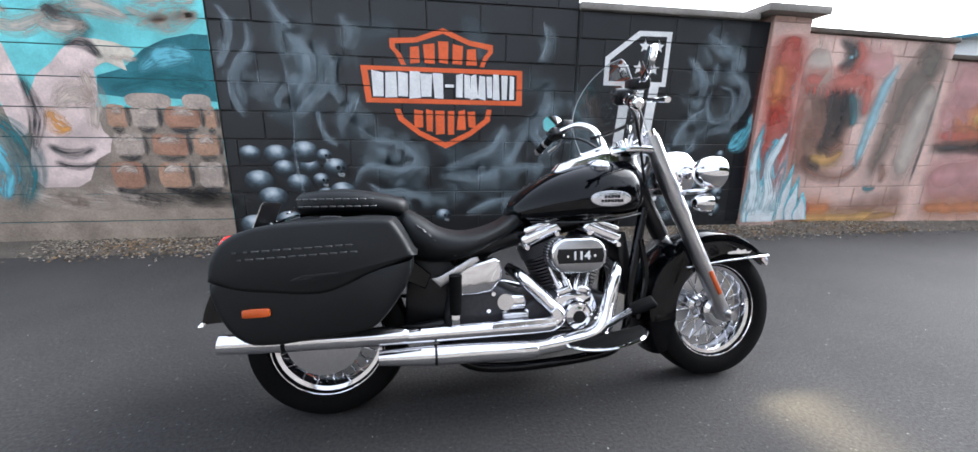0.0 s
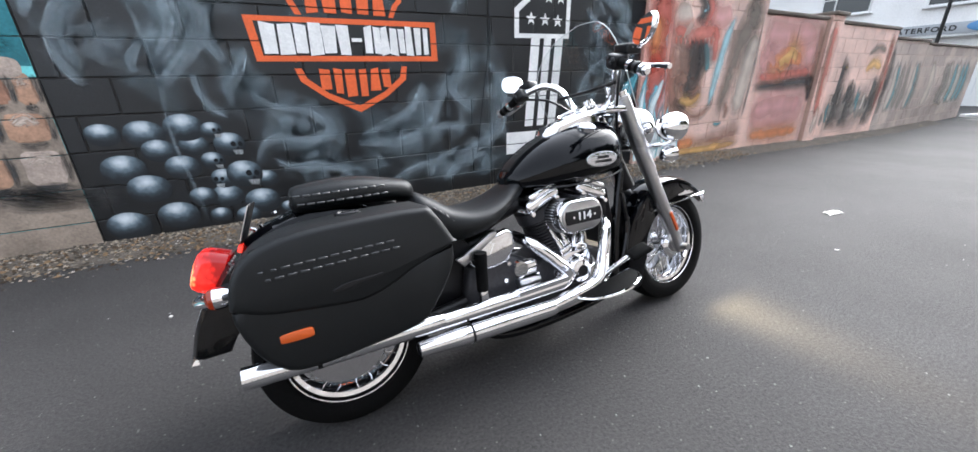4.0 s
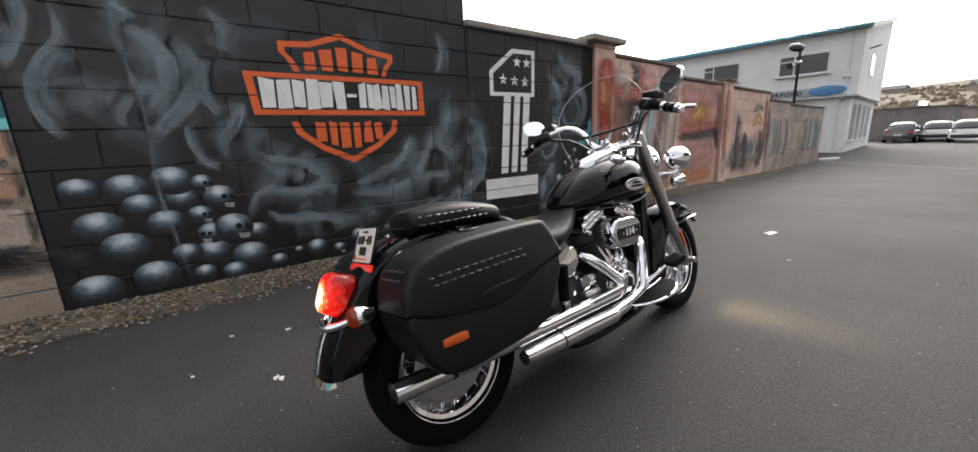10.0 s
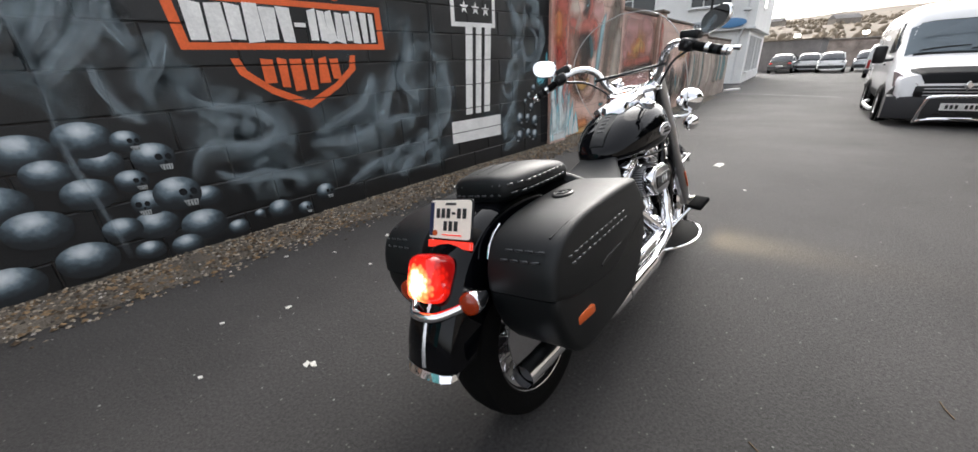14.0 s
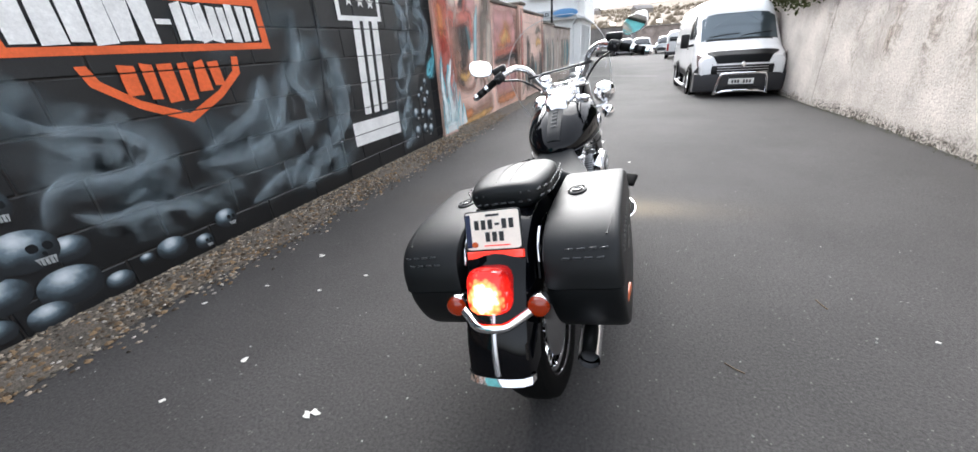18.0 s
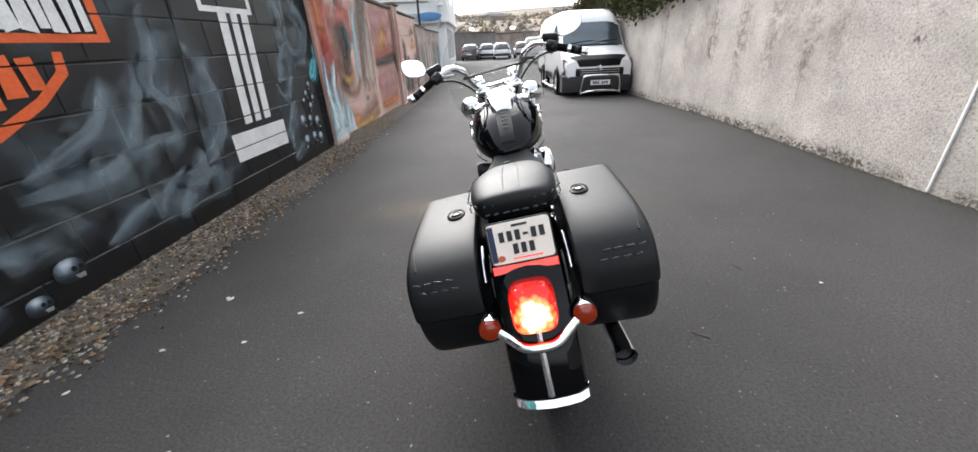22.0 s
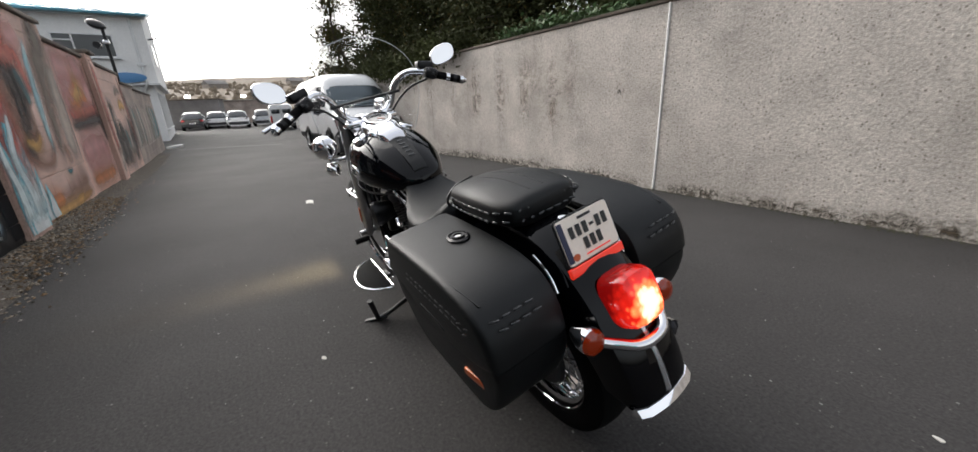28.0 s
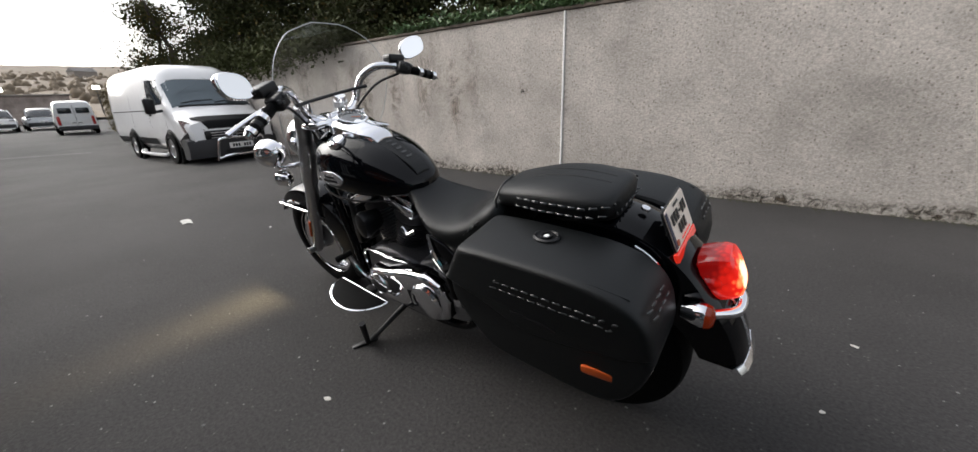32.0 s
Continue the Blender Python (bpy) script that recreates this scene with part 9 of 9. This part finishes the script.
part("horn", moved(lathe([(0.10, 0.03), (0.17, 0.045), (0.19, 0.04), (0.2, 0.002)], 32), pose(0.97, 0, 0.57) @ Matrix.Diagonal((0.8, 1, 1.3, 1))), M["satin_black"], bike)
part("knee_trim", tube([(0.70, 0.15, 0.585), (0.73, 0.16, 0.572), (0.76, 0.155, 0.59)], 0.007, 10), M["chrome"], bike)
stand = part("side_stand", tube([(0.92, 0.11, 0.155), (0.95, 0.17, 0.12), (0.965, 0.26, 0.09), (0.97, 0.335, 0.076)], [0.014, 0.012, 0.010, 0.010], 12), M["satin_black"], bike, "black jiffy stand, folded out")
part("stand_foot", moved(box(0.11, 0.028, 0.014, 0.005, 2), pose(0.985, 0.338, 0.074, 11, 0, 62)), M["satin_black"], stand)
part("stand_lever", tube([(0.972, 0.332, 0.078), (0.955, 0.338, 0.14), (0.94, 0.344, 0.205)], [0.011, 0.012, 0.013], 10), M["satin_black"], stand)
part("oil_tank", box(0.16, 0.15, 0.16, 0.03, 3, at=(0.60, 0, 0.46)), M["satin_black"], bike)
part("battery_box", moved(slab([(0.34, 0.30), (0.58, 0.27), (0.60, 0.44), (0.50, 0.56), (0.36, 0.58)], 0.15, "y", 0.02, 2), Matrix.Translation((0, -0.075, 0))), M["satin_black"], bike)
part("swing_arm", tube([(0.05, -0.105, 0.295), (0.25, -0.115, 0.30), (0.48, -0.10, 0.32)], 0.02, 12), M["satin_black"], bike)
part("swing_arm", tube([(0.05, 0.105, 0.295), (0.25, 0.115, 0.30), (0.48, 0.10, 0.32)], 0.02, 12), M["satin_black"], bike)
part("drive_belt", tube([(0.05, 0.066, 0.40), (0.35, 0.09, 0.385), (0.64, 0.10, 0.36)], 0.008, 8, wide=1.6), M["rubber"], bike)
part("radiator_cover", moved(box(0.05, 0.16, 0.26, 0.015, 3), pose(1.20, 0, 0.50, 0, -10, 0)), M["satin_black"], bike)
part("engine_bar", tube([(1.235, -0.12, 0.60), (1.25, -0.13, 0.45), (1.21, -0.135, 0.30)], 0.013, 10), M["gloss_black"], bike)
